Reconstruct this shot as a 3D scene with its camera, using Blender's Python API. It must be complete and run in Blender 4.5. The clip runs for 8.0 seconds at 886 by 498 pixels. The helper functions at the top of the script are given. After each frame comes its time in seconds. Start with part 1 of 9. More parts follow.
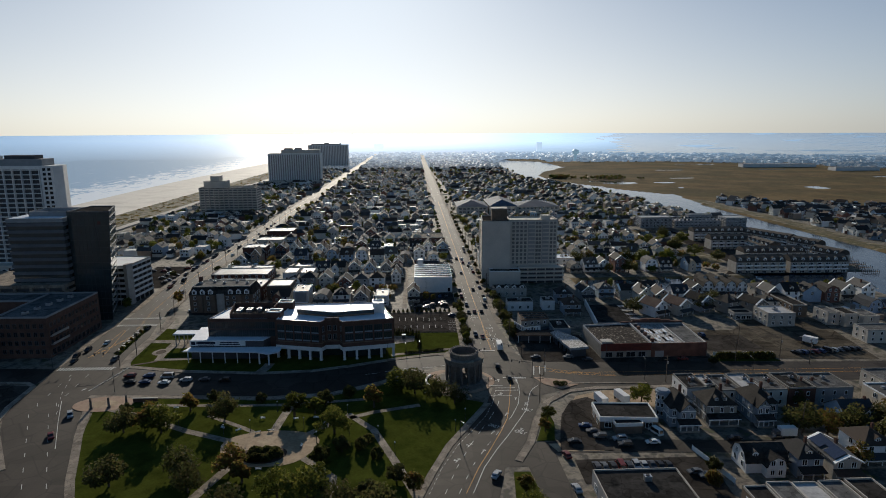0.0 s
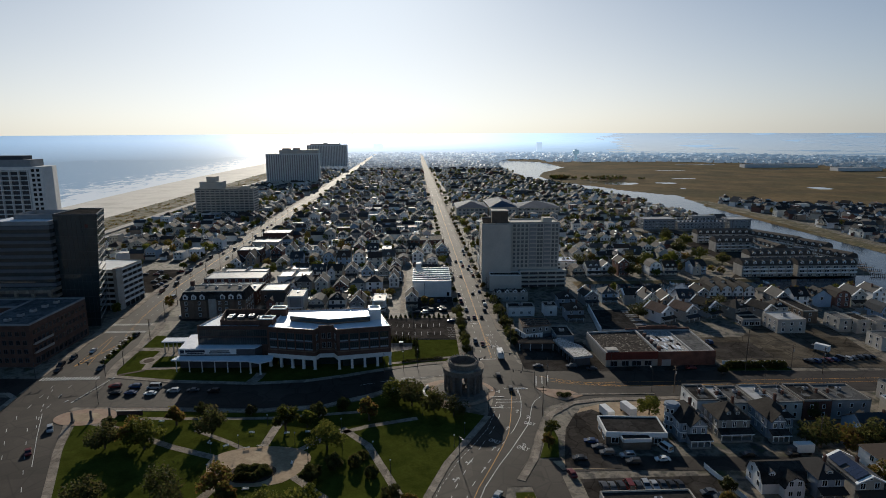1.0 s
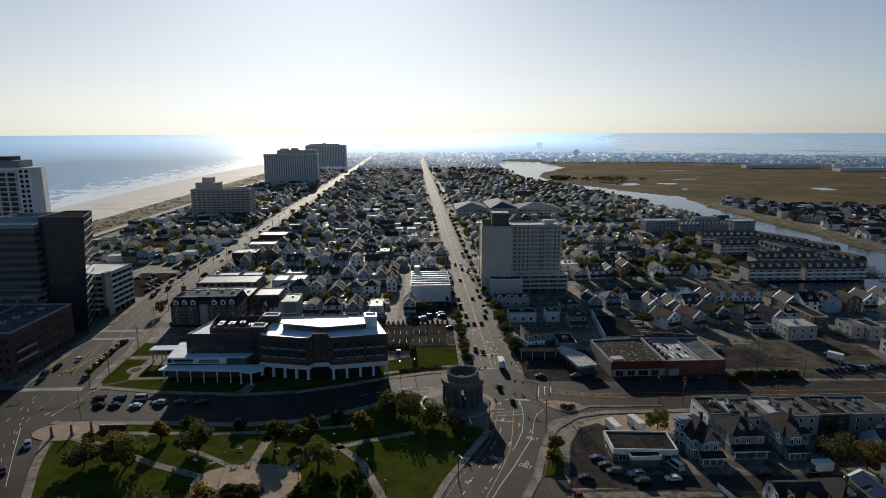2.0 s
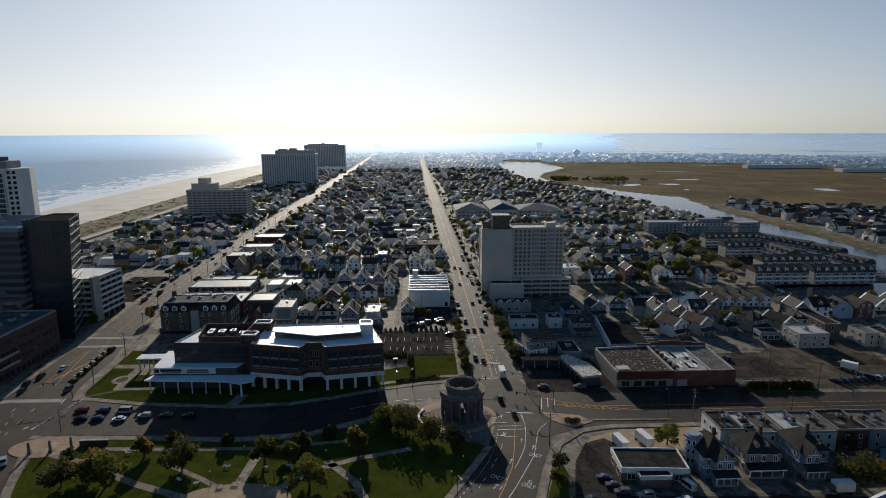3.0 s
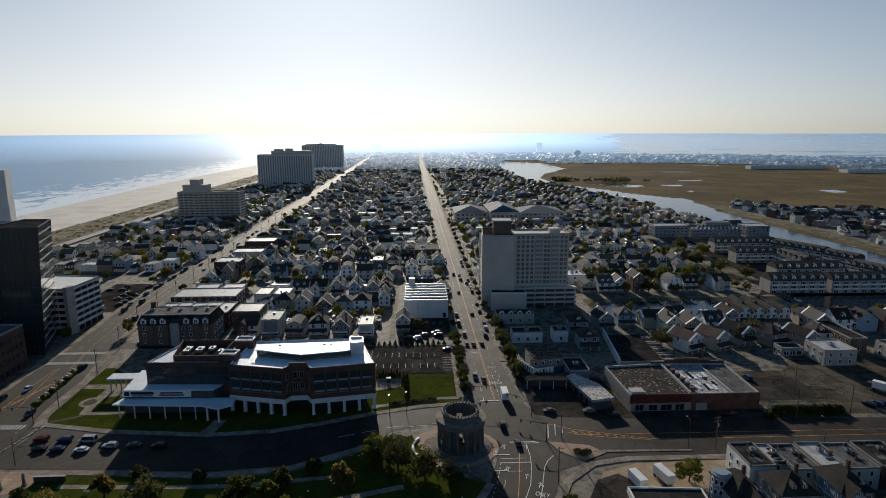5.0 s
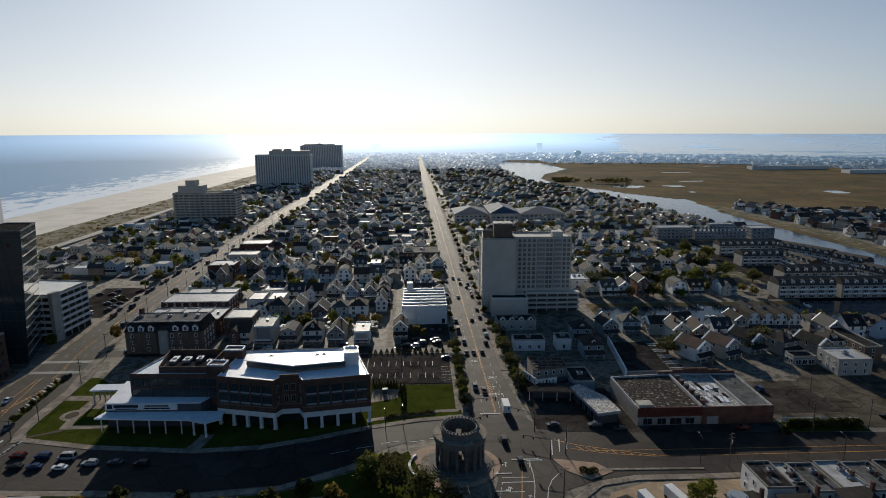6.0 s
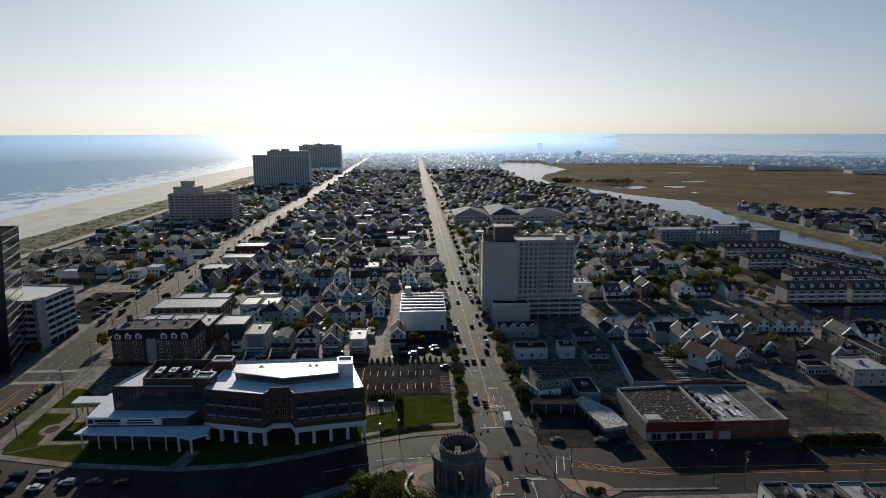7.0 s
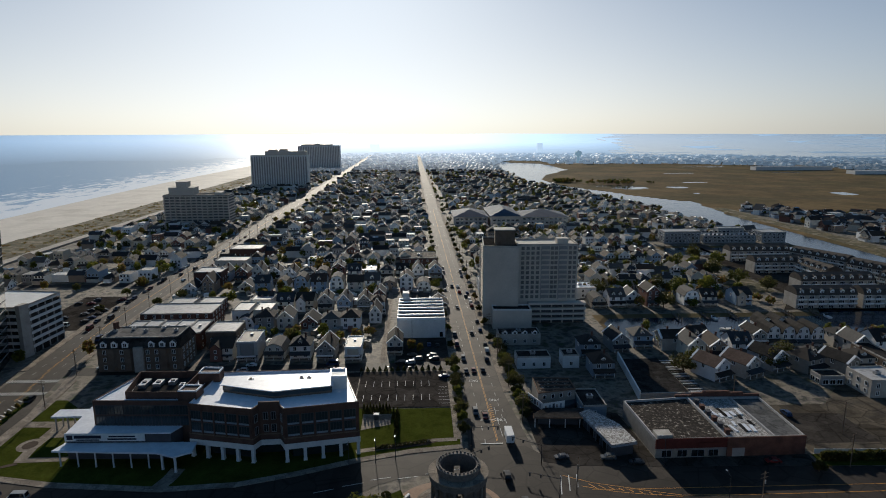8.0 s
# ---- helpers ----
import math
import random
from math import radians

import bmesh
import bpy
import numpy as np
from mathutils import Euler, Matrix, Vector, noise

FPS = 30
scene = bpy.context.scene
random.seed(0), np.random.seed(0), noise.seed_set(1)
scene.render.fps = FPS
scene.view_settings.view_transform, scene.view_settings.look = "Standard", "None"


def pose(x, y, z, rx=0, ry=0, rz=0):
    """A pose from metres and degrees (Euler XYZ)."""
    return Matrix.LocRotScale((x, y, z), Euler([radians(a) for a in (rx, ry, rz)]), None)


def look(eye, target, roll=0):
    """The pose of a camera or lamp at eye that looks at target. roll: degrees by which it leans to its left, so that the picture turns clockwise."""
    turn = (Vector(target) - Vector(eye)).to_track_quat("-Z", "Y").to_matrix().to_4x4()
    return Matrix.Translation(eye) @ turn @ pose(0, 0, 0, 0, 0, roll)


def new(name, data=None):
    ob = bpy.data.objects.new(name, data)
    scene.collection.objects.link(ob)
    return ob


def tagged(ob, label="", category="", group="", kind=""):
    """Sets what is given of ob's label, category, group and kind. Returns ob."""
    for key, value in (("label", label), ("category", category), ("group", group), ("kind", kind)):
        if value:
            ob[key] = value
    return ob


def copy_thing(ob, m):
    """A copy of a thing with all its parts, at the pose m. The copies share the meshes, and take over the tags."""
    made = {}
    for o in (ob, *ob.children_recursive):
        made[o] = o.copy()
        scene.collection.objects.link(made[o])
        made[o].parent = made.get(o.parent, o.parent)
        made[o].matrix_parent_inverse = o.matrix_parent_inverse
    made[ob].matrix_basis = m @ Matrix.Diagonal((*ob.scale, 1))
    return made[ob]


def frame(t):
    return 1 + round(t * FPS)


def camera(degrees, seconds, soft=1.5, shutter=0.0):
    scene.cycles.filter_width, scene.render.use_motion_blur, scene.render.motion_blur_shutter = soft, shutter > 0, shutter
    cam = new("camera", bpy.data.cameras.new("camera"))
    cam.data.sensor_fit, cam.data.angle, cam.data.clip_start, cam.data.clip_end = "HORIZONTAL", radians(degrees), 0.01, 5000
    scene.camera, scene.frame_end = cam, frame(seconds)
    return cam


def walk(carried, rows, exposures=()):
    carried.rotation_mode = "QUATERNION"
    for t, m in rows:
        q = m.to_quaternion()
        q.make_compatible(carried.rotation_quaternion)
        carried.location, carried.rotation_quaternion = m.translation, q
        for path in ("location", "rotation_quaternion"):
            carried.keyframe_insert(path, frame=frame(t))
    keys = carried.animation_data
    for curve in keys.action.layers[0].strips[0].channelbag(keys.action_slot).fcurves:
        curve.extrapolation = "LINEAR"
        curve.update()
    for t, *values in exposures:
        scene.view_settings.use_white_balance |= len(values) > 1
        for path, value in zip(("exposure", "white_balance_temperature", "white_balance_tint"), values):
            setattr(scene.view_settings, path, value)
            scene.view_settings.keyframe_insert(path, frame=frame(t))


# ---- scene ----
cam = camera(73.0, 8.0, soft=0.95)
PATH = [
    (0, 0.599, -2.222, 100.899, 78.762, -0.212, -2.262),
    (0.5, 1.041, 2.929, 100.922, 78.763, -0.204, -2.275),
    (1, 1.482, 8.085, 100.945, 78.763, -0.196, -2.288),
    (1.5, 1.924, 13.244, 100.969, 78.764, -0.188, -2.301),
    (2.0, 2.365, 18.406, 100.992, 78.764, -0.18, -2.313),
    (2.5, 2.807, 23.573, 101.015, 78.765, -0.172, -2.325),
    (3, 3.248, 28.743, 101.038, 78.766, -0.164, -2.337),
    (3.5, 3.69, 33.917, 101.061, 78.767, -0.155, -2.348),
    (4, 4.131, 39.095, 101.084, 78.769, -0.147, -2.359),
    (4.5, 4.572, 44.276, 101.107, 78.77, -0.139, -2.369),
    (5, 5.014, 49.461, 101.13, 78.771, -0.131, -2.379),
    (5.5, 5.455, 54.65, 101.153, 78.773, -0.123, -2.389),
    (6, 5.897, 59.842, 101.176, 78.775, -0.115, -2.399),
    (6.5, 6.338, 65.039, 101.199, 78.777, -0.107, -2.408),
    (7, 6.78, 70.239, 101.222, 78.779, -0.099, -2.417),
    (7.5, 7.221, 75.442, 101.245, 78.781, -0.091, -2.425),
    (8, 7.663, 80.65, 101.268, 78.783, -0.083, -2.433),
]
walk(cam, [(t, pose(x, y, z, rx, 0, rz) @ pose(0, 0, 0, 0, 0, roll)) for t, x, y, z, rx, roll, rz in PATH], exposures=[(0, 0.02, 5600, 7), (8, 0.02, 5600, 7)])

# ---- light ----
SUN_AZ, SUN_EL = 7.0, 19.0          # degrees left of the avenue's line, degrees above the horizon
sky_world = bpy.data.worlds.new("sky")
scene.world = sky_world
sky_world.use_nodes = True
wn = sky_world.node_tree.nodes
wl = sky_world.node_tree.links
sky = wn.new("ShaderNodeTexSky")
sky.sky_type = "NISHITA"
sky.sun_disc = False
sky.sun_elevation = radians(SUN_EL)
sky.sun_rotation = radians(-SUN_AZ)
sky.altitude = 50
sky.air_density = 0.7
sky.dust_density = 1.8
sky.ozone_density = 4.0
hazy = wn.new("ShaderNodeHueSaturation")
hazy.inputs["Saturation"].default_value = 1.06
wl.new(sky.outputs[0], hazy.inputs["Color"])
# the bright ring round the sun is spread wide by the milky air
spread = wn.new("ShaderNodeVectorMath")
spread.operation = "MULTIPLY_ADD"
spread.inputs[1].default_value = (0.06, 0.06, 0.06)
spread.inputs[2].default_value = (1.0, 1.0, 1.0)
wl.new(hazy.outputs[0], spread.inputs[0])
even = wn.new("ShaderNodeVectorMath")
even.operation = "DIVIDE"
wl.new(hazy.outputs[0], even.inputs[0])
wl.new(spread.outputs[0], even.inputs[1])
# thin milky haze over the whole sky, thickest all round the horizon, brighter towards the sun
way = wn.new("ShaderNodeTexCoord")
split = wn.new("ShaderNodeSeparateXYZ")
wl.new(way.outputs["Generated"], split.inputs[0])
low = wn.new("ShaderNodeMapRange")
low.inputs[1].default_value, low.inputs[2].default_value = 0.0, 1.0
low.inputs[3].default_value, low.inputs[4].default_value = 1.0, 0.0
wl.new(split.outputs["Z"], low.inputs[0])
thick = wn.new("ShaderNodeMath")
thick.operation = "POWER"
thick.inputs[1].default_value = 4.0
wl.new(low.outputs[0], thick.inputs[0])
veil = wn.new("ShaderNodeVectorMath")
veil.operation = "MULTIPLY_ADD"
veil.inputs[1].default_value = (9.2, 7.4, 4.9)
veil.inputs[2].default_value = (0.1, 0.6, 1.1)
toward = wn.new("ShaderNodeVectorMath")
toward.operation = "DOT_PRODUCT"
toward.inputs[1].default_value = (-math.sin(radians(SUN_AZ)), math.cos(radians(SUN_AZ)), 0.25)
wl.new(way.outputs["Generated"], toward.inputs[0])
forward = wn.new("ShaderNodeMapRange")
forward.inputs[1].default_value, forward.inputs[2].default_value = 0.62, 0.93
forward.inputs[3].default_value, forward.inputs[4].default_value = 0.62, 1.0
wl.new(toward.outputs["Value"], forward.inputs[0])
lit = wn.new("ShaderNodeMath")
lit.operation = "MULTIPLY"
wl.new(thick.outputs[0], lit.inputs[0])
wl.new(forward.outputs[0], lit.inputs[1])
wl.new(lit.outputs[0], veil.inputs[0])
milky = wn.new("ShaderNodeVectorMath")
milky.operation = "ADD"
wl.new(even.outputs[0], milky.inputs[0])
wl.new(veil.outputs[0], milky.inputs[1])
wl.new(milky.outputs[0], wn["Background"].inputs[0])
wn["Background"].inputs[1].default_value = 0.057
sun = new("sun", bpy.data.lights.new("sun", "SUN"))
sun.data.energy = 5.0
sun.data.angle = radians(0.6)
sun.data.color = (1.0, 0.82, 0.60)
sun_way = Vector((-math.sin(radians(SUN_AZ)) * math.cos(radians(SUN_EL)), math.cos(radians(SUN_AZ)) * math.cos(radians(SUN_EL)), math.sin(radians(SUN_EL))))
sun.matrix_world = look(sun_way * 300, (0, 0, 0))


# ---- materials ----
def lin(h):
    """Linear colour from an sRGB hex."""
    c = [int(h[i:i + 2], 16) / 255 for i in (0, 2, 4)]
    return tuple(v / 12.92 if v <= 0.04045 else ((v + 0.055) / 1.055) ** 2.4 for v in c) + (1,)


def surface(name, colours, rough=0.7, metal=0.0, grain=1.0, big=0.08, vary=0.25, bump=0.0, source="noise", spec=0.1, cracks=0.0):
    """A worn surface. colours: one or more linear colours; source: object (a colour to each thing), island (to each loose piece) or noise."""
    m = bpy.data.materials.new(name)
    m.use_nodes = True
    n, l = m.node_tree.nodes, m.node_tree.links
    b = n["Principled BSDF"]
    b.inputs["Roughness"].default_value = rough
    b.inputs["Metallic"].default_value = metal
    b.inputs["Specular IOR Level"].default_value = spec
    tc = n.new("ShaderNodeNewGeometry")
    ramp = n.new("ShaderNodeValToRGB")
    colours = list(colours) * 2 if len(colours) == 1 else colours
    while len(ramp.color_ramp.elements) < len(colours):
        ramp.color_ramp.elements.new(1.0)
    for i, c in enumerate(colours):
        e = ramp.color_ramp.elements[i]
        e.position = i / len(colours) if source != "noise" else (0.3 + 0.4 * i / max(1, len(colours) - 1))
        e.color = tuple(c[:3]) + (1,)
    if source == "object":
        ramp.color_ramp.interpolation = "CONSTANT"
        l.new(n.new("ShaderNodeObjectInfo").outputs["Random"], ramp.inputs[0])
    elif source == "island":
        ramp.color_ramp.interpolation = "CONSTANT"
        l.new(tc.outputs["Random Per Island"], ramp.inputs[0])
    else:
        nb = n.new("ShaderNodeTexNoise")
        nb.inputs["Scale"].default_value = big
        nb.inputs["Detail"].default_value = 6
        nb.inputs["Roughness"].default_value = 0.6
        l.new(tc.outputs["Position"], nb.inputs["Vector"])
        l.new(nb.outputs[0], ramp.inputs[0])
    n1 = n.new("ShaderNodeTexNoise")
    n1.inputs["Scale"].default_value = grain
    n1.inputs["Detail"].default_value = 5
    l.new(tc.outputs["Position"], n1.inputs["Vector"])
    n2 = n.new("ShaderNodeTexNoise")
    n2.inputs["Scale"].default_value = grain * 0.12
    n2.inputs["Detail"].default_value = 3
    l.new(tc.outputs["Position"], n2.inputs["Vector"])
    add = n.new("ShaderNodeMath")
    add.operation = "ADD"
    l.new(n1.outputs[0], add.inputs[0])
    l.new(n2.outputs[0], add.inputs[1])
    mr = n.new("ShaderNodeMapRange")
    mr.inputs[1].default_value, mr.inputs[2].default_value = 0.6, 1.4
    mr.inputs[3].default_value, mr.inputs[4].default_value = 1 - vary, 1 + vary
    l.new(add.outputs[0], mr.inputs[0])
    mul = n.new("ShaderNodeVectorMath")
    mul.operation = "SCALE"
    l.new(ramp.outputs[0], mul.inputs[0])
    l.new(mr.outputs[0], mul.inputs["Scale"])
    l.new(mul.outputs[0], b.inputs["Base Color"])
    if cracks:
        # sealed cracks and patched squares of paving
        vo = n.new("ShaderNodeTexVoronoi")
        vo.feature = "DISTANCE_TO_EDGE"
        vo.inputs["Scale"].default_value = cracks
        l.new(tc.outputs["Position"], vo.inputs["Vector"])
        cm = n.new("ShaderNodeMapRange")
        cm.inputs[1].default_value, cm.inputs[2].default_value = 0.0, 0.035
        cm.inputs[3].default_value, cm.inputs[4].default_value = 0.55, 1.0
        l.new(vo.outputs["Distance"], cm.inputs[0])
        vc = n.new("ShaderNodeTexVoronoi")
        vc.distance = "CHEBYCHEV"
        vc.inputs["Scale"].default_value = cracks * 0.8
        l.new(tc.outputs["Position"], vc.inputs["Vector"])
        sx = n.new("ShaderNodeSeparateColor")
        l.new(vc.outputs["Color"], sx.inputs[0])
        pm = n.new("ShaderNodeMapRange")
        pm.inputs[3].default_value, pm.inputs[4].default_value = 0.72, 1.28
        l.new(sx.outputs[0], pm.inputs[0])
        mm = n.new("ShaderNodeMath")
        mm.operation = "MULTIPLY"
        l.new(cm.outputs[0], mm.inputs[0])
        l.new(pm.outputs[0], mm.inputs[1])
        again = n.new("ShaderNodeVectorMath")
        again.operation = "SCALE"
        l.new(mul.outputs[0], again.inputs[0])
        l.new(mm.outputs[0], again.inputs["Scale"])
        l.new(again.outputs[0], b.inputs["Base Color"])
    if bump:
        bp = n.new("ShaderNodeBump")
        bp.inputs["Strength"].default_value = min(1, bump * 4)
        bp.inputs["Distance"].default_value = bump
        l.new(n1.outputs[0], bp.inputs["Height"])
        l.new(bp.outputs[0], b.inputs["Normal"])
    return m


def leafy(name, colours):
    m = surface(name, colours, rough=0.55, grain=0.7, big=0.25, vary=0.45, source="island", spec=0.06)
    n, l = m.node_tree.nodes, m.node_tree.links
    tr = n.new("ShaderNodeBsdfTranslucent")
    mix = n.new("ShaderNodeMixShader")
    mix.inputs[0].default_value = 0.5
    base = n["Principled BSDF"]
    l.new(base.inputs["Base Color"].links[0].from_socket, tr.inputs[0])
    l.new(base.outputs[0], mix.inputs[1])
    l.new(tr.outputs[0], mix.inputs[2])
    l.new(mix.outputs[0], n["Material Output"].inputs[0])
    return m


def water_material(name, deep, rough, foam, ior=1.33, wave=2.2):
    m = surface(name, [deep], rough=rough, grain=0.4, vary=0.1, spec=0.5)
    n, l = m.node_tree.nodes, m.node_tree.links
    b = n["Principled BSDF"]
    b.inputs["IOR"].default_value = ior
    geo = n.new("ShaderNodeNewGeometry")
    mp = n.new("ShaderNodeMapping")
    mp.inputs["Scale"].default_value = (0.12, 0.05, 0.05)
    l.new(geo.outputs["Position"], mp.inputs[0])
    w = n.new("ShaderNodeTexNoise")
    w.inputs["Scale"].default_value = 1.0
    w.inputs["Detail"].default_value = 7
    w.inputs["Roughness"].default_value = 0.65
    l.new(mp.outputs[0], w.inputs["Vector"])
    bp = n.new("ShaderNodeBump")
    bp.inputs["Strength"].default_value = 0.9
    bp.inputs["Distance"].default_value = wave
    l.new(w.outputs[0], bp.inputs["Height"])
    l.new(bp.outputs[0], b.inputs["Normal"])
    if foam:
        # breaking waves in a band off the beach, drawn out along the shore
        sp = n.new("ShaderNodeSeparateXYZ")
        l.new(geo.outputs["Position"], sp.inputs[0])
        band = n.new("ShaderNodeMapRange")
        band.inputs[1].default_value, band.inputs[2].default_value = -720, -488
        band.inputs[3].default_value, band.inputs[4].default_value = -0.08, 0.22
        l.new(sp.outputs[0], band.inputs[0])
        mp2 = n.new("ShaderNodeMapping")
        mp2.inputs["Scale"].default_value = (0.06, 0.017, 0.05)
        l.new(geo.outputs["Position"], mp2.inputs[0])
        fo = n.new("ShaderNodeTexNoise")
        fo.inputs["Scale"].default_value = 1.0
        fo.inputs["Detail"].default_value = 10
        fo.inputs["Roughness"].default_value = 0.7
        fo.inputs["Distortion"].default_value = 0.6
        l.new(mp2.outputs[0], fo.inputs["Vector"])
        ad = n.new("ShaderNodeMath")
        ad.operation = "ADD"
        l.new(band.outputs[0], ad.inputs[0])
        l.new(fo.outputs[0], ad.inputs[1])
        st = n.new("ShaderNodeMapRange")
        st.inputs[1].default_value, st.inputs[2].default_value = 0.54, 0.62
        l.new(ad.outputs[0], st.inputs[0])
        mx = n.new("ShaderNodeMix")
        mx.data_type = "RGBA"
        mx.inputs["A"].default_value = tuple(deep[:3]) + (1,)
        mx.inputs["B"].default_value = (0.75, 0.77, 0.78, 1)
        l.new(st.outputs[0], mx.inputs["Factor"])
        l.new(mx.outputs["Result"], b.inputs["Base Color"])
    return m


M = {}
M["town"] = surface("town_ground", [(0.03, 0.042, 0.012), (0.07, 0.06, 0.04), (0.17, 0.145, 0.11), (0.045, 0.04, 0.036), (0.04, 0.052, 0.014)], 0.8, grain=0.5, big=0.14, vary=0.3, spec=0.2)
M["asphalt"] = surface("asphalt", [(0.0235, 0.019, 0.0155), (0.04, 0.0325, 0.0265)], 0.74, spec=0.12, cracks=0.11, grain=2.0, big=0.05, vary=0.22, bump=0.01)
M["worn_asphalt"] = surface("worn_asphalt", [(0.04, 0.0325, 0.026), (0.066, 0.054, 0.044)], 0.74, spec=0.12, cracks=0.11, grain=2.0, big=0.05, vary=0.25, bump=0.01)
M["lot"] = surface("lot_asphalt", [(0.028, 0.0245, 0.0215), (0.053, 0.0465, 0.04), (0.038, 0.034, 0.03)], 0.95, cracks=0.16, spec=0.0, grain=1.2, big=0.12, vary=0.25)
M["gravel"] = surface("gravel_lot", [(0.05, 0.043, 0.034), (0.095, 0.08, 0.06), (0.042, 0.039, 0.035)], 0.95, cracks=0.1, spec=0.0, grain=1.5, big=0.1, vary=0.3)
M["concrete"] = surface("concrete", [(0.175, 0.147, 0.116), (0.255, 0.218, 0.175)], 0.8, spec=0.03, cracks=0.5, grain=1.6, big=0.2, vary=0.2)
M["paver"] = surface("brick_paver", [(0.24, 0.15, 0.10), (0.33, 0.24, 0.17)], 0.8, grain=4.0, big=0.3, vary=0.2)
M["sandlot"] = surface("sandy_ground", [(0.33, 0.25, 0.16), (0.26, 0.19, 0.12), (0.4, 0.31, 0.2)], 0.85, grain=1.4, big=0.15, vary=0.2)
M["grass"] = surface("mown_grass", [(0.034, 0.043, 0.007), (0.05, 0.058, 0.010), (0.027, 0.034, 0.006)], 0.9, grain=1.8, big=0.1, vary=0.3, bump=0.05, spec=0.0)
M["mulch"] = surface("mulch", [(0.05, 0.035, 0.025), (0.075, 0.05, 0.035)], 0.9, grain=3.0, vary=0.3)
M["sand"] = surface("beach_sand", [(0.54, 0.49, 0.42), (0.62, 0.57, 0.49), (0.47, 0.42, 0.35)], 0.75, grain=0.25, big=0.02, vary=0.12)
M["dune"] = surface("dune_grass", [(0.045, 0.042, 0.02), (0.12, 0.095, 0.05), (0.05, 0.048, 0.02), (0.2, 0.165, 0.11), (0.055, 0.05, 0.025)], 0.9, grain=0.5, big=0.07, vary=0.4)
M["marsh"] = surface("salt_marsh", [(0.10, 0.075, 0.04), (0.14, 0.10, 0.05), (0.085, 0.07, 0.038), (0.12, 0.095, 0.045)], 0.95, grain=0.12, big=0.008, vary=0.35, spec=0.02)
# far ground: haze painted into a blue-grey base colour instead of town tones
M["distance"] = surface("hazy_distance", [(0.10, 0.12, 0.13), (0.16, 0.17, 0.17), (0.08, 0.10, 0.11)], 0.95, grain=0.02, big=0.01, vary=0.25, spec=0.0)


def painted_haze_glow(m, r0=1500, r1=4000, g0=0.05, g1=1.45):
    """Paints haze as emission, growing with distance, white towards the sun and bluer away."""
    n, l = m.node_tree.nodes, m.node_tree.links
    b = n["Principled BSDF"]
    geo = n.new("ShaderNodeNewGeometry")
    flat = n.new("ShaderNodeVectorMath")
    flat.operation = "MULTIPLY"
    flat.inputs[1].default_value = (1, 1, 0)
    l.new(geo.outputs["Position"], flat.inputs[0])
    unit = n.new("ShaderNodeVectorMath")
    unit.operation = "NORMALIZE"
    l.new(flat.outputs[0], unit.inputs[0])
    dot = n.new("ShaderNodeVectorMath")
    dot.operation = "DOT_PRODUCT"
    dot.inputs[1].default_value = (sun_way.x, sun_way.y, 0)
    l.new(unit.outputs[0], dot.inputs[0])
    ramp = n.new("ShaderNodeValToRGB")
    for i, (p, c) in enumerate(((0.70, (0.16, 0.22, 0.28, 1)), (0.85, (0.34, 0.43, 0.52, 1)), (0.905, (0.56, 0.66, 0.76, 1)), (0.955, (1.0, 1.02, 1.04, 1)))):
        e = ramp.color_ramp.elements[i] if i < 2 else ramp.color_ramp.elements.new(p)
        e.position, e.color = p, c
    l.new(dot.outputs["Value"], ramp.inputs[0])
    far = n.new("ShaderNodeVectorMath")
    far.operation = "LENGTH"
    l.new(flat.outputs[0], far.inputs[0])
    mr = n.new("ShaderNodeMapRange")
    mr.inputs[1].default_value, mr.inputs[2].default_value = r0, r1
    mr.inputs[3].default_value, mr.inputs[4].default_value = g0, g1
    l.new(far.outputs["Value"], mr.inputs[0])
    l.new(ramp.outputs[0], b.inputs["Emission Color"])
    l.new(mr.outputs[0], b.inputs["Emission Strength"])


# far ground lit by painted haze in its emission, no lamp there
painted_haze_glow(M["distance"])
# far copies of walls, roofs and crowns that get haze painted in as emission
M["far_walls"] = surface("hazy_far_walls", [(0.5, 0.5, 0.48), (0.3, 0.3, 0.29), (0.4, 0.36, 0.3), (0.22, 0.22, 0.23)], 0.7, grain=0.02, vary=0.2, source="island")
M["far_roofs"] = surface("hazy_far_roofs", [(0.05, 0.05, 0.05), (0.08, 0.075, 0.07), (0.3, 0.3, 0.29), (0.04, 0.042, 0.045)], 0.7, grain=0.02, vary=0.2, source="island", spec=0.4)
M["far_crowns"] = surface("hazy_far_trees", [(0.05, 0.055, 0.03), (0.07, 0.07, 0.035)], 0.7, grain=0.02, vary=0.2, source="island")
# teal is the tower's paint; its emission below is painted haze
M["teal"] = surface("haze_glow_teal_paint", [(0.10, 0.30, 0.30), (0.13, 0.35, 0.35)], 0.5, grain=0.4, vary=0.15, spec=0.3)
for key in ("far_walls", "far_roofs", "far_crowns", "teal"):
    painted_haze_glow(M[key])
M["sea"] = water_material("sea_water", (0.10, 0.25, 0.42), 0.31, True, 1.45, 1.3)
M["far_sea"] = water_material("haze_glow_sea_water", (0.10, 0.25, 0.42), 0.31, False, 1.45, 1.3)
M["far_bay"] = water_material("haze_glow_bay_water", (0.011, 0.024, 0.04), 0.12, False, 1.33, 0.2)
# far water brightened by haze painted into its emission
painted_haze_glow(M["far_sea"], 2250, 4300, 0.0, 0.6)
painted_haze_glow(M["far_bay"], 2250, 4300, 0.0, 0.45)

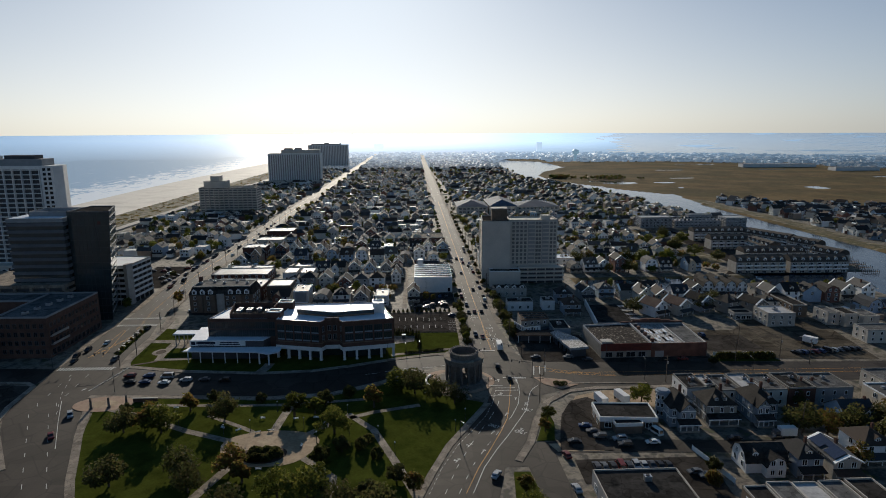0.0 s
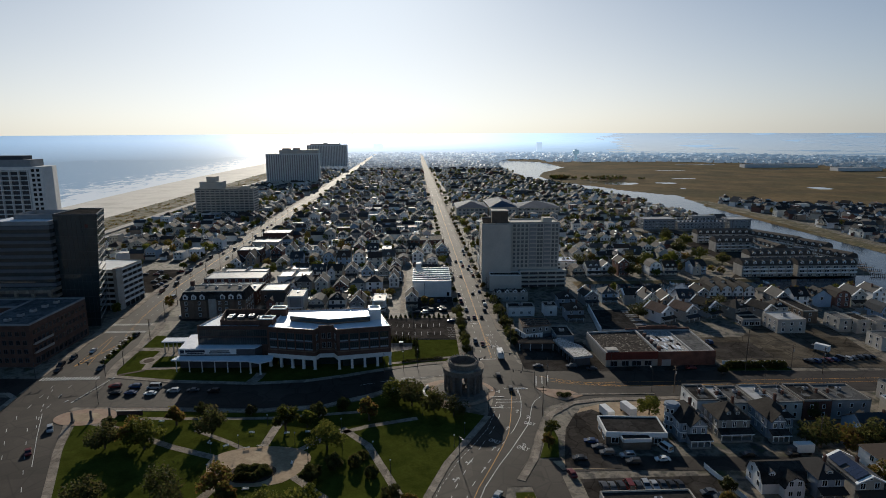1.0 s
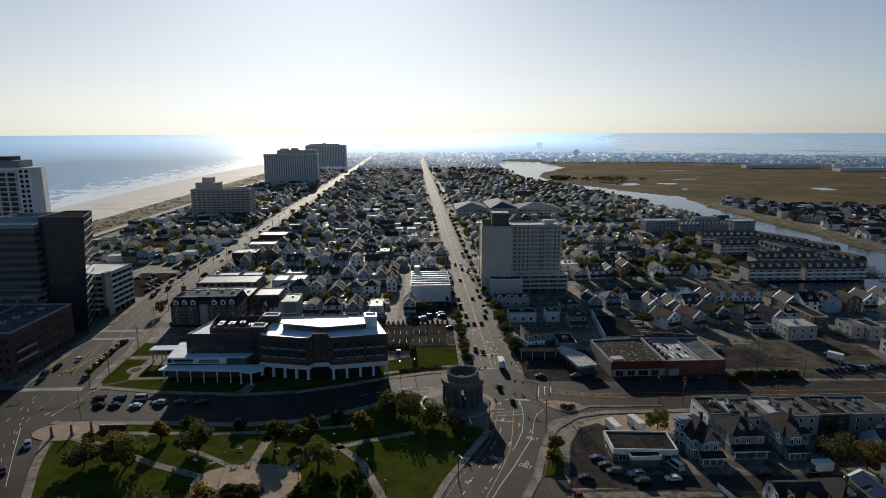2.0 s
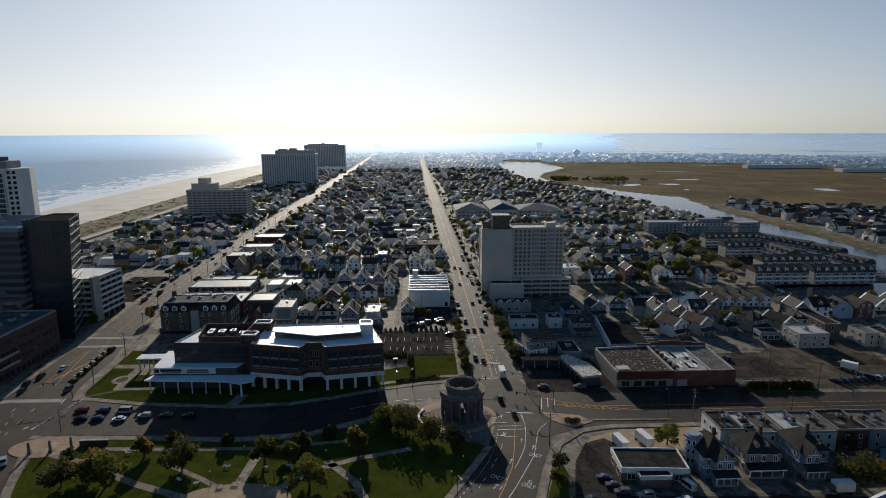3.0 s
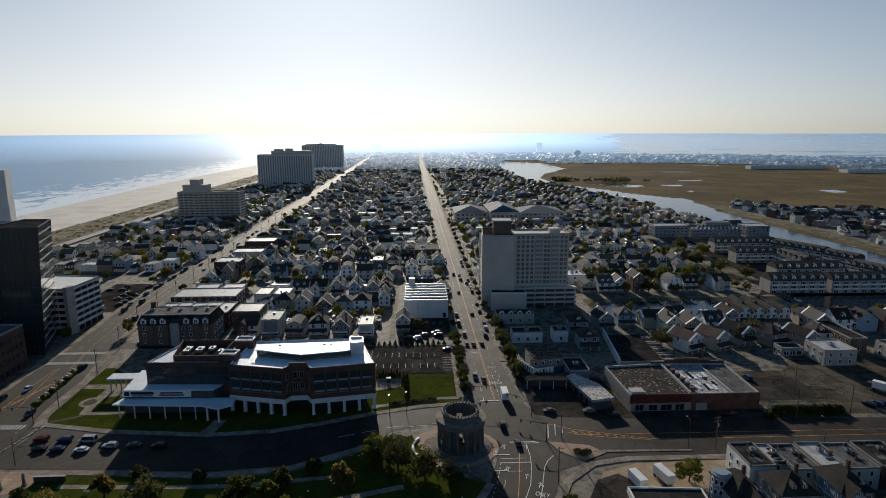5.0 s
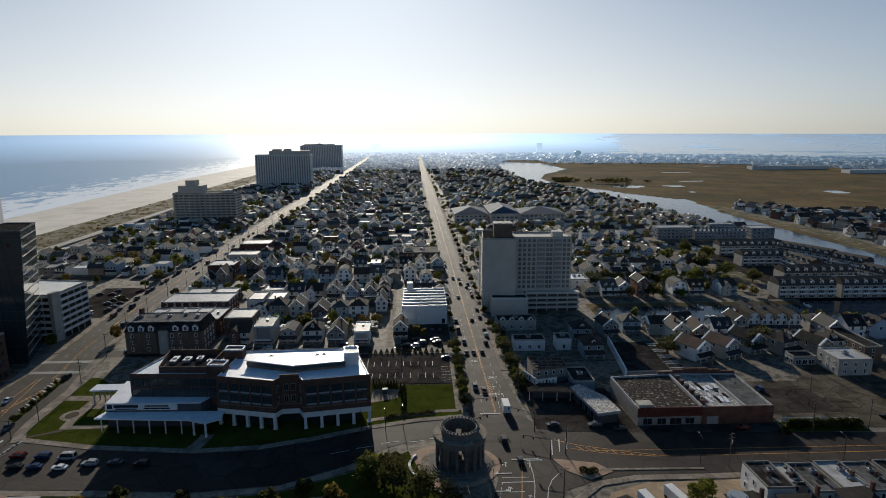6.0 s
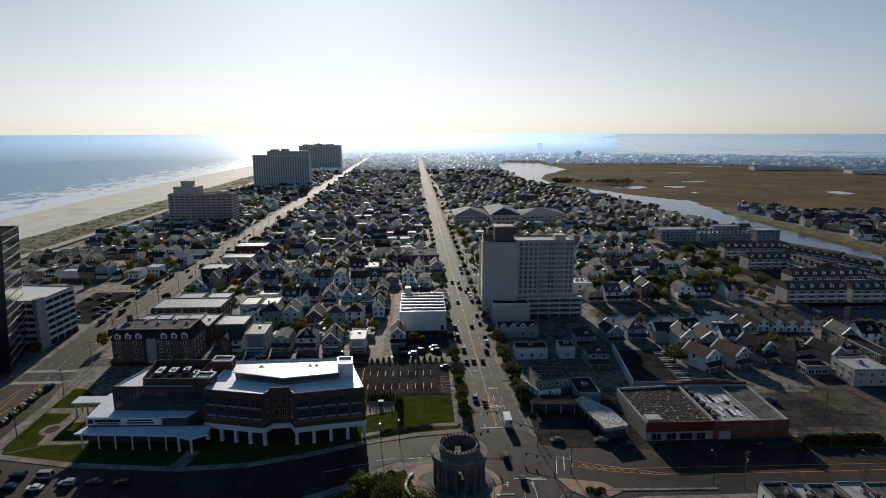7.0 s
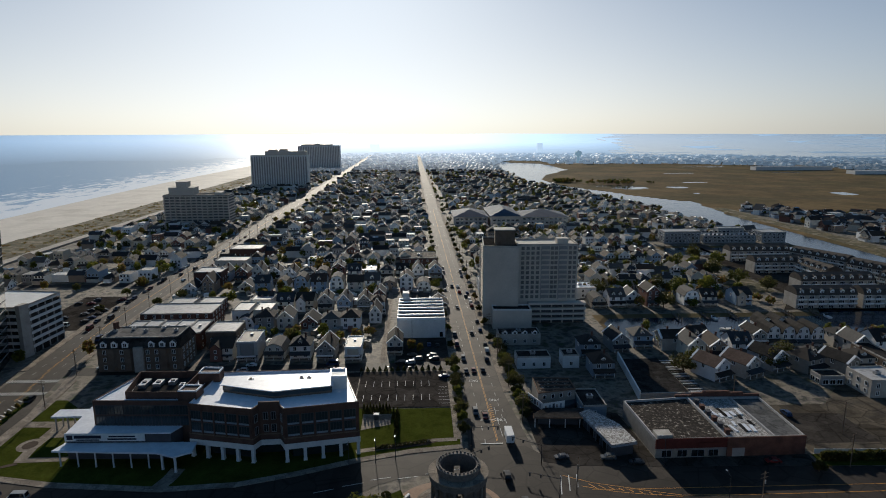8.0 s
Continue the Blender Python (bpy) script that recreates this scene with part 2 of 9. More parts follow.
M["river"] = water_material("river_water", (0.011, 0.024, 0.04), 0.1, False, 1.3, 0.2)
M["white_line"] = surface("road_paint_white", [(0.55, 0.55, 0.53)], 0.6, grain=3, vary=0.25)
M["yellow_line"] = surface("road_paint_yellow", [(0.55, 0.28, 0.06)], 0.6, grain=3, vary=0.3)
M["brick"] = surface("red_brick", [(0.085, 0.045, 0.034), (0.125, 0.064, 0.048)], 0.8, grain=3.0, big=0.4, vary=0.25)
# stone darkened in colour to stand in for the memorial's shadow side
M["shade_dark_stone"] = surface("shade_dark_stone", [(0.09, 0.082, 0.072), (0.14, 0.126, 0.11), (0.07, 0.064, 0.058)], 0.85, grain=2.0, big=0.5, vary=0.3, spec=0.2)
M["brown_brick"] = surface("brown_brick", [(0.12, 0.09, 0.065), (0.17, 0.128, 0.095)], 0.8, grain=3.0, big=0.4, vary=0.25)
M["dark_brick"] = surface("dark_brown_brick", [(0.075, 0.045, 0.034), (0.105, 0.064, 0.05)], 0.8, grain=3.0, big=0.4, vary=0.25)
M["stone"] = surface("pale_limestone", [(0.32, 0.295, 0.255), (0.42, 0.39, 0.345)], 0.75, grain=2.0, big=0.3, vary=0.2)
M["white"] = surface("white_paint", [(0.58, 0.58, 0.56), (0.66, 0.65, 0.63)], 0.6, grain=1.5, big=0.3, vary=0.12)
M["tan"] = surface("tan_stucco", [(0.46, 0.42, 0.36), (0.54, 0.49, 0.42)], 0.8, grain=1.0, big=0.1, vary=0.1)
M["grey"] = surface("grey_panel", [(0.22, 0.22, 0.22), (0.28, 0.28, 0.28)], 0.6, grain=1.0, big=0.2, vary=0.1)
M["bandgrey"] = surface("graphite_panel", [(0.10, 0.105, 0.115), (0.13, 0.135, 0.145)], 0.55, grain=1.0, big=0.2, vary=0.12)
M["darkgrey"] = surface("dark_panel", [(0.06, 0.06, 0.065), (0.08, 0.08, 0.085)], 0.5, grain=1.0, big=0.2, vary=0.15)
M["membrane"] = surface("white_roof_membrane", [(0.58, 0.6, 0.64), (0.68, 0.7, 0.73)], 0.42, spec=0.2, grain=0.8, big=0.2, vary=0.1)
M["tar"] = surface("tar_roof", [(0.016, 0.016, 0.016), (0.042, 0.039, 0.036), (0.026, 0.024, 0.022)], 0.92, spec=0.0, cracks=0.3, grain=0.9, big=0.25, vary=0.3)
M["worn_roof"] = surface("weathered_flat_roof", [(0.02, 0.018, 0.016), (0.05, 0.042, 0.036), (0.03, 0.027, 0.024), (0.12, 0.1, 0.08), (0.42, 0.4, 0.36)], 0.7, grain=2.0, big=0.9, vary=0.5, spec=0.01)
M["silver"] = surface("silver_roof_coating", [(0.3, 0.3, 0.3), (0.4, 0.39, 0.38), (0.2, 0.195, 0.19)], 0.5, grain=0.8, big=0.3, vary=0.2)
M["ashroof"] = surface("ash_grey_roof", [(0.075, 0.075, 0.077), (0.115, 0.113, 0.11), (0.055, 0.055, 0.055)], 0.85, spec=0.03, cracks=0.3, grain=0.8, big=0.3, vary=0.25)
M["peeling_roof"] = surface("peeling_white_roof", [(0.06, 0.05, 0.04), (0.45, 0.44, 0.42), (0.1, 0.085, 0.07), (0.5, 0.49, 0.47), (0.04, 0.036, 0.03)], 0.6, grain=1.0, big=0.7, vary=0.3, spec=0.2)
M["blue_metal"] = surface("blue_grey_metal_roof", [(0.05, 0.07, 0.1), (0.07, 0.095, 0.13)], 0.8, grain=0.8, big=0.1, vary=0.15, spec=0.12)
M["barn_shingle"] = surface("brown_grey_shingles", [(0.06, 0.052, 0.045), (0.09, 0.078, 0.066)], 0.85, grain=1.4, big=0.3, vary=0.25, spec=0.08)
M["metal"] = surface("galvanised_metal", [(0.35, 0.36, 0.37), (0.45, 0.45, 0.46)], 0.4, 0.7, grain=2.0, vary=0.15)
M["steel"] = surface("dark_steel", [(0.05, 0.05, 0.055)], 0.45, 0.5, grain=2.0, vary=0.2)
M["wood_pole"] = surface("weathered_wood", [(0.10, 0.075, 0.055), (0.14, 0.11, 0.085)], 0.85, grain=2.0, vary=0.3)
M["glass"] = surface("window_glass", [(0.012, 0.015, 0.018)], 0.08, grain=0.5, vary=0.3, spec=0.5)
M["blind"] = surface("curtained_glass", [(0.09, 0.095, 0.1), (0.17, 0.17, 0.165), (0.05, 0.055, 0.06)], 0.25, grain=0.5, vary=0.3, spec=0.5, big=0.5)
M["curtain_glass"] = surface("dark_curtain_glass", [(0.024, 0.034, 0.036), (0.036, 0.048, 0.05)], 0.1, grain=0.3, big=0.2, vary=0.3, spec=0.8)
SIDING = [(0.8, 0.79, 0.77), (0.7, 0.69, 0.66), (0.4, 0.39, 0.37), (0.5, 0.44, 0.35), (0.78, 0.77, 0.75), (0.3, 0.38, 0.47), (0.3, 0.23, 0.17), (0.6, 0.59, 0.54), (0.17, 0.09, 0.07), (0.52, 0.5, 0.44), (0.74, 0.73, 0.71), (0.24, 0.24, 0.235)]
SHINGLE = [(0.036, 0.034, 0.033), (0.06, 0.056, 0.053), (0.025, 0.024, 0.024), (0.055, 0.041, 0.032), (0.085, 0.08, 0.074), (0.034, 0.029, 0.025), (0.042, 0.046, 0.052)]
FLATROOF = [(0.08, 0.076, 0.07), (0.4, 0.39, 0.37), (0.22, 0.21, 0.195), (0.48, 0.47, 0.45), (0.06, 0.056, 0.052), (0.3, 0.275, 0.24)]
M["black_shingle"] = surface("dark_weathered_shingles", [(0.022, 0.02, 0.018), (0.045, 0.04, 0.035)], 0.88, grain=1.4, big=0.3, vary=0.3, spec=0.06)
M["brown_shingle"] = surface("brown_shingles", [(0.13, 0.085, 0.06), (0.17, 0.115, 0.085)], 0.85, grain=1.4, big=0.4, vary=0.25, spec=0.05)
M["siding"] = surface("house_siding", SIDING, 0.6, grain=1.2, vary=0.14, source="object", spec=0.1)
M["shingle"] = surface("roof_shingles", SHINGLE, 0.86, spec=0.13, grain=1.4, vary=0.25, source="object")
M["flatroof"] = surface("flat_roof_coating", FLATROOF, 0.6, spec=0.15, grain=0.9, vary=0.25, source="object")
M["siding_far"] = surface("far_house_siding", SIDING, 0.6, grain=1.2, vary=0.14, source="island", spec=0.1)
M["shingle_far"] = surface("far_house_roofs", SHINGLE, 0.86, spec=0.13, grain=1.4, vary=0.25, source="island")
M["flatroof_far"] = surface("far_flat_roofs", FLATROOF, 0.7, grain=0.9, vary=0.25, source="island", spec=0.18)
M["slate_siding"] = surface("slate_blue_siding", [(0.2, 0.23, 0.265), (0.25, 0.28, 0.315)], 0.7, grain=1.2, big=0.4, vary=0.15)
M["ash_siding"] = surface("ash_grey_siding", [(0.2, 0.19, 0.17), (0.26, 0.245, 0.22)], 0.7, grain=1.2, big=0.4, vary=0.15)
M["trim"] = surface("white_trim", [(0.76, 0.76, 0.74)], 0.6, grain=2, vary=0.1)
M["boards"] = surface("bleached_boards", [(0.3, 0.27, 0.23), (0.4, 0.36, 0.31)], 0.8, grain=1.5, big=0.1, vary=0.25)
M["bark"] = surface("tree_bark", [(0.07, 0.055, 0.04), (0.1, 0.08, 0.06)], 0.9, grain=2.0, vary=0.3)
M["leaf"] = leafy("green_leaves", [(0.095, 0.105, 0.018), (0.12, 0.125, 0.022), (0.075, 0.085, 0.017), (0.15, 0.14, 0.026)])
M["leaf_autumn"] = leafy("autumn_leaves", [(0.15, 0.125, 0.026), (0.16, 0.105, 0.028), (0.12, 0.115, 0.026), (0.15, 0.085, 0.032)])
M["leaf_dark"] = leafy("dark_leaves", [(0.058, 0.064, 0.02), (0.072, 0.074, 0.022), (0.08, 0.068, 0.025)])
CARS = [(0.02, 0.02, 0.022), (0.6, 0.6, 0.58), (0.012, 0.012, 0.014), (0.05, 0.05, 0.055), (0.015, 0.015, 0.018), (0.08, 0.085, 0.09), (0.03, 0.032, 0.035), (0.11, 0.014, 0.014), (0.02, 0.04, 0.10), (0.3, 0.31, 0.32)]
M["car_paint"] = surface("car_paint", CARS, 0.32, grain=1, vary=0.04, source="object", spec=0.25)
M["tyre"] = surface("tyre_rubber", [(0.02, 0.02, 0.02)], 0.8)
M["solar"] = surface("solar_panels", [(0.012, 0.016, 0.035), (0.018, 0.024, 0.05)], 0.15, grain=2, vary=0.2, spec=0.8)
M["red_paint"] = surface("faded_red_paint", [(0.075, 0.022, 0.018), (0.10, 0.03, 0.024)], 0.7, grain=1.5, big=0.4, vary=0.2)
M["ink"] = surface("dark_lettering", [(0.02, 0.025, 0.04)], 0.5)


# ---- building helpers ----
class Mesh:
    """Collects vertices and faces of one part."""

    def __init__(self):
        self.v, self.f, self.m = [], [], []

    def face(self, pts, mi=0):
        k = len(self.v)
        self.v += [tuple(p) for p in pts]
        self.f.append(tuple(range(k, k + len(pts))))
        self.m.append(mi)

    def solid(self, pts, faces, mi=0):
        k = len(self.v)
        self.v += [tuple(p) for p in pts]
        self.f += [tuple(k + i for i in q) for q in faces]
        self.m += [mi] * len(faces)

    def box(self, x0, y0, z0, x1, y1, z1, mi=0):
        self.solid([(x0, y0, z0), (x1, y0, z0), (x1, y1, z0), (x0, y1, z0), (x0, y0, z1), (x1, y0, z1), (x1, y1, z1), (x0, y1, z1)],
                   [(0, 3, 2, 1), (4, 5, 6, 7), (0, 1, 5, 4), (1, 2, 6, 5), (2, 3, 7, 6), (3, 0, 4, 7)], mi)
        return self

    def obox(self, cx, cy, z0, lx, ly, z1, deg, mi=0):
        """A box turned about the upright."""
        c, s = math.cos(radians(deg)), math.sin(radians(deg))
        q = [(cx + a * lx / 2 * c - b * ly / 2 * s, cy + a * lx / 2 * s + b * ly / 2 * c) for a, b in ((-1, -1), (1, -1), (1, 1), (-1, 1))]
        return self.prism(q, z0, z1, mi)

    def prism(self, poly, z0, z1, mi=0):
        n = len(poly)
        self.solid([(x, y, z0) for x, y in poly] + [(x, y, z1) for x, y in poly],
                   [tuple(reversed(range(n))), tuple(range(n, 2 * n))] + [(i, (i + 1) % n, n + (i + 1) % n, n + i) for i in range(n)], mi)
        return self

    def profile(self, poly, a0, a1, axis="y", mi=0):
        """Extrudes an (along, up) outline along x or y."""
        n = len(poly)
        if axis == "y":
            pts = [(u, a0, w) for u, w in poly] + [(u, a1, w) for u, w in poly]
        else:
            pts = [(a0, u, w) for u, w in poly] + [(a1, u, w) for u, w in poly]
        self.solid(pts, [tuple(range(n)), tuple(reversed(range(n, 2 * n)))] + [(i, n + i, n + (i + 1) % n, (i + 1) % n) for i in range(n)], mi)
        return self

    def cyl(self, cx, cy, z0, z1, r0, r1=None, n=12, mi=0):
        r1 = r0 if r1 is None else r1
        a = [2 * math.pi * i / n for i in range(n)]
        self.solid([(cx + r0 * math.cos(t), cy + r0 * math.sin(t), z0) for t in a] + [(cx + r1 * math.cos(t), cy + r1 * math.sin(t), z1) for t in a],
                   [tuple(reversed(range(n))), tuple(range(n, 2 * n))] + [(i, (i + 1) % n, n + (i + 1) % n, n + i) for i in range(n)], mi)
        return self

    def ring(self, cx, cy, z0, z1, r0, r1, n=32, mi=0):
        """An upright tube with wall."""
        a = [2 * math.pi * i / n for i in range(n)]
        pts = [(cx + r * math.cos(t), cy + r * math.sin(t), z) for r, z in ((r0, z0), (r1, z0), (r1, z1), (r0, z1)) for t in a]
        fs = []
        for k in range(4):
            for i in range(n):
                j = (i + 1) % n
                k2 = (k + 1) % 4
                fs.append((k * n + i, k * n + j, k2 * n + j, k2 * n + i))
        self.solid(pts, fs, mi)
        return self

    def tube(self, p, q, r, n=6, r1=None, mi=0):
        p, q = Vector(p), Vector(q)
        d = (q - p).normalized()
        u = d.orthogonal().normalized()
        w = d.cross(u)
        r1 = r if r1 is None else r1
        a = [2 * math.pi * i / n for i in range(n)]
        self.solid([p + (u * math.cos(t) + w * math.sin(t)) * r for t in a] + [q + (u * math.cos(t) + w * math.sin(t)) * r1 for t in a],
                   [tuple(reversed(range(n))), tuple(range(n, 2 * n))] + [(i, (i + 1) % n, n + (i + 1) % n, n + i) for i in range(n)], mi)
        return self

    def solid_taper(self, a, b, z0, z1):
        """A square shaft that narrows upwards."""
        self.solid([(sx * a, sy * a, z0) for sx, sy in ((-1, -1), (1, -1), (1, 1), (-1, 1))] + [(sx * b, sy * b, z1) for sx, sy in ((-1, -1), (1, -1), (1, 1), (-1, 1))],
                   [(0, 3, 2, 1), (4, 5, 6, 7), (0, 1, 5, 4), (1, 2, 6, 5), (2, 3, 7, 6), (3, 0, 4, 7)])
        return self

    def data(self, name, mats):
        me = bpy.data.meshes.new(name)
        me.from_pydata(self.v, [], self.f)
        for mt in mats if isinstance(mats, (list, tuple)) else [mats]:
            me.materials.append(mt)
        if any(self.m):
            me.polygons.foreach_set("material_index", self.m)
        me.update()
        return me


def part(name, mb, mats, parent=None, label=""):
    ob = new(name, mb if isinstance(mb, bpy.types.Mesh) else mb.data(name, mats))
    if parent is not None:
        ob.parent = parent
    if label:
        ob["label"] = label
    return ob


def thing(name, x, y, z=0, rz=0, label="", category="", group="", kind=""):
    e = new(name)
    e.empty_display_size = 0.5
    e.matrix_basis = pose(x, y, z, 0, 0, rz)
    return tagged(e, label, category, group, kind)


def setting(name, mb, mats, label, category, kind="structure"):
    return tagged(part(name, mb, mats), label, category, "", kind)


def rnd(a, b):
    return random.uniform(a, b)


EYE_H = 101.0
R0, R1, RFAR = 2500.0, 4850.0, 18000.0


def lift(x, y):
    """Height of the far ground: past R0 the sheet rises, so that its rim stands where the true horizon does."""
    r = math.hypot(x - 4, y - 40)
    if r <= R0:
        return 0.0
    s = min(1.0, (r - R0) / (R1 - R0))
    return EYE_H * (1 - r * ((1 - s) / R0 + s / RFAR))


def skew(y):
    """The avenues run slightly to the left of the y axis."""
    return -0.0095 * (y - 300)


def along(pairs, y):
    """Piecewise straight line through (y, x) pairs."""
    if y <= pairs[0][0]:
        return pairs[0][1]
    for (a, u), (b, w) in zip(pairs, pairs[1:]):
        if y <= b:
            return u + (w - u) * (y - a) / (b - a)
    return pairs[-1][1]


NEAR_BANK = [(0, 330), (330, 292), (370, 292), (396, 318), (430, 330), (465, 338), (492, 334), (530, 320), (565, 334), (600, 348), (735, 340), (772, 332), (861, 327), (934, 313), (975, 308), (1040, 300), (1125, 272), (1200, 246), (1290, 232), (1550, 232), (1900, 246), (2100, 300)]
FAR_BANK = [(0, 470), (350, 415), (510, 381), (573, 390), (640, 393), (742, 388), (857, 392), (925, 404), (950, 380), (1018, 342), (1100, 318), (1160, 285), (1330, 266), (1450, 297), (1650, 398), (1930, 392), (2000, 300), (2100, 290)]

MARSH_END = [(420, 1915), (813, 1883), (1081, 1735), (1156, 1525), (1600, 1200)]


def coast(y):
    return -482 - 0.008 * max(0, y - 800) + 10 * math.sin(y / 260.0)


def ripple(x, y, s):
    return noise.noise(Vector((x / s, y / s, 3.1)))


PONDS = [(392, 1145, 34, 24), (362, 1180, 24, 14), (472, 1150, 16, 14), (465, 1036, 6, 8), (700, 1030, 10, 22), (560, 1250, 14, 8), (900, 1500, 40, 10), (640, 1500, 30, 8), (1010, 1250, 24, 8), (820, 1750, 50, 14)]


def canal(x, y, m=0.0):
    """The two basins that open to the river."""
    return (x > 104 - m and (355 if 152 - m < x < 168 + m else 364) - m < y < 396 + m + max(0, (x - 180) * 0.03)) or (x > 216 - m and 558 - m < y < 590 + m)


def zone(x, y):
    """What lies at a place: sea, sand, dune, town, river, marsh or haze-painted distance."""
    j = ripple(x, y, 60.0)
    if x < coast(y) + 3 * j:
        return "sea"
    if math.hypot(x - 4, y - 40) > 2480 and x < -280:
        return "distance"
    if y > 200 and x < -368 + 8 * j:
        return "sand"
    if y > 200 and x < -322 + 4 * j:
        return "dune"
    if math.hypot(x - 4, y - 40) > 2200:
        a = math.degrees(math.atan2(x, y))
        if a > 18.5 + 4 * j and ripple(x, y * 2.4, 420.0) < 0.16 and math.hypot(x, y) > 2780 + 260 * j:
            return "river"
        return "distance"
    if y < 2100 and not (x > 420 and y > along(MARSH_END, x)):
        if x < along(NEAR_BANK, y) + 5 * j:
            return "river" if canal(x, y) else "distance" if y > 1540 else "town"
        if x < along(FAR_BANK, y) + 8 * j:
            return "river"
        if y < 829 - 0.57 * (x - 437) + 12 * j:
            return "dune" if x < along(FAR_BANK, y) + 22 else "town" if y < 805 - 0.57 * (x - 437) else "marsh"
        for px, py, rx, ry in PONDS:
            if ((x - px) / rx) ** 2 + ((y - py) / ry) ** 2 < 1 + 0.8 * j:
                return "river"
        return "marsh"
    return "town"


# ---- ground, water ----
def steps(*spans):
    out = []
    for a, b, d in spans:
        n = max(1, int(round((b - a) / d)))
        out += [a + (b - a) * i / n for i in range(n)]
    return out + [spans[-1][1]]


def build_ground():
    xs = steps((-4850, -1500, 400), (-1500, -640, 80), (-640, -430, 7), (-430, -290, 8), (-290, 80, 60), (80, 480, 8), (480, 1300, 22), (1300, 4850, 150))
    ys = steps((-4850, -600, 700), (-600, 0, 150), (0, 300, 40), (300, 2200, 14), (2200, 3200, 60), (3200, 4850, 130))
    kinds, zs = {}, {}
    for i, x in enumerate(xs):
        for k, y in enumerate(ys):
            q = zone(x, y)
            if q == "sea" or (q == "sand" and x < coast(y) + 60):
                z = max(-5.0, min(0.6, -0.8 + (x - coast(y)) / 45.0))
            else:
                z = {"river": -2.2 if math.hypot(x, y) < 2400 else -16.0, "marsh": -0.25, "dune": 0.6 + 0.9 * abs(ripple(x, y, 14)), "sand": 0.6}.get(q, 0.0)
            zs[i, k] = z + lift(x, y)
    nets = {}
    for i in range(len(xs) - 1):
        for k in range(len(ys) - 1):
            cx, cy = (xs[i] + xs[i + 1]) / 2, (ys[k] + ys[k + 1]) / 2
            if min(math.hypot(a, b - 40) for a in xs[i:i + 2] for b in ys[k:k + 2]) > 4849:
                continue
            q = {"sea": "sand", "river": "marsh" if math.hypot(cx, cy) < 2400 else "distance"}.get(zone(cx, cy), zone(cx, cy))
            net = nets.setdefault(q, (Mesh(), {}))
            ids = []
            for a, b in ((i, k), (i + 1, k), (i + 1, k + 1), (i, k + 1)):
                if (a, b) not in net[1]:
                    net[1][a, b] = len(net[0].v)
                    far = math.hypot(xs[a], ys[b] - 40)
                    pull = min(1.0, 4850 / far) if far else 1.0
                    px, py = xs[a] * pull, 40 + (ys[b] - 40) * pull
                    net[0].v.append((px, py, zs[a, b] if pull == 1.0 else zs[a, b] - lift(xs[a], ys[b]) + lift(px, py)))
                ids.append(net[1][a, b])
            net[0].f.append(tuple(ids))
            net[0].m.append(0)
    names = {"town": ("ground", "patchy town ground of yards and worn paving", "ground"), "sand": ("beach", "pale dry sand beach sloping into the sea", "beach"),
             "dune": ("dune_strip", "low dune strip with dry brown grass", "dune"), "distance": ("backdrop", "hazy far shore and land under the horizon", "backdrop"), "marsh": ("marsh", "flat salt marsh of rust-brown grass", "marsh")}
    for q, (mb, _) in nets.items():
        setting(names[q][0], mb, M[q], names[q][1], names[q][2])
    # water sheet, one level for sea, river and bay
    wx = steps((-4850, -1200, 120), (-1200, 0, 150), (0, 600, 150), (600, 4850, 300))
    wy = steps((-4850, 0, 500), (0, 2400, 200), (2400, 4850, 120))
    for nm, side, mat, lab in (("sea", -1, M["sea"], "blue-grey sea with breaking surf"), ("river", 1, M["river"], "dark blue tidal river and bay")):
        mb, beyond = Mesh(), Mesh()
        for i in range(len(wx) - 1):
            for k in range(len(wy) - 1):
                cx = (wx[i] + wx[i + 1]) / 2
                quad = [(wx[i], wy[k]), (wx[i + 1], wy[k]), (wx[i + 1], wy[k + 1]), (wx[i], wy[k + 1])]
                if min(math.hypot(x, y - 40) for x, y in quad) < 4849 and cx * side > 0:
                    pull = [min(1.0, 4850 / max(1.0, math.hypot(x, y - 40))) for x, y in quad]
                    quad = [(x * p, 40 + (y - 40) * p) for (x, y), p in zip(quad, pull)]
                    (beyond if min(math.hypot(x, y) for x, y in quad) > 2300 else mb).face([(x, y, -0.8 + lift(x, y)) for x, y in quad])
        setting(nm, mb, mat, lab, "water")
        # water past 2300 m, split off to carry the painted haze glow
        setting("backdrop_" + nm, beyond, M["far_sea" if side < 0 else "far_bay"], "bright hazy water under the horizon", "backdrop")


build_ground()
GROUND_Z = 0.0


def sheet(name, poly, z, mat, label, category, thick=0.0):
    """A flat sheet, or a slab with upright edges where thick is given; far sheets follow the ground's rise."""
    mb = Mesh()
    if thick:
        mb.prism(poly, z - thick, z)
    else:
        mb.face([(x, y, z + lift(x, y)) for x, y in poly])
    return setting(name, mb, mat, label, category)


def strip(name, line, mat, z, label, category, thick=0.0):
    """A band along a list of (y, x_left, x_right)."""
    mb = Mesh()
    for (ya, la, ra), (yb, lb, rb) in zip(line, line[1:]):
        q = [(la, ya), (ra, ya), (rb, yb), (lb, yb)]
        if thick:
            mb.prism(q, z - thick, z)
        else:
            mb.face([(x, y, z + lift(x, y)) for x, y in q])
    return setting(name, mb, mat, label, category)


def ave(y):
    return 33.0 + skew(y)


def left_ave(y):
    return along([(100, -84), (155, -108), (207, -138), (250, -143), (290, -145), (330, -152), (400, -158.5), (450, -159)], y) if y < 450 else -157.6 + skew(y)


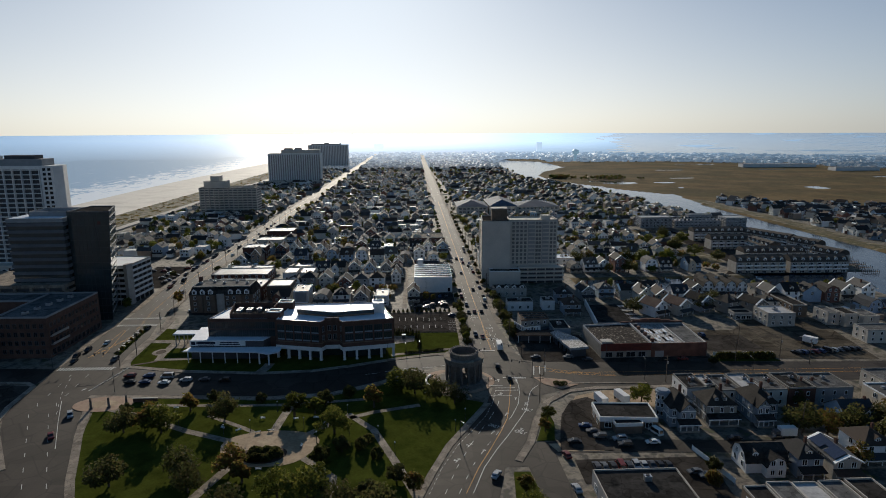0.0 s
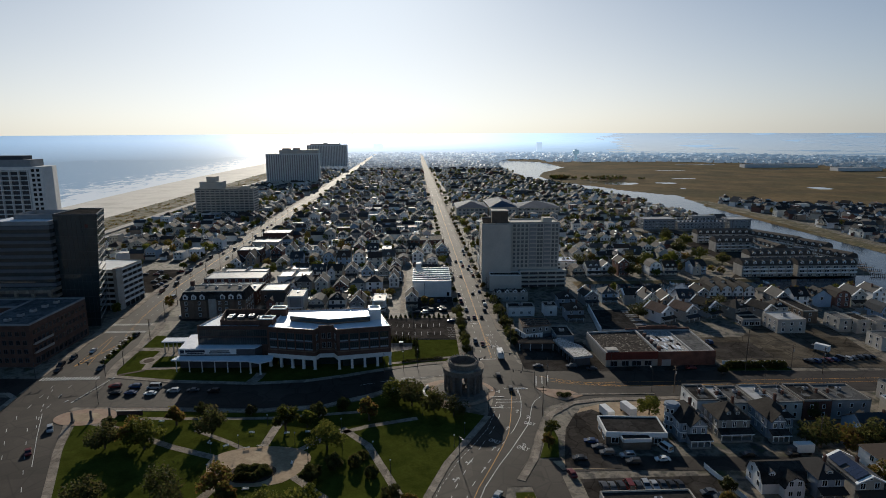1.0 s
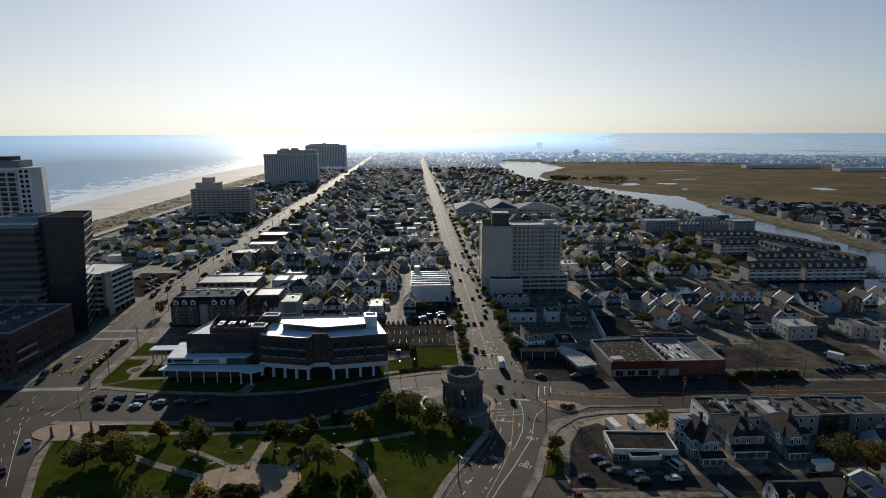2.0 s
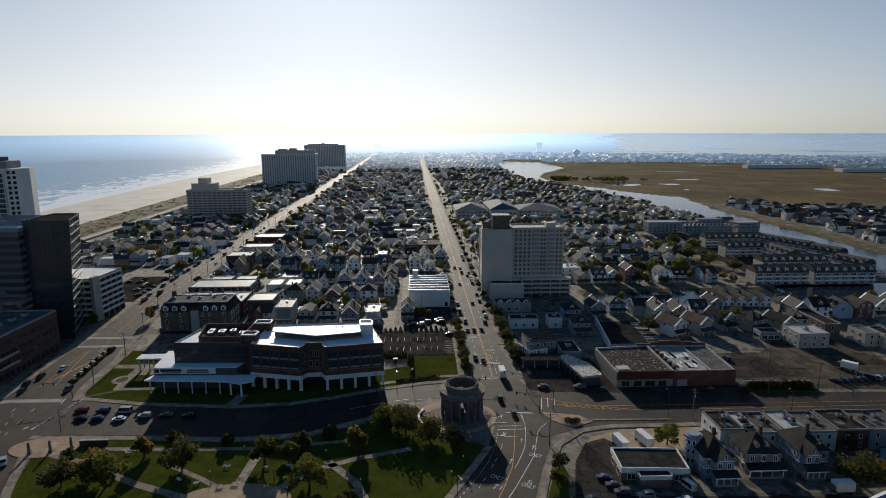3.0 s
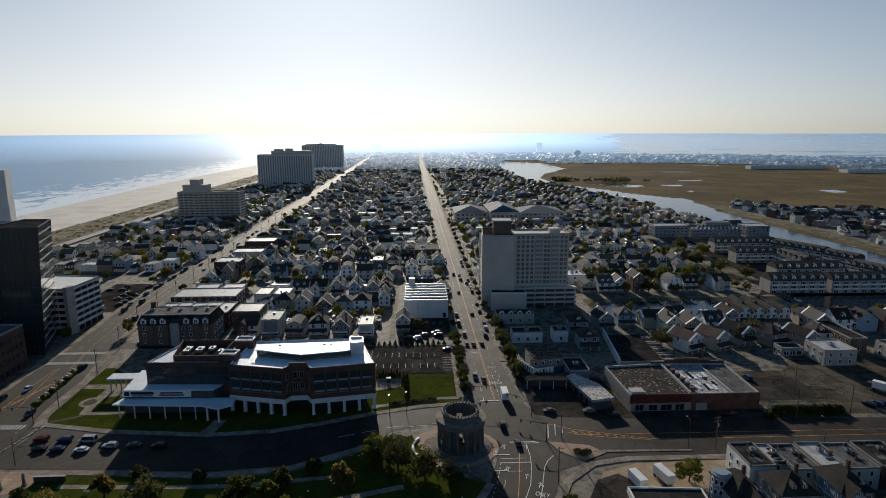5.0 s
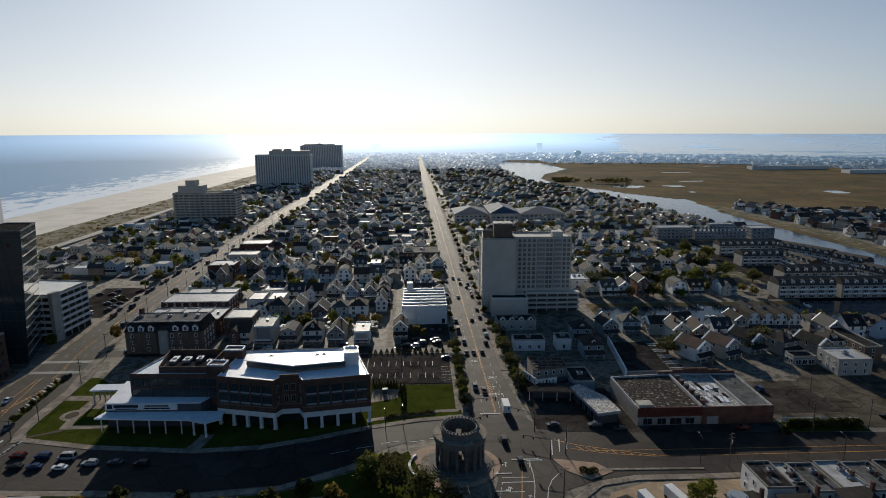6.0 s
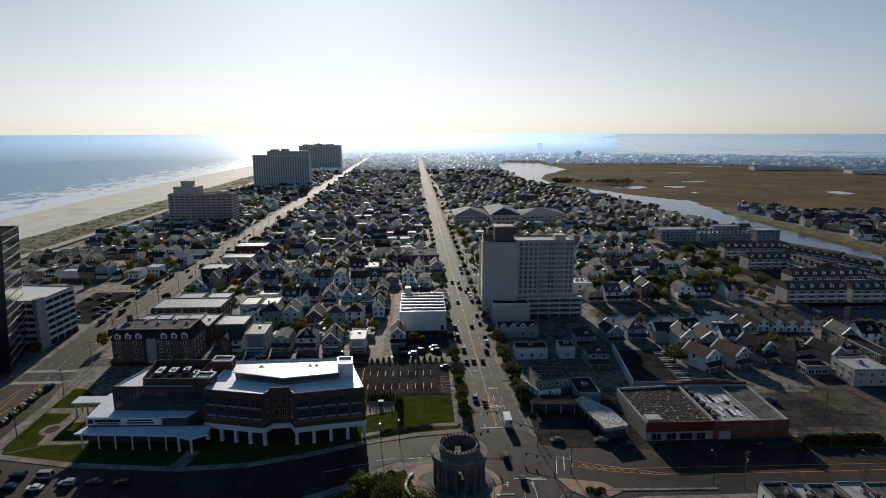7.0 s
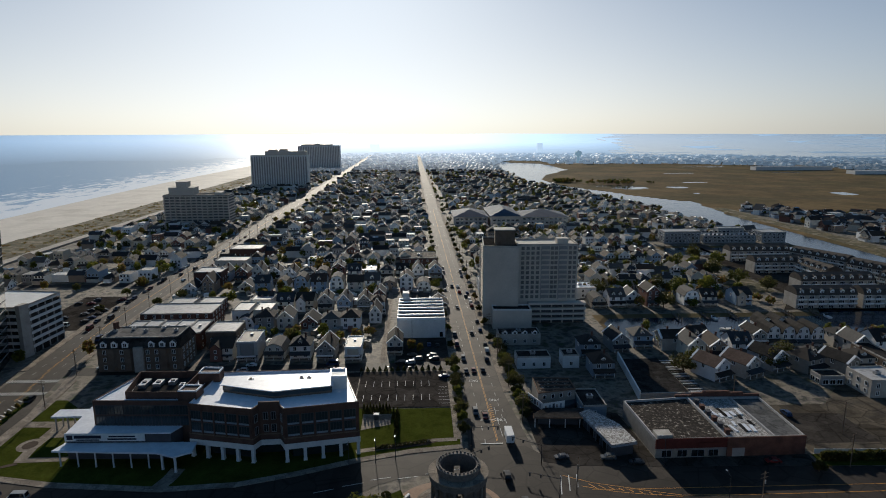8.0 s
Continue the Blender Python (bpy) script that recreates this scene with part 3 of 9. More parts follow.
YS = [245, 300, 330, 362, 400, 450, 520, 600, 700, 850, 1000, 1250, 1600, 2000, 2400, 2640]
strip("road_main", [(y, ave(y) - 7.7 - (3 if y < 260 else 0), ave(y) + 7.7 + (4 if y < 260 else 0)) for y in YS], M["worn_asphalt"], 0.06, "long straight asphalt avenue with worn lanes", "road")
YL = [100, 155, 180, 207, 230, 250, 290, 330, 362, 400, 450, 520, 600, 700, 850, 1000, 1250, 1600, 2000, 2400, 2640]
strip("road_ocean_side", [(y, left_ave(y) - (14 if y < 300 else 8.5), left_ave(y) + (14 if y < 260 else 10 if y < 300 else 8.5)) for y in YL], M["asphalt"], 0.065, "wide asphalt avenue on the ocean side", "road")
# side streets between the avenues and beyond
SIDE = [328 + 74 * k for k in range(32)]
for k, y in enumerate(SIDE):
    right = min(along(NEAR_BANK, y) - 25, 345)
    if k == 0:
        segs = [(-148, 24)]
    elif k == 1:
        segs = [(-300, -168), (-148, 22), (44, 100)]
    else:
        segs = [(-300, -168), (-148, 22), (44, right)]
    for a, b in segs:
        a, b = a + skew(y), b + skew(y)
        sheet("side_street", [(a, y - 4.2), (b, y - 4.2), (b, y + 4.2), (a, y + 4.2)], 0.05, M["asphalt"], "narrow asphalt side street between the houses", "street")
for x0 in (118, 195, 262):
    strip("back_street", [(y, x0 - 4 + skew(y), x0 + 4 + skew(y)) for y in (440, 520, 600, 700, 850, 1000, 1200)], M["asphalt"], 0.056, "narrow asphalt street running parallel to the avenue", "street")
strip("pavement_main_west", [(y, ave(y) - 11.5, ave(y) - 7.7) for y in YS if 262 <= y <= 1600], M["concrete"], 0.2, "concrete pavement with a raised kerb", "pavement", 0.25)
strip("pavement_main_east", [(y, ave(y) + 7.7, ave(y) + 11.5) for y in YS if 262 <= y <= 1600], M["concrete"], 0.2, "concrete pavement with a raised kerb", "pavement", 0.25)
strip("pavement_ocean_east", [(y, left_ave(y) + 8.5, left_ave(y) + 12) for y in YL if 330 <= y <= 1600], M["concrete"], 0.2, "concrete pavement with a raised kerb", "pavement", 0.25)
strip("pavement_ocean_west", [(y, left_ave(y) - 12, left_ave(y) - 8.5) for y in YL if 330 <= y <= 1600], M["concrete"], 0.2, "concrete pavement with a raised kerb", "pavement", 0.25)
# crossing street and the wide junction
sheet("crossing_street", [(-128, 221), (-90, 219), (-60, 216.5), (-35, 219), (-16, 229), (-6, 238), (4, 243), (26, 243), (27, 230), (30, 214), (46, 212), (57, 217), (92, 219.5), (156, 221), (260, 221), (260, 239), (180, 240.5), (128, 243), (81, 245), (51, 247.5), (42, 259), (24, 258), (5, 255), (-13, 250.5), (-30, 244), (-46, 239.5), (-65, 238), (-101, 242), (-126, 248)],
      0.07, M["asphalt"], "broad asphalt street crossing the avenue", "road")
sheet("road_south", [(-2, 140), (0, 148), (4, 160), (10, 176), (19, 193), (25, 206), (29, 220), (31, 236), (46, 236), (49, 221), (46, 208), (40, 193), (35, 178), (29, 168), (26, 163), (22, 147), (21, 138)], 0.08, M["asphalt"], "curving asphalt approach with turning lanes", "road")
sheet("service_road", [(25, 163), (35, 177), (60, 178), (140, 174), (140, 166), (60, 170), (43, 170), (44, 130), (36, 130), (33, 163)], 0.075, M["asphalt"], "asphalt back street past the small shops", "road")


# ---- large buildings ----
WINDOWS = {}
COLUMNS = {}


def window_mesh(w, h, bars=1, fr="trim", gl="glass"):
    """A window whose frame stands proud of the wall; faces -y, origin at the middle of its sill."""
    key = (w, h, bars, fr, gl)
    if key not in WINDOWS:
        t = min(0.12, w * 0.12)
        xs = [-w / 2 - t]
        for k in range(bars + 1):
            xs += [-w / 2 + w * k / (bars + 1) + (0.05 if k else 0), -w / 2 + w * (k + 1) / (bars + 1) - (0.05 if k < bars else 0)]
        xs.append(w / 2 + t)
        zs = [-t, 0, h, h + t]
        mb, ids = Mesh(), {}

        def at(x, y, z):
            if (x, y, z) not in ids:
                ids[x, y, z] = len(mb.v)
                mb.v.append((x, y, z))
            return ids[x, y, z]

        def quad(pts, mi=0):
            mb.f.append(tuple(at(*p) for p in pts))
            mb.m.append(mi)
        for i in range(len(xs) - 1):
            for k in range(3):
                x0, x1, z0, z1 = xs[i], xs[i + 1], zs[k], zs[k + 1]
                if k == 1 and i % 2 == 1:      # a pane, set back in its frame
                    quad([(x0, -0.02, z0), (x1, -0.02, z0), (x1, -0.02, z1), (x0, -0.02, z1)], 1)
                    quad([(x0, -0.1, z0), (x1, -0.1, z0), (x1, -0.02, z0), (x0, -0.02, z0)])
                    quad([(x1, -0.1, z1), (x0, -0.1, z1), (x0, -0.02, z1), (x1, -0.02, z1)])
                    quad([(x0, -0.1, z1), (x0, -0.1, z0), (x0, -0.02, z0), (x0, -0.02, z1)])
                    quad([(x1, -0.1, z0), (x1, -0.1, z1), (x1, -0.02, z1), (x1, -0.02, z0)])
                else:
                    quad([(x0, -0.1, z0), (x1, -0.1, z0), (x1, -0.1, z1), (x0, -0.1, z1)])
        a, b, c, d = xs[0], xs[-1], zs[0], zs[-1]
        for p, q in (((a, c), (b, c)), ((b, c), (b, d)), ((b, d), (a, d)), ((a, d), (a, c))):
            quad([(p[0], 0.05, p[1]), (q[0], 0.05, q[1]), (q[0], -0.1, q[1]), (p[0], -0.1, p[1])])
        WINDOWS[key] = mb.data("window", [M[fr], M[gl]])
    return WINDOWS[key]


def put(name, me, parent, x, y, z, rz=0, label=""):
    ob = new(name, me)
    ob.parent = parent
    ob.matrix_basis = pose(x, y, z, 0, 0, rz)
    if label:
        ob["label"] = label
    return ob


def window_grid(parent, me, a, b, z0, dz, rows, cols, margin=1.2, name="window"):
    """Rows of windows on the wall from plan point a to b (outside on the right hand, walking from a to b)."""
    ax, ay = a
    bx, by = b
    ln = math.hypot(bx - ax, by - ay)
    rz = math.degrees(math.atan2(by - ay, bx - ax))
    for r in range(rows):
        for c in range(cols):
            s = (margin + (ln - 2 * margin) * (c + 0.5) / cols) / ln
            put(name, me, parent, ax + (bx - ax) * s, ay + (by - ay) * s, z0 + r * dz, rz)


def parapet(poly, z, h, w):
    """A low wall round a flat roof."""
    mb = Mesh()
    n = len(poly)
    for i in range(n):
        (ax, ay), (bx, by) = poly[i], poly[(i + 1) % n]
        d = Vector((bx - ax, by - ay)).normalized() * w
        mb.prism([(ax, ay), (bx, by), (bx - d.y, by + d.x), (ax - d.y, ay + d.x)], z, z + h)
    return mb


def offset(poly, d):
    """Shrinks a counter-clockwise convex-ish outline by d."""
    n, out = len(poly), []
    for i in range(n):
        p, q, r = Vector(poly[i - 1]), Vector(poly[i]), Vector(poly[(i + 1) % n])
        a, b = (q - p).normalized(), (r - q).normalized()
        na, nb = Vector((-a.y, a.x)), Vector((-b.y, b.x))
        m = (na + nb).normalized()
        out.append(tuple(q + m * d / max(0.35, m.dot(na))))
    return out


def rooftop_unit(x, y, z, lx=2.5, ly=2.0, h=1.4, rz=0):
    u = thing("rooftop_unit", x, y, z, rz, "grey metal air handling unit on a flat roof", "air unit", "rooftop units")
    part("casing", Mesh().box(-lx / 2, -ly / 2, 0.15, lx / 2, ly / 2, h), M["metal"], u)
    part("base", Mesh().box(-lx / 2 + 0.1, -ly / 2 + 0.1, 0, lx / 2 - 0.1, ly / 2 - 0.1, 0.15), M["steel"], u)
    part("fan", Mesh().cyl(0, 0, h, h + 0.25, min(lx, ly) * 0.32, n=12), M["steel"], u, "round dark fan housing")
    return u


def academic_building():
    t = thing("academic_building", 0, 0, 0, 0, "three-storey dark brick academic building with white colonnade and pale roof", "building")
    front = [(-64.5, 257), (-43.5, 252), (-42, 255.2), (-36, 255.5), (-34, 252), (-11.3, 256)]
    main = front + [(-19, 283), (-62, 281.5)]
    part("ground_floor", Mesh().prism(offset(main, 3.2), 0, 4.6), M["curtain_glass"], t, "recessed dark glazed ground floor")
    part("wall", Mesh().prism(main, 5.6, 17.2), M["dark_brick"], t)
    part("band", Mesh().prism(offset(main, -0.12), 4.5, 6.3), M["white"], t, "white stone band over the colonnade")
    part("sill_band", Mesh().prism(offset(main, -0.06), 8.0, 8.4), M["brown_brick"], t)
    part("roof", Mesh().prism(offset(main, 0.5), 17.2, 17.5), M["membrane"], t, "glossy white roof membrane")
    part("parapet", parapet(main, 17.2, 0.95, 0.28), M["dark_brick"], t, "dark brick parapet")
    part("coping", parapet(offset(main, 0.3), 17.5, 0.5, 0.25), M["membrane"], t, "white metal lining of the parapet")
    part("bay_parapet", Mesh().prism([(-42.2, 254.9), (-35.8, 255.2), (-35.8, 255.9), (-42.2, 255.6)], 17.2, 19.0), M["dark_brick"], t, "raised brick parapet over the middle bay")
    for i in range(len(front) - 1):
        (ax, ay), (bx, by) = front[i], front[i + 1]
        ln = math.hypot(bx - ax, by - ay)
        rz = math.degrees(math.atan2(by - ay, bx - ax))
        if ln > 10:
            for k in range(5):
                s = (k + 0.1) / 4.2
                put("column", window_free_column(), t, ax + (bx - ax) * s, ay + (by - ay) * s, 0, rz)
            window_grid(t, window_mesh(3.5, 3.2, 3, "darkgrey", "curtain_glass"), front[i], front[i + 1], 8.9, 3.75, 2, 5, 0.8)
            window_grid(t, COLUMNS.setdefault("spandrel", Mesh().box(-1.7, -0.16, 0, 1.7, 0.0, 0.55).data("spandrel", M["slate_siding"])), front[i], front[i + 1], 8.95, 3.75, 2, 5, 0.8, "spandrel")
            window_grid(t, COLUMNS.setdefault("pilaster", Mesh().box(-0.28, -0.3, 0, 0.28, 0.0, 8.9).data("pilaster", M["dark_brick"])), front[i], front[i + 1], 8.3, 3.75, 1, 6, -1.4, "pilaster")
        else:
            window_grid(t, window_mesh(1.3, 2.4, 1, "grey"), front[i], front[i + 1], 9.0, 4.1, 2, 1 if ln < 5 else 2, 0.6)
    window_grid(t, window_mesh(2.6, 2.4, 2, "darkgrey"), main[5], main[6], 9.0, 4.1, 2, 6, 1.5)
    window_grid(t, window_mesh(2.6, 2.4, 2, "darkgrey"), main[6], main[7], 9.0, 4.1, 2, 9, 1.5)
    # raised clerestory, lift tower and stair tower on the roof
    pent = [(-56.3, 266.3), (-38.7, 260.6), (-20.8, 264.4), (-21.4, 269), (-36, 268.6), (-52, 268.6)]
    cler = part("clerestory", Mesh().prism(pent, 17.5, 19.9), M["brown_brick"], t, "low set-back brick clerestory")
    part("clerestory_glazing", Mesh().prism(offset(pent, -0.05), 18.3, 19.5), M["curtain_glass"], cler, "band of dark glazing")
    part("clerestory_roof", Mesh().prism(offset(pent, -0.5), 19.9, 20.2), M["membrane"], cler, "white roof sheet")
    lift_ob = part("lift_tower", Mesh().prism([(-21.4, 266.6), (-16.2, 266.8), (-17, 273.6), (-22.4, 273.6)], 17.5, 21.6), M["white"], t, "white box over the lift")
    part("lift_tower_cap", parapet([(-21.4, 266.6), (-16.2, 266.8), (-17, 273.6), (-22.4, 273.6)], 21.6, 0.6, 0.4), M["membrane"], lift_ob)
    # west wing
    wing = [(-96, 262), (-65, 260.5), (-64.3, 281), (-90.5, 281.5)]
    wing_ob = part("wing_wall", Mesh().prism(wing, 0, 16.6), M["dark_brick"], t)
    part("wing_roof", Mesh().prism(offset(wing, 0.5), 16.6, 16.8), M["membrane"], wing_ob, "white roof sheet")
    part("wing_parapet", parapet(wing, 16.6, 0.8, 0.28), M["dark_brick"], wing_ob)
    part("wing_coping", parapet(offset(wing, 0.3), 16.8, 0.45, 0.25), M["membrane"], wing_ob, "white lining of the parapet")
    part("plant_screen", parapet([(-86.6, 264), (-69.2, 263.2), (-68.4, 280.4), (-89.2, 280.8)], 16.8, 2.4, 0.25), M["dark_brick"], t, "dark brick screen wall round roof plant")
    part("plant_floor", Mesh().prism([(-86.2, 264.4), (-69.6, 263.6), (-68.8, 280), (-88.8, 280.4)], 16.8, 16.9), M["tar"], t, "dark floor of the plant enclosure")
    stair = part("stair_tower", Mesh().prism([(-69, 261.5), (-63, 261), (-62.5, 266), (-68.5, 266.5)], 16.8, 20.0), M["dark_brick"], t)
    part("stair_tower_cap", parapet([(-69, 261.5), (-63, 261), (-62.5, 266), (-68.5, 266.5)], 20.0, 0.5, 0.4), M["membrane"], stair)
    rear = part("rear_tower", Mesh().prism([(-67, 274.5), (-60, 274.3), (-60, 279), (-67, 279.5)], 16.8, 20.6), M["dark_brick"], t)
    part("rear_tower_cap", parapet([(-67, 274.5), (-60, 274.3), (-60, 279), (-67, 279.5)], 20.6, 0.5, 0.4), M["membrane"], rear)
    window_grid(wing_ob, window_mesh(2.7, 2.9, 2, "darkgrey", "curtain_glass"), wing[0], wing[1], 9.2, 3.6, 2, 10, 0.6)
    # low lobby with the sign band, long canopy and its posts
    lobby = [(-102.5, 257), (-70, 256), (-68, 260.4), (-96.2, 261.8), (-94, 275.5), (-104, 275.5)]
    part("lobby_wall", Mesh().prism(lobby, 0, 8.6), M["darkgrey"], t, "dark glazed lobby")
    part("sign_band", Mesh().prism([(-102.8, 256.7), (-78, 255.9), (-78, 256.3), (-102.8, 257.1)], 6.4, 8.9), M["white"], t, "white fascia carrying lettering")
    part("lobby_roof", Mesh().prism(lobby, 8.6, 8.95), M["membrane"], t, "white roof sheet")
    part("canopy", Mesh().prism([(-104.5, 252.3), (-72, 249.8), (-66, 247.2), (-61.5, 250), (-62, 256), (-72, 256.2), (-103, 257.2)], 5.2, 5.7), M["membrane"], t, "long thin white canopy")
    for x in (-102.5, -97, -91.5, -86, -80.5, -75):
        put("post", post_mesh(0.35, 5.2, "white"), t, x, 252.9 - (x + 102.5) * 0.075, 0)
    for x, y in ((-70.5, 249.8), (-66, 248.2)):
        put("post", post_mesh(0.6, 5.2, "white"), t, x, y, 0)
    part("entry_canopy", Mesh().prism([(-117.5, 274.5), (-104, 274.5), (-104, 280), (-117.5, 280)], 5.4, 6.0), M["membrane"], t, "flat white entrance canopy")
    for x in (-116.5, -112.5, -108.5):
        for y in (275.3, 279.2):
            put("post", post_mesh(0.4, 5.4, "stone"), t, x, y, 0)
    for z0, hh, w0 in ((7.35, 1.0, 4.2), (6.65, 0.4, 3.6)):
        part("sign_bar", Mesh().box(-w0, -0.04, 0, w0, 0, hh), M["ink"], t, "line of dark raised lettering").matrix_basis = pose(-95.6, 256.42, z0, 0, 0, -1.8)
    mb = Mesh()
    for k in range(2):
        mb.box(-4.5 + 0.4 * k, -0.03, 0.1 + 0.85 * k, 4.5 - 0.4 * k, 0, 0.6 + 0.85 * k)
    bars = part("sign_bar", mb, M["ink"], t, "two dark lines of small lettering")
    bars.matrix_basis = pose(-85, 256.1, 6.75, 0, 0, -1.8)
    part("emblem", Mesh().box(-0.9, -0.04, 0, 0.9, 0, 1.5), M["ink"], t, "dark square emblem").matrix_basis = pose(-101.2, 256.62, 6.9, 0, 0, -1.8)
    for x, y, lx, ly in ((-84.8, 274, 2.4, 5.5), (-80.2, 274, 2.6, 4), (-75.8, 275, 2.2, 3), (-71.6, 272, 1.6, 2.4), (-32.5, 275, 1.4, 1.6), (-30, 275, 1.4, 1.6), (-49.5, 274, 1.6, 1.6)):
        rooftop_unit(x, y, 16.9 if x < -64 else 17.5, lx, ly, 1.3)
    return t


def window_free_column():
    if "col" not in COLUMNS:
        COLUMNS["col"] = Mesh().box(-0.5, 0.0, 0, 0.5, 1.0, 4.6).box(-0.62, -0.08, 0, 0.62, 1.08, 0.5).data("column", M["white"])
    return COLUMNS["col"]


def post_mesh(w, h, mat):
    key = (w, h, mat)
    if key not in COLUMNS:
        COLUMNS[key] = Mesh().box(-w / 2, -w / 2, 0, w / 2, w / 2, h).box(-w * 0.7, -w * 0.7, 0, w * 0.7, w * 0.7, 0.25).data("post", M[mat])
    return COLUMNS[key]


def memorial():
    t = thing("round_memorial", 18.0, 228.0, 0.15, 0, "round roofless stone temple memorial with tall columns", "memorial")
    part("steps", Mesh().cyl(0, 0, 0, 0.35, 9.6, n=40).cyl(0, 0, 0.35, 0.7, 9.0, n=40).cyl(0, 0, 0.7, 1.0, 8.4, n=40), M["shade_dark_stone"], t)
    # drum wall in four arcs with tall doorways between
    for q in range(4):
        arc = [radians(45 + 90 * q - 34 + 68 * i / 8) for i in range(9)]
        part("drum_wall", Mesh().prism([(5.7 * math.cos(a), 5.7 * math.sin(a)) for a in arc] + [(5.0 * math.cos(a), 5.0 * math.sin(a)) for a in reversed(arc)], 1.0, 9.0), M["shade_dark_stone"], t)
    part("upper_drum", Mesh().ring(0, 0, 9.0, 12.6, 5.0, 5.8, 40), M["shade_dark_stone"], t)
    part("cornice", Mesh().ring(0, 0, 12.2, 12.7, 4.9, 6.1, 40), M["shade_dark_stone"], t)
    part("entablature", Mesh().ring(0, 0, 8.6, 10.4, 5.8, 7.9, 40), M["shade_dark_stone"], t, "broad stone ring over the columns")
    part("ring_roof", Mesh().ring(0, 0, 10.4, 10.7, 5.8, 8.2, 40), M["concrete"], t)
    crest = Mesh().box(-0.22, -0.15, 0, 0.22, 0.15, 0.5).data("cresting", M["shade_dark_stone"])
    for i in range(32):
        a = 2 * math.pi * i / 32
        put("cresting", crest, t, 5.5 * math.cos(a), 5.5 * math.sin(a), 12.7, math.degrees(a) + 90)
    col = Mesh().cyl(0, 0, 0, 7.2, 0.52, 0.42, 12).box(-0.6, -0.6, 7.2, 0.6, 0.6, 7.6).data("column", M["shade_dark_stone"])
    for i in range(16):
        a = 2 * math.pi * (i + 0.5) / 16
        put("column", col, t, 7.1 * math.cos(a), 7.1 * math.sin(a), 1.0, math.degrees(a))
    part("statue_plinth", Mesh().cyl(0, 0, 1.0, 1.6, 1.3, n=16).cyl(0, 0, 1.6, 3.2, 0.8, 0.7, 16), M["shade_dark_stone"], t)
    return t


def tall_block():
    t = thing("apartment_tower", 0, 0, 0, 0, "sixteen-storey tan apartment tower on a parking podium", "apartment tower")
    a = [(41.5, 384.5), (60, 382.5), (61, 411), (44, 413)]
    part("end_wall", Mesh().prism(a, 0, 41.6), M["tan"], t, "blank tan end wall")
    part("main_wall", Mesh().prism([(60.0, 389), (92.6, 389), (92.6, 406), (60.9, 406)], 0, 41.4), M["tan"], t)
    for x in (75.2, 84.6):
        # flat strip on the wall, its grey standing in for a balcony recess's shade
        part("balcony_recess", Mesh().box(x - 2.3, 388.9, 12, x + 2.3, 389.2, 41), M["grey"], t, "flat grey strip painted as shade behind the balconies")
    part("parapet", parapet(a, 41.6, 0.9, 0.4), M["stone"], t)
    part("parapet", parapet([(60.5, 389), (92.6, 389), (92.6, 406), (60.9, 406)], 41.4, 0.9, 0.4), M["stone"], t)
    part("roof", Mesh().prism(offset(a, 0.4), 41.6, 41.75), M["tar"], t)
    lift_ob = part("lift_house", Mesh().prism([(48.5, 391), (59, 390.5), (59, 399), (49, 399)], 41.6, 49.2), M["brown_brick"], t, "brown brick lift house on the roof")
    part("lift_house_cap", Mesh().prism([(48.2, 390.7), (59.3, 390.2), (59.3, 399.3), (48.7, 399.3)], 49.2, 49.8), M["stone"], lift_ob)
    part("roof_box", Mesh().prism([(82, 392), (88, 392), (88, 397), (82, 397)], 41.4, 44.6), M["tan"], t)
    w = window_mesh(1.7, 1.8, 0, "tan", "blind")
    for x0, x1, c in ((61.5, 72.8, 4), (77.6, 82.2, 2), (87, 92.4, 2)):
        window_grid(t, w, (x0, 389), (x1, 389), 12.6, 2.65, 11, c, 0.3)
    bal = Mesh().box(-2.1, -1.3, 0, 2.1, 0, 0.14).box(-2.1, -1.3, 0.14, 2.1, -1.22, 0.95).data("balcony", M["tan"])
    for k in range(12):
        for s in range(4):
            put("balcony", Mesh_balcony(), t, 41.7 + 0.6 * s, 388 + 6.5 * s, 10.0 + 2.62 * k, -86)
    for x in (75.2, 84.6):
        for k in range(11):
            put("balcony", bal, t, x, 389, 12.1 + 2.65 * k)
    part("podium", Mesh().prism([(46, 376), (66, 375), (66, 384.4), (60.2, 384.4), (60, 382.3), (46.2, 384)], 0, 10), M["tan"], t, "tan podium")
    part("podium_roof", Mesh().prism([(46.6, 376.6), (65.4, 375.6), (65.4, 384), (60.2, 384), (60, 382.3), (46.6, 383.6)], 10, 10.15), M["tar"], t)
    part("podium_parapet", parapet([(46, 376), (66, 375), (66, 384.4), (46.2, 384)], 10, 0.8, 0.35), M["white"], t, "white parapet rim")
    for k in range(4):
        part("parking_deck", Mesh().box(66.2, 384.6, 1.6 + 2.8 * k, 97, 388.9, 2.7 + 2.8 * k), M["tan"], t, "open parking deck with solid parapet")
    # solid block; its dark colour paints the shade inside the open decks
    part("deck_core", Mesh().box(66.2, 386.6, 0, 96.8, 388.85, 11), M["darkgrey"], t, "solid block painted dark as the shaded deck interior")
    for k in range(6):
        put("post", post_mesh(0.5, 11.0, "tan"), t, 66.8 + 5.9 * k, 385.4, 0)
    return t


def Mesh_balcony():
    if "bal" not in COLUMNS:
        COLUMNS["bal"] = Mesh().box(-2.2, -1.2, 0, 2.2, 0, 0.15).box(-2.2, -1.2, 0.15, 2.2, -1.1, 1.0).data("balcony", M["stone"])
    return COLUMNS["bal"]


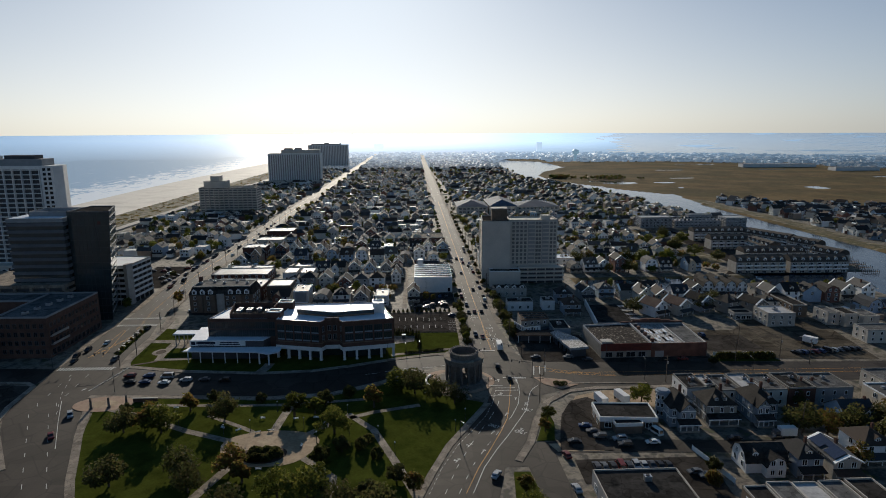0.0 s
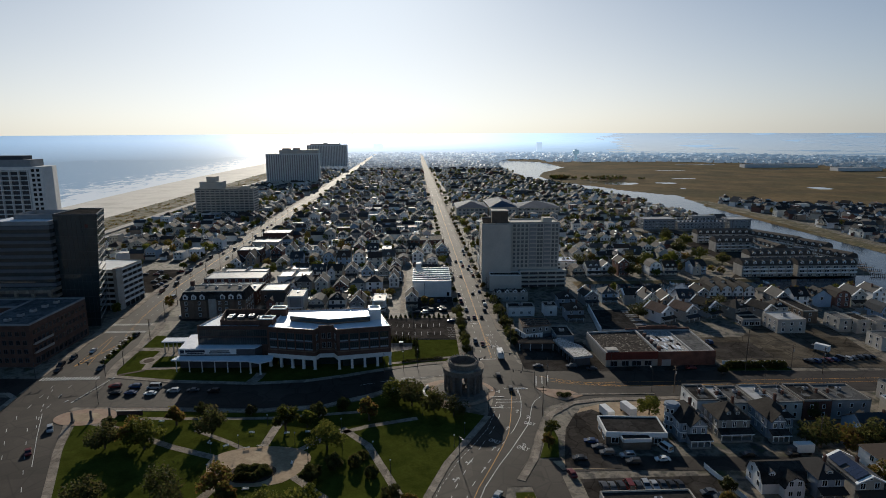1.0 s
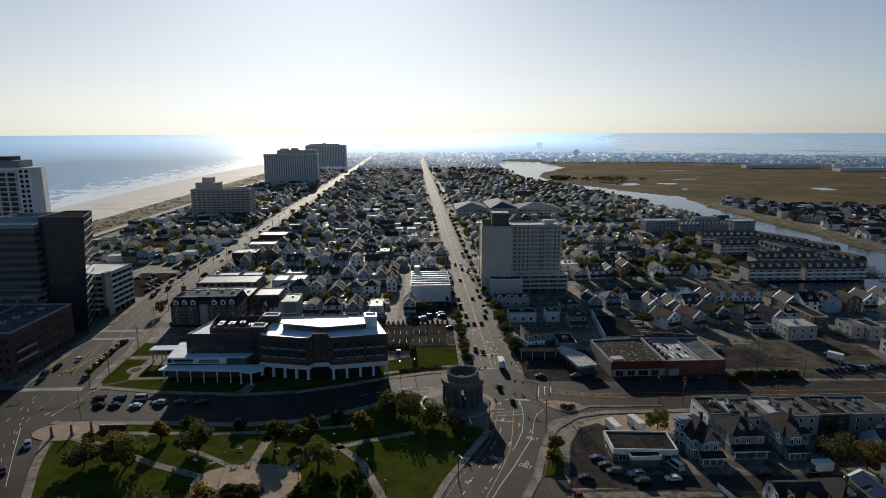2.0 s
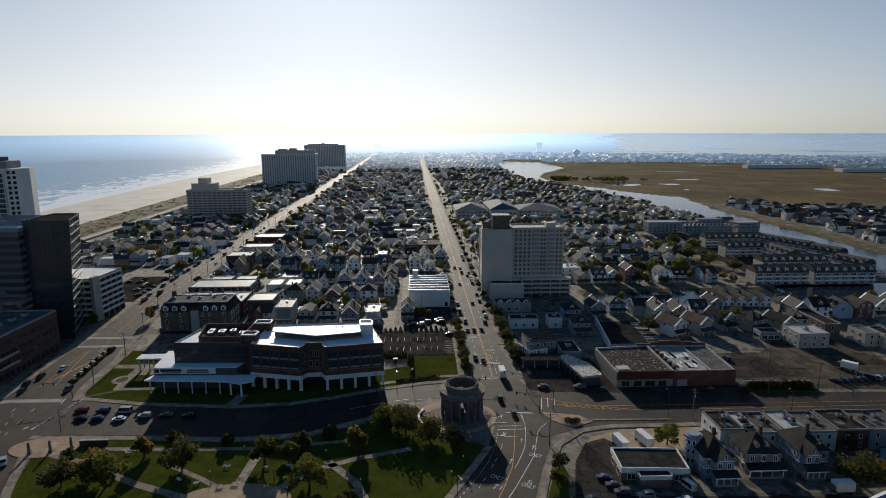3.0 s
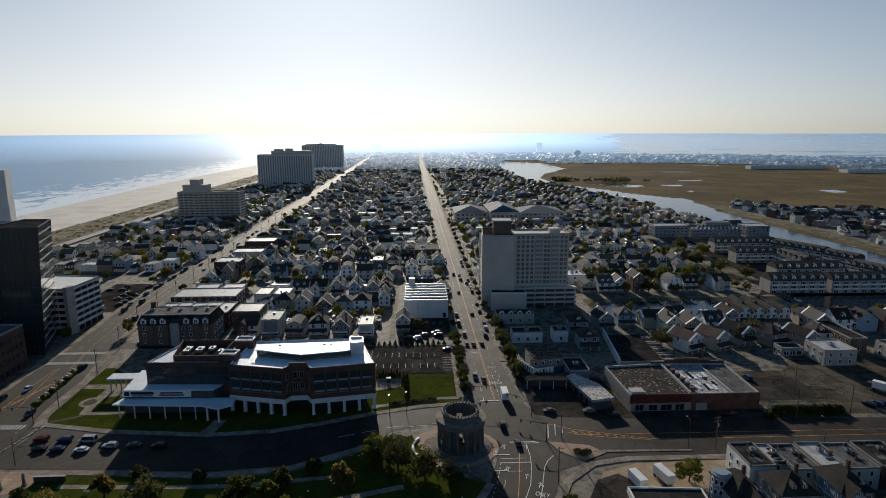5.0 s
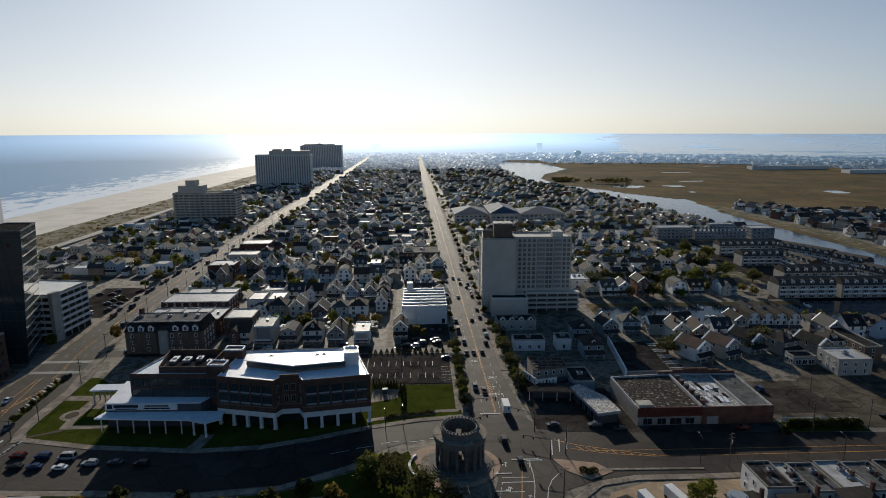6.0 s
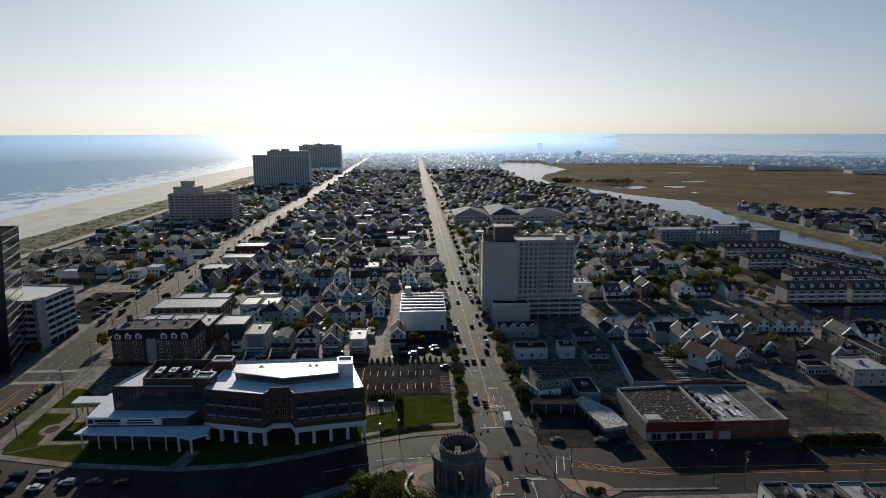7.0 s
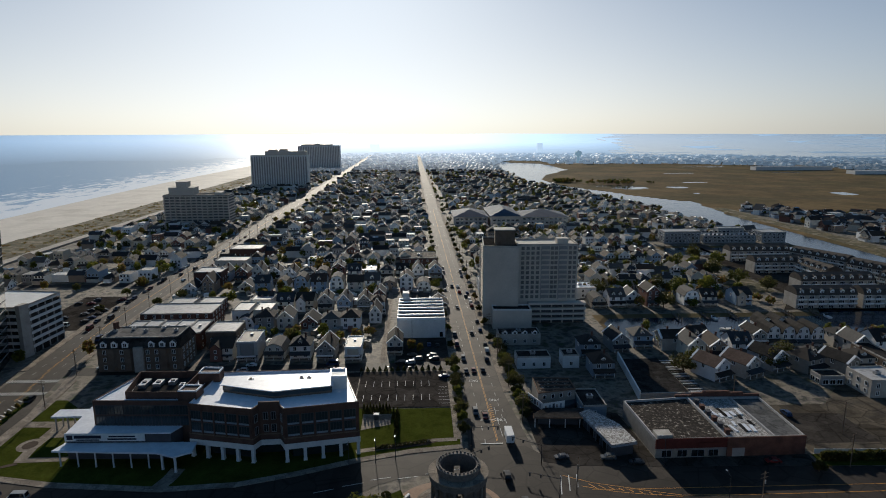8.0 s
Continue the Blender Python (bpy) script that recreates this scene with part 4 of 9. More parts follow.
def white_tower():
    t = thing("hotel_tower", 0, 0, 0, 0, "tall white hotel tower with a deep grid of dark balconies", "hotel tower")
    x0, x1, y0, y1, top = -330.0, -256.0, 417.0, 436.0, 78.0
    part("core", Mesh().box(x0, y0 + 1.6, 0, x1, y1, top - 2), M["darkgrey"], t, "dark recessed glazing")
    side = [(x1, y0 - 0.5), (-248.5, y0 + 1.5), (-246, y0 + 9), (-249, y1), (x1, y1)]
    part("end_wall", Mesh().prism(side, 0, top), M["white"], t, "white end wall")
    part("top_band", Mesh().box(x0, y0, top - 2.2, x1, y1, top), M["white"], t)
    slab = Mesh().box(x0, y0, 0, x1, y0 + 1.8, 0.6).data("balcony_band", M["white"])
    for k in range(21):
        put("balcony_band", slab, t, 0, 0, 12 + 3.2 * k - 1.0)
    fin = Mesh().box(-0.28, y0 - 0.15, 10, 0.28, y0 + 1.75, top - 2).data("fin", M["white"])
    for k in range(13):
        put("fin", fin, t, x1 - 1.2 - 6.0 * k, 0, 0)
    part("podium", Mesh().box(x0 - 6, y0 - 8, 0, -245, y1 + 6, 11), M["tan"], t)
    part("mechanical_floor", Mesh().box(x0 + 8, y0 + 3, top, -256, y1 - 2, top + 4.5), M["grey"], t, "grey mechanical floor on the roof")
    part("mechanical_box", Mesh().box(-282, y0 + 5, top + 4.5, -262, y1 - 4, top + 7), M["darkgrey"], t)
    w = window_mesh(1.6, 1.7, 0, "darkgrey")
    window_grid(t, w, side[0], side[1], 14, 3.2, 20, 2, 0.9)
    for k in range(4):
        rooftop_unit(-318 + 9.5 * k, 428, top + 4.5, 3.5, 3, 2.2)
    return t


def glass_office():
    t = thing("office_building", 0, 0, 0, 0, "black glass office tower with banded grey wing and parking base", "office building")
    g = [(-185, 318), (-163, 318), (-172, 343), (-185, 343)]
    foot = [(-185, 318), (-167.3, 318), (-176.3, 343), (-185, 343)]
    slant = Mesh()
    slant.solid([(x, y, 0) for x, y in foot] + [(x, y, 59) for x, y in g], [(3, 2, 1, 0), (4, 5, 6, 7), (0, 1, 5, 4), (1, 2, 6, 5), (2, 3, 7, 6), (3, 0, 4, 7)])
    part("glass_prism", slant, M["curtain_glass"], t, "black reflective curtain wall")
    part("cap", parapet(g, 59, 0.6, 0.5), M["darkgrey"], t)
    part("roof", Mesh().prism(offset(g, 0.5), 59, 59.1), M["tar"], t)
    mul = Mesh()
    for k in range(1, 15):
        mul.box(-185, 317.93, 4.0 * k, -167.3 + 4.3 * 4.0 * k / 59, 318.02, 4.0 * k + 0.12)
    for k in range(1, 8):
        mul.box(-185 + 2.2 * k - 0.05, 317.93, 0, -185 + 2.2 * k + 0.05, 318.02, 59)
    part("mullions", mul, M["darkgrey"], t, "thin dark mullions")
    mul = Mesh()
    for k in range(1, 15):
        e = 4.3 * (1 - 4.0 * k / 59)
        mul.prism([(-162.9 - e, 318.1), (-162.75 - e, 318.2), (-171.75 - e, 343), (-171.9 - e, 343)], 4.0 * k, 4.0 * k + 0.4)
    part("floor_edges", mul, M["grey"], t, "pale floor edges on the side wall")
    part("seam", Mesh().tube((-171.5, 317.95, 56), (-167.4, 317.95, 8), 0.1), M["steel"], t, "slanting metal seam")
    part("logo_patch", Mesh().box(-169.6, 317.9, 52.6, -168.0, 318.02, 54.2), M["red_paint"], t, "small red emblem")
    b = [(-214, 314), (-185, 314), (-185, 343), (-214, 343)]
    part("wing_core", Mesh().prism(offset(b, 0.5), 0, 55.5), M["curtain_glass"], t, "dark ribbon windows")
    for k in range(9):
        part("spandrel", Mesh().prism(b, 24.5 + 3.7 * k - 1.7, 24.5 + 3.7 * k), M["bandgrey"], t, "grey metal band between window ribbons")
    part("wing_parapet", Mesh().prism(b, 54.5, 56.5), M["grey"], t)
    part("wing_roof", Mesh().prism(offset(b, 1.0), 56.5, 56.6), M["membrane"], t, "pale roof")
    part("roof_screen", parapet([(-207, 322), (-187, 322), (-187, 340), (-207, 340)], 56.6, 2.6, 0.4), M["grey"], t)
    p = [(-262, 309), (-185.2, 309), (-185.2, 343), (-262, 343)]
    # solid core coloured dark in place of shaded parking floors
    part("parking_core", Mesh().prism(offset(p, 1.2), 0, 21.5), M["darkgrey"], t, "solid block painted dark for the shade between decks")
    for k in range(6):
        part("deck_band", Mesh().prism(p, 3.0 + 3.5 * k, 4.7 + 3.5 * k), M["concrete"], t, "pale concrete deck band")
    for k in range(10):
        put("pier", post_mesh(1.6, 22.2, "concrete"), t, -261 + 8.3 * k, 310, 0)
    return t


def brick_block():
    t = thing("brick_residence", 0, 0, 0, 0, "four-storey dark brick block round a courtyard", "apartment block")
    e = [(-190, 262), (-167, 261.5), (-166, 304), (-190, 304)]
    part("east_wing", Mesh().prism(e, 0, 18.8), M["dark_brick"], t)
    n = [(-250, 290), (-190.2, 290), (-190.2, 304), (-250, 304)]
    part("north_wing", Mesh().prism(n, 0, 18.6), M["dark_brick"], t)
    s = [(-250, 258), (-190.2, 258), (-190.2, 272), (-250, 272)]
    part("south_wing", Mesh().prism(s, 0, 12.5), M["dark_brick"], t)
    for nm, q, z in (("roof", e, 18.8), ("roof", n, 18.6), ("roof", s, 12.5)):
        part(nm, Mesh().prism(offset(q, 0.45), z, z + 0.12), M["ashroof"], t, "dark grey membrane roof")
        part("parapet", parapet(q, z, 0.8, 0.45), M["grey"], t, "grey metal coping")
    w = window_mesh(1.5, 1.9, 1, "darkgrey")
    window_grid(t, w, e[0], e[1], 2.2, 4.0, 4, 7)
    window_grid(t, w, e[1], e[2], 6.2, 4.0, 3, 14)
    window_grid(t, window_mesh(2.2, 2.6, 1, "darkgrey"), e[1], e[2], 1.0, 4.0, 1, 12)
    window_grid(t, w, s[0], s[1], 2.2, 4.0, 3, 18)
    bal = Mesh().box(-6, -1.3, 0, 6, 0, 0.25).box(-6, -1.3, 0.25, 6, -1.2, 1.1).data("balcony", M["metal"])
    for k in range(2):
        put("balcony", bal, t, -166.7, 268.5, 5.9 + 4 * k, 86.6)
    for k in range(5):
        rooftop_unit(-180 + 1.2 * k, 268 + 7 * k, 18.92, 2.2, 2.2, 1.3)
    return t


def garage():
    t = thing("parking_garage", 0, 0, 0, 0, "pale concrete parking garage with open decks", "parking garage")
    g = [(-196, 347), (-170.5, 346), (-168.5, 373), (-196, 377)]
    # solid fill, dark colour painting the shade in the slots between bands
    part("interior", Mesh().prism(offset(g, 0.45), 0, 21.3), M["tar"], t, "solid block painted dark for the shade between decks")
    for k in range(7):
        part("deck_band", Mesh().prism(g, 2.9 + 3.2 * k, 4.2 + 3.2 * k), M["white"], t, "pale painted concrete band")
    part("roof_deck", Mesh().prism(offset(g, 0.3), 23.0, 23.1), M["sandlot"], t, "sandy-coloured roof deck")
    part("roof_parapet", parapet(g, 23.0, 0.9, 0.3), M["stone"], t)
    for a, b, n in ((g[0], g[1], 5), (g[1], g[2], 5)):
        for k in range(n + 1):
            s = k / n * 0.96 + 0.02
            put("pier", post_mesh(0.4, 23.0, "stone"), t, a[0] + (b[0] - a[0]) * s - 0.25, a[1] + (b[1] - a[1]) * s + 0.3, 0)
    part("stair_tower", Mesh().prism([(-172.5, 345.6), (-170.6, 345.4), (-169.4, 350), (-172, 350.4)], 0, 24.6), M["stone"], t)
    return t


def balcony_hotel(name, x0, x1, y, depth, h, label, pent):
    t = thing(name, 0, 0, 0, 0, label, "hotel")
    part("core", Mesh().box(x0 + 0.3, y + 1.2, 0, x1 - 0.3, y + depth, h), M["blind"], t, "dark curtained glazing behind the balconies")
    floors = int(h / 3.1)
    ln = x1 - x0
    n = 36
    # the front swings in and out in three shallow bays
    edge = [(x0 + ln * i / n, y - 0.9 - 1.3 * math.cos(6 * math.pi * i / n)) for i in range(n + 1)]
    me = Mesh().prism(edge + [(x1, y + depth + 0.2), (x0, y + depth + 0.2)], 0, 1.35).data("balcony_band", M["tan"])
    for k in range(floors):
        put("balcony_band", me, t, 0, 0, 1.9 + 3.1 * k)
    pier = Mesh().box(-0.35, 0, 0, 0.35, 2.4, h).data("pier", M["tan"])
    for k in range(13):
        put("pier", pier, t, x0 + 0.5 + (ln - 1) * k / 12, y - 0.8, 0)
    part("roof", Mesh().prism(edge + [(x1, y + depth), (x0, y + depth)], h, h + 0.5), M["worn_roof"], t)
    part("parapet", parapet([(x0, y - 0.2), (x1, y - 0.2), (x1, y + depth), (x0, y + depth)], h + 0.5, 0.9, 0.4), M["tan"], t)
    for px0, px1, z0, z1, inset in pent:
        part("penthouse", Mesh().box(px0, y + 3 + inset, z0, px1, y + depth - 3 - inset, z1), M["tan"], t)
        part("penthouse_cap", Mesh().box(px0 - 0.3, y + 2.7 + inset, z1, px1 + 0.3, y + depth - 2.7 - inset, z1 + 0.5), M["stone"], t)
    return t


def slab_hotel(name, x0, x1, y, depth, h, label, boxes):
    t = thing(name, 0, 0, 0, 0, label, "hotel")
    part("wall", Mesh().box(x0, y, 0, x1, y + depth, h), M["white"], t)
    n = int((x1 - x0) / 4.2)
    fin = Mesh().box(-0.7, -1.0, 4, 0.7, 0.0, h - 2.4).data("fin", M["white"])
    # window strips in pale grey: the haze's low contrast painted into their colour
    gl = Mesh().box(-0.9, -0.2, 4, 0.9, 0.0, h - 2.4).data("window_strip", M["grey"])
    for k in range(n):
        x = x0 + (k + 0.5) * (x1 - x0) / n
        put("fin", fin, t, x - 2.1, y, 0)
        put("window_strip", gl, t, x, y, 0, 0, "window strip painted pale grey for haze")
    slab = Mesh().box(x0 + 0.2, y - 0.35, 0, x1 - 0.2, y, 0.7).data("floor_band", M["stone"])
    for k in range(int((h - 8) / 3.1)):
        put("floor_band", slab, t, 0, 0, 6 + 3.1 * k)
    part("cornice", Mesh().box(x0 - 0.6, y - 1.2, h - 2.4, x1 + 0.6, y + depth + 0.6, h), M["white"], t)
    part("podium", Mesh().box(x0 - 8, y - 16, 0, x1 + 6, y - 1.2, 7), M["tan"], t)
    for bx0, bx1, b0, b1 in boxes:
        part("penthouse", Mesh().box(bx0, y + 4, h + b0, bx1, y + depth - 3, h + b1), M["tan"], t)
    return t


academic_building()
memorial()
tall_block()
white_tower()
glass_office()
brick_block()
garage()
balcony_hotel("beach_hotel", -270, -200, 746, 22, 31, "curved beachfront hotel with banded balconies", [(-265, -238, 31.5, 39.5, 0), (-257, -246, 40, 45.5, 1.5), (-216, -208, 31.5, 34, 2)])
slab_hotel("slab_hotel", -288, -189, 1170, 24, 58, "pale slab hotel seen against the sun", [(-264, -191, 0, 7), (-258, -244, 7, 10), (-238, -226, 7, 11)])
slab_hotel("slab_hotel", -300, -193, 1660, 26, 63, "hazy pale slab hotel beyond", [(-292, -212, 0, 3.5), (-256, -246, 3.5, 6)])


# ---- houses ----
def roof_chevron(mb, w, y0, y1, h, rise, over=0.45, th=0.22, axis="y", cx=0.0):
    k = rise / (w / 2)
    a, zl = w / 2 + over, h - over * k
    mb.profile([(cx - a, zl), (cx, h + rise), (cx + a, zl), (cx + a, zl + th), (cx, h + rise + th), (cx - a, zl + th)], y0 - over, y1 + over, axis)
    return mb


def hip_solid(mb, x0, y0, x1, y1, z, rise, over=0.5):
    x0, y0, x1, y1 = x0 - over, y0 - over, x1 + over, y1 + over
    w, d = x1 - x0, y1 - y0
    if d >= w:
        r = [((x0 + x1) / 2, y0 + w / 2, z + rise), ((x0 + x1) / 2, y1 - w / 2, z + rise)]
        fs = [(0, 1, 4), (1, 2, 5, 4), (2, 3, 5), (3, 0, 4, 5)]
    else:
        r = [(x0 + d / 2, (y0 + y1) / 2, z + rise), (x1 - d / 2, (y0 + y1) / 2, z + rise)]
        fs = [(0, 1, 5, 4), (1, 2, 5), (2, 3, 4, 5), (3, 0, 4)]
    mb.solid([(x0, y0, z), (x1, y0, z), (x1, y1, z), (x0, y1, z)] + r, fs + [(3, 2, 1, 0)])
    return mb


def dormer(t, x, y, z, w, h, depth, wall="siding", rz=0):
    """A small gabled dormer whose window faces -y before turning."""
    mb = Mesh().profile([(-w / 2, 0), (w / 2, 0), (w / 2, h), (0, h + w * 0.4), (-w / 2, h)], 0, depth)
    d = part("dormer", mb, M[wall], t)
    d.matrix_basis = pose(x, y, z, 0, 0, rz)
    part("dormer_roof", roof_chevron(Mesh(), w, 0, depth, h, w * 0.4, 0.2, 0.12), M["shingle"], d)
    put("window", window_mesh(w * 0.5, h * 0.75, 1), d, 0, 0, 0.25)
    return d


def facade_windows(t, w, d, floors, base=0.9, dz=2.9, per=2, sides=1):
    me = window_mesh(1.35, 1.7, 1)
    for s in (-1, 1):
        for f in range(floors):
            for k in range(2):
                put("window", me, t, -w / 2 + w * (k + 0.5) / 2, s * d / 2, base + dz * f, 0 if s < 0 else 180)
        put("window", me, t, s * w / 2, 0, base + dz * (floors - 1), 90 if s > 0 else -90)


def porch(t, w, d, depth=2.2, h=2.7, deck=False):
    y = -d / 2
    floor_ob = part("porch_floor", Mesh().box(-w / 2 + 0.2, y - depth, 0, w / 2 - 0.2, y, 0.6), M["concrete"], t)
    mb = Mesh()
    mb.profile([(y - depth - 0.4, h), (y + 0.0, h + (0.25 if deck else 0.9)), (y + 0.0, h + (0.4 if deck else 1.05)), (y - depth - 0.4, h + 0.2)], -w / 2 - 0.1, w / 2 + 0.1, "x")
    part("porch_roof", mb, M["shingle"], t)
    me = post_mesh(0.22, h - 0.6, "white")
    for k in range(3):
        put("porch_post", me, floor_ob, -w / 2 + 0.5 + (w - 1.0) * k / 2, y - depth + 0.3, 0.6)
    if deck:
        part("railing", Mesh().box(-w / 2 + 0.2, y - depth - 0.1, h + 0.4, w / 2 - 0.2, y - depth, h + 1.2), M["trim"], floor_ob)


def door(t, d, x=0.0):
    put("door", door_mesh(), t, x, -d / 2, 0.6)


def door_mesh():
    if "door" not in COLUMNS:
        COLUMNS["door"] = Mesh().box(-0.5, -0.06, 0, 0.5, 0.05, 2.1).box(-0.62, -0.09, 0, -0.5, 0.05, 2.2).box(0.5, -0.09, 0, 0.62, 0.05, 2.2).data("door", M["trim"])
    return COLUMNS["door"]


def house_gable(t, w=8.5, d=12, floors=2, rise=3.4, chimney=True, attic=True, deck=False, wall="siding", roof="shingle"):
    h = 0.6 + 2.8 * floors
    part("wall", Mesh().profile([(-w / 2, 0), (w / 2, 0), (w / 2, h), (0, h + rise), (-w / 2, h)], -d / 2, d / 2), M[wall], t)
    part("roof", roof_chevron(Mesh(), w, -d / 2, d / 2, h, rise), M[roof], t)
    for s in (-1, 1):
        e = s * (d / 2 + 0.47)
        part("bargeboard", roof_chevron(Mesh(), w, e - 0.04, e + 0.04, h - 0.12, rise, 0.45, 0.36), M["trim"], t) if s < 0 or attic else None
    facade_windows(t, w, d, floors, 1.3, 2.8, 3, 2)
    if attic:
        put("window", window_mesh(0.9, 1.2, 0), t, 0, -d / 2, h + 0.6)
        put("window", window_mesh(0.9, 1.2, 0), t, 0, d / 2, h + 0.6, 180)
    porch(t, w, d, deck=deck)
    if chimney:
        part("chimney", Mesh().box(1.2, 1.0, h, 1.9, 1.7, h + rise + 0.9).box(1.1, 0.9, h + rise + 0.7, 2.0, 1.8, h + rise + 0.9), M["brick"], t)


def house_dormer(t, w=9, d=11, floors=2, rise=3.6, wall="siding"):
    """Ridge along the street, dormers to the front and back."""
    h = 0.6 + 2.8 * floors
    part("wall", Mesh().profile([(-d / 2, 0), (d / 2, 0), (d / 2, h), (0, h + rise), (-d / 2, h)], -w / 2, w / 2, "x"), M[wall], t)
    part("roof", roof_chevron(Mesh(), d, -w / 2, w / 2, h, rise, axis="x"), M["shingle"], t)
    facade_windows(t, w, d, floors, 1.3, 2.8, 3, 2)
    for x in (-w * 0.22, w * 0.22):
        dormer(t, x, -d / 2 + 0.9, h + 0.5, 1.7, 1.4, 3.0)
    dormer(t, 0, d / 2 - 0.9, h + 0.5, 2.2, 1.4, 3.0, rz=180)
    porch(t, w, d)
    part("chimney", Mesh().box(w / 2 - 1.6, -0.4, h, w / 2 - 0.9, 0.4, h + rise + 1.0), M["brick"], t)


def house_gambrel(t, w=9, d=12, floors=1, wall="siding", roof="shingle"):
    h = 0.6 + 2.9 * floors
    pr = [(-w / 2, h), (-w * 0.36, h + 2.6), (0, h + 3.9), (w * 0.36, h + 2.6), (w / 2, h)]
    part("wall", Mesh().profile([(-w / 2, 0), (w / 2, 0)] + pr[::-1], -d / 2, d / 2), M[wall], t)
    out = [(-w / 2 - 0.4, h - 0.2), (-w * 0.37, h + 2.75), (0, h + 4.15), (w * 0.37, h + 2.75), (w / 2 + 0.4, h - 0.2)]
    part("roof", Mesh().profile(pr + out[::-1], -d / 2 - 0.4, d / 2 + 0.4), M[roof], t)
    facade_windows(t, w, d, floors, 1.3, 2.8, 3, 2)
    for s, rz in ((-1, 0), (1, 180)):
        for x in (-1.6, 1.6):
            put("window", window_mesh(1.1, 1.5, 1), t, x, s * d / 2, h + 0.5, rz)
    porch(t, w, d)


def house_hip(t, w=9.5, d=11, floors=2, rise=3.2, wall="siding"):
    h = 0.6 + 2.8 * floors
    part("wall", Mesh().box(-w / 2, -d / 2, 0, w / 2, d / 2, h), M[wall], t)
    part("roof", hip_solid(Mesh(), -w / 2, -d / 2, w / 2, d / 2, h, rise), M["shingle"], t)
    facade_windows(t, w, d, floors, 1.3, 2.8, 3, 2)
    dormer(t, 0, -d / 2 + 1.0, h + 0.35, 2.0, 1.3, 2.6)
    porch(t, w, d)
    part("chimney", Mesh().box(1.5, 0.5, h, 2.2, 1.2, h + rise + 0.8), M["brick"], t)


def house_flat(t, w=8, d=15, floors=2, wall="siding", roof="flatroof"):
    h = 0.6 + 3.0 * floors
    part("wall", Mesh().box(-w / 2, -d / 2, 0, w / 2, d / 2, h), M[wall], t)
    part("roof", Mesh().box(-w / 2 + 0.25, -d / 2 + 0.25, h, w / 2 - 0.25, d / 2 - 0.25, h + 0.1), M[roof], t)
    part("parapet", parapet([(-w / 2, -d / 2), (w / 2, -d / 2), (w / 2, d / 2), (-w / 2, d / 2)], h, 0.5, 0.25), M["trim"], t)
    facade_windows(t, w, d, floors, 1.3, 3.0, 3, 3)
    part("bay", Mesh().prism([(-w * 0.35, -d / 2), (-w * 0.25, -d / 2 - 1), (w * 0.25, -d / 2 - 1), (w * 0.35, -d / 2)], 3.4, h - 0.4), M[wall], t)
    part("hatch", Mesh().box(-0.6, 1.5, h + 0.1, 0.6, 2.7, h + 0.9), M["metal"], t)
    porch(t, w, d, deck=True)


def house_cross(t, w=10, d=12, rise=3.2, wall="siding"):
    h = 6.2
    part("wall", Mesh().profile([(-d / 2, 0), (d / 2, 0), (d / 2, h), (0, h + rise), (-d / 2, h)], -w / 2, w / 2, "x"), M[wall], t)
    part("roof", roof_chevron(Mesh(), d, -w / 2, w / 2, h, rise, axis="x"), M["shingle"], t)
    part("cross_gable", Mesh().profile([(-w * 0.45, 0), (w * 0.05, 0), (w * 0.05, h), (-w * 0.2, h + 2.4), (-w * 0.45, h)], -d / 2 - 1.6, 0), M[wall], t)
    part("cross_roof", roof_chevron(Mesh(), w * 0.5, -d / 2 - 1.6, -0.4, h, 2.4, cx=-w * 0.2), M["shingle"], t)
    facade_windows(t, w, d, 2, 1.3, 2.8, 3, 2)
    put("window", window_mesh(1.0, 1.4, 1), t, -w * 0.2, -d / 2 - 1.6, 1.3)
    put("window", window_mesh(1.0, 1.4, 1), t, -w * 0.2, -d / 2 - 1.6, 4.1)
    put("porch_post", post_mesh(0.22, 2.7, "white"), t, w * 0.42, -d / 2 - 1.8, 0)
    part("porch_roof", Mesh().box(w * 0.05, -d / 2 - 2.0, 2.7, w / 2, -d / 2, 2.95), M["shingle"], t)


KINDS = [
    ("gable", lambda t: house_gable(t), "two-storey clapboard house with gabled shingle roof and porch"),
    ("gable_tall", lambda t: house_gable(t, 7.6, 13, 2, 4.2, deck=True), "narrow gabled house with a porch deck and steep roof"),
    ("gable_low", lambda t: house_gable(t, 9, 12, 1, 3.4, chimney=False), "one-storey gabled bungalow with deep porch"),
    ("gable_three", lambda t: house_gable(t, 8.2, 13, 3, 3.0), "three-storey gabled shore house with stacked windows"),
    ("dormer", lambda t: house_dormer(t), "house with street-side roof slope and two dormers"),
    ("gambrel", lambda t: house_gambrel(t), "barn-roofed house with paired attic windows"),
    ("gambrel_tall", lambda t: house_gambrel(t, 8.4, 12, 2), "tall barn-roofed house with shingled upper walls"),
    ("hip", lambda t: house_hip(t), "square hip-roofed house with a front dormer"),
    ("flat", lambda t: house_flat(t), "flat-roofed two-storey house with a bay window"),
    ("flat_three", lambda t: house_flat(t, 9, 16, 3), "flat-roofed three-storey apartment house with porch decks"),
    ("cross", lambda t: house_cross(t), "cross-gabled house with a projecting front wing"),
]
BASES = {}


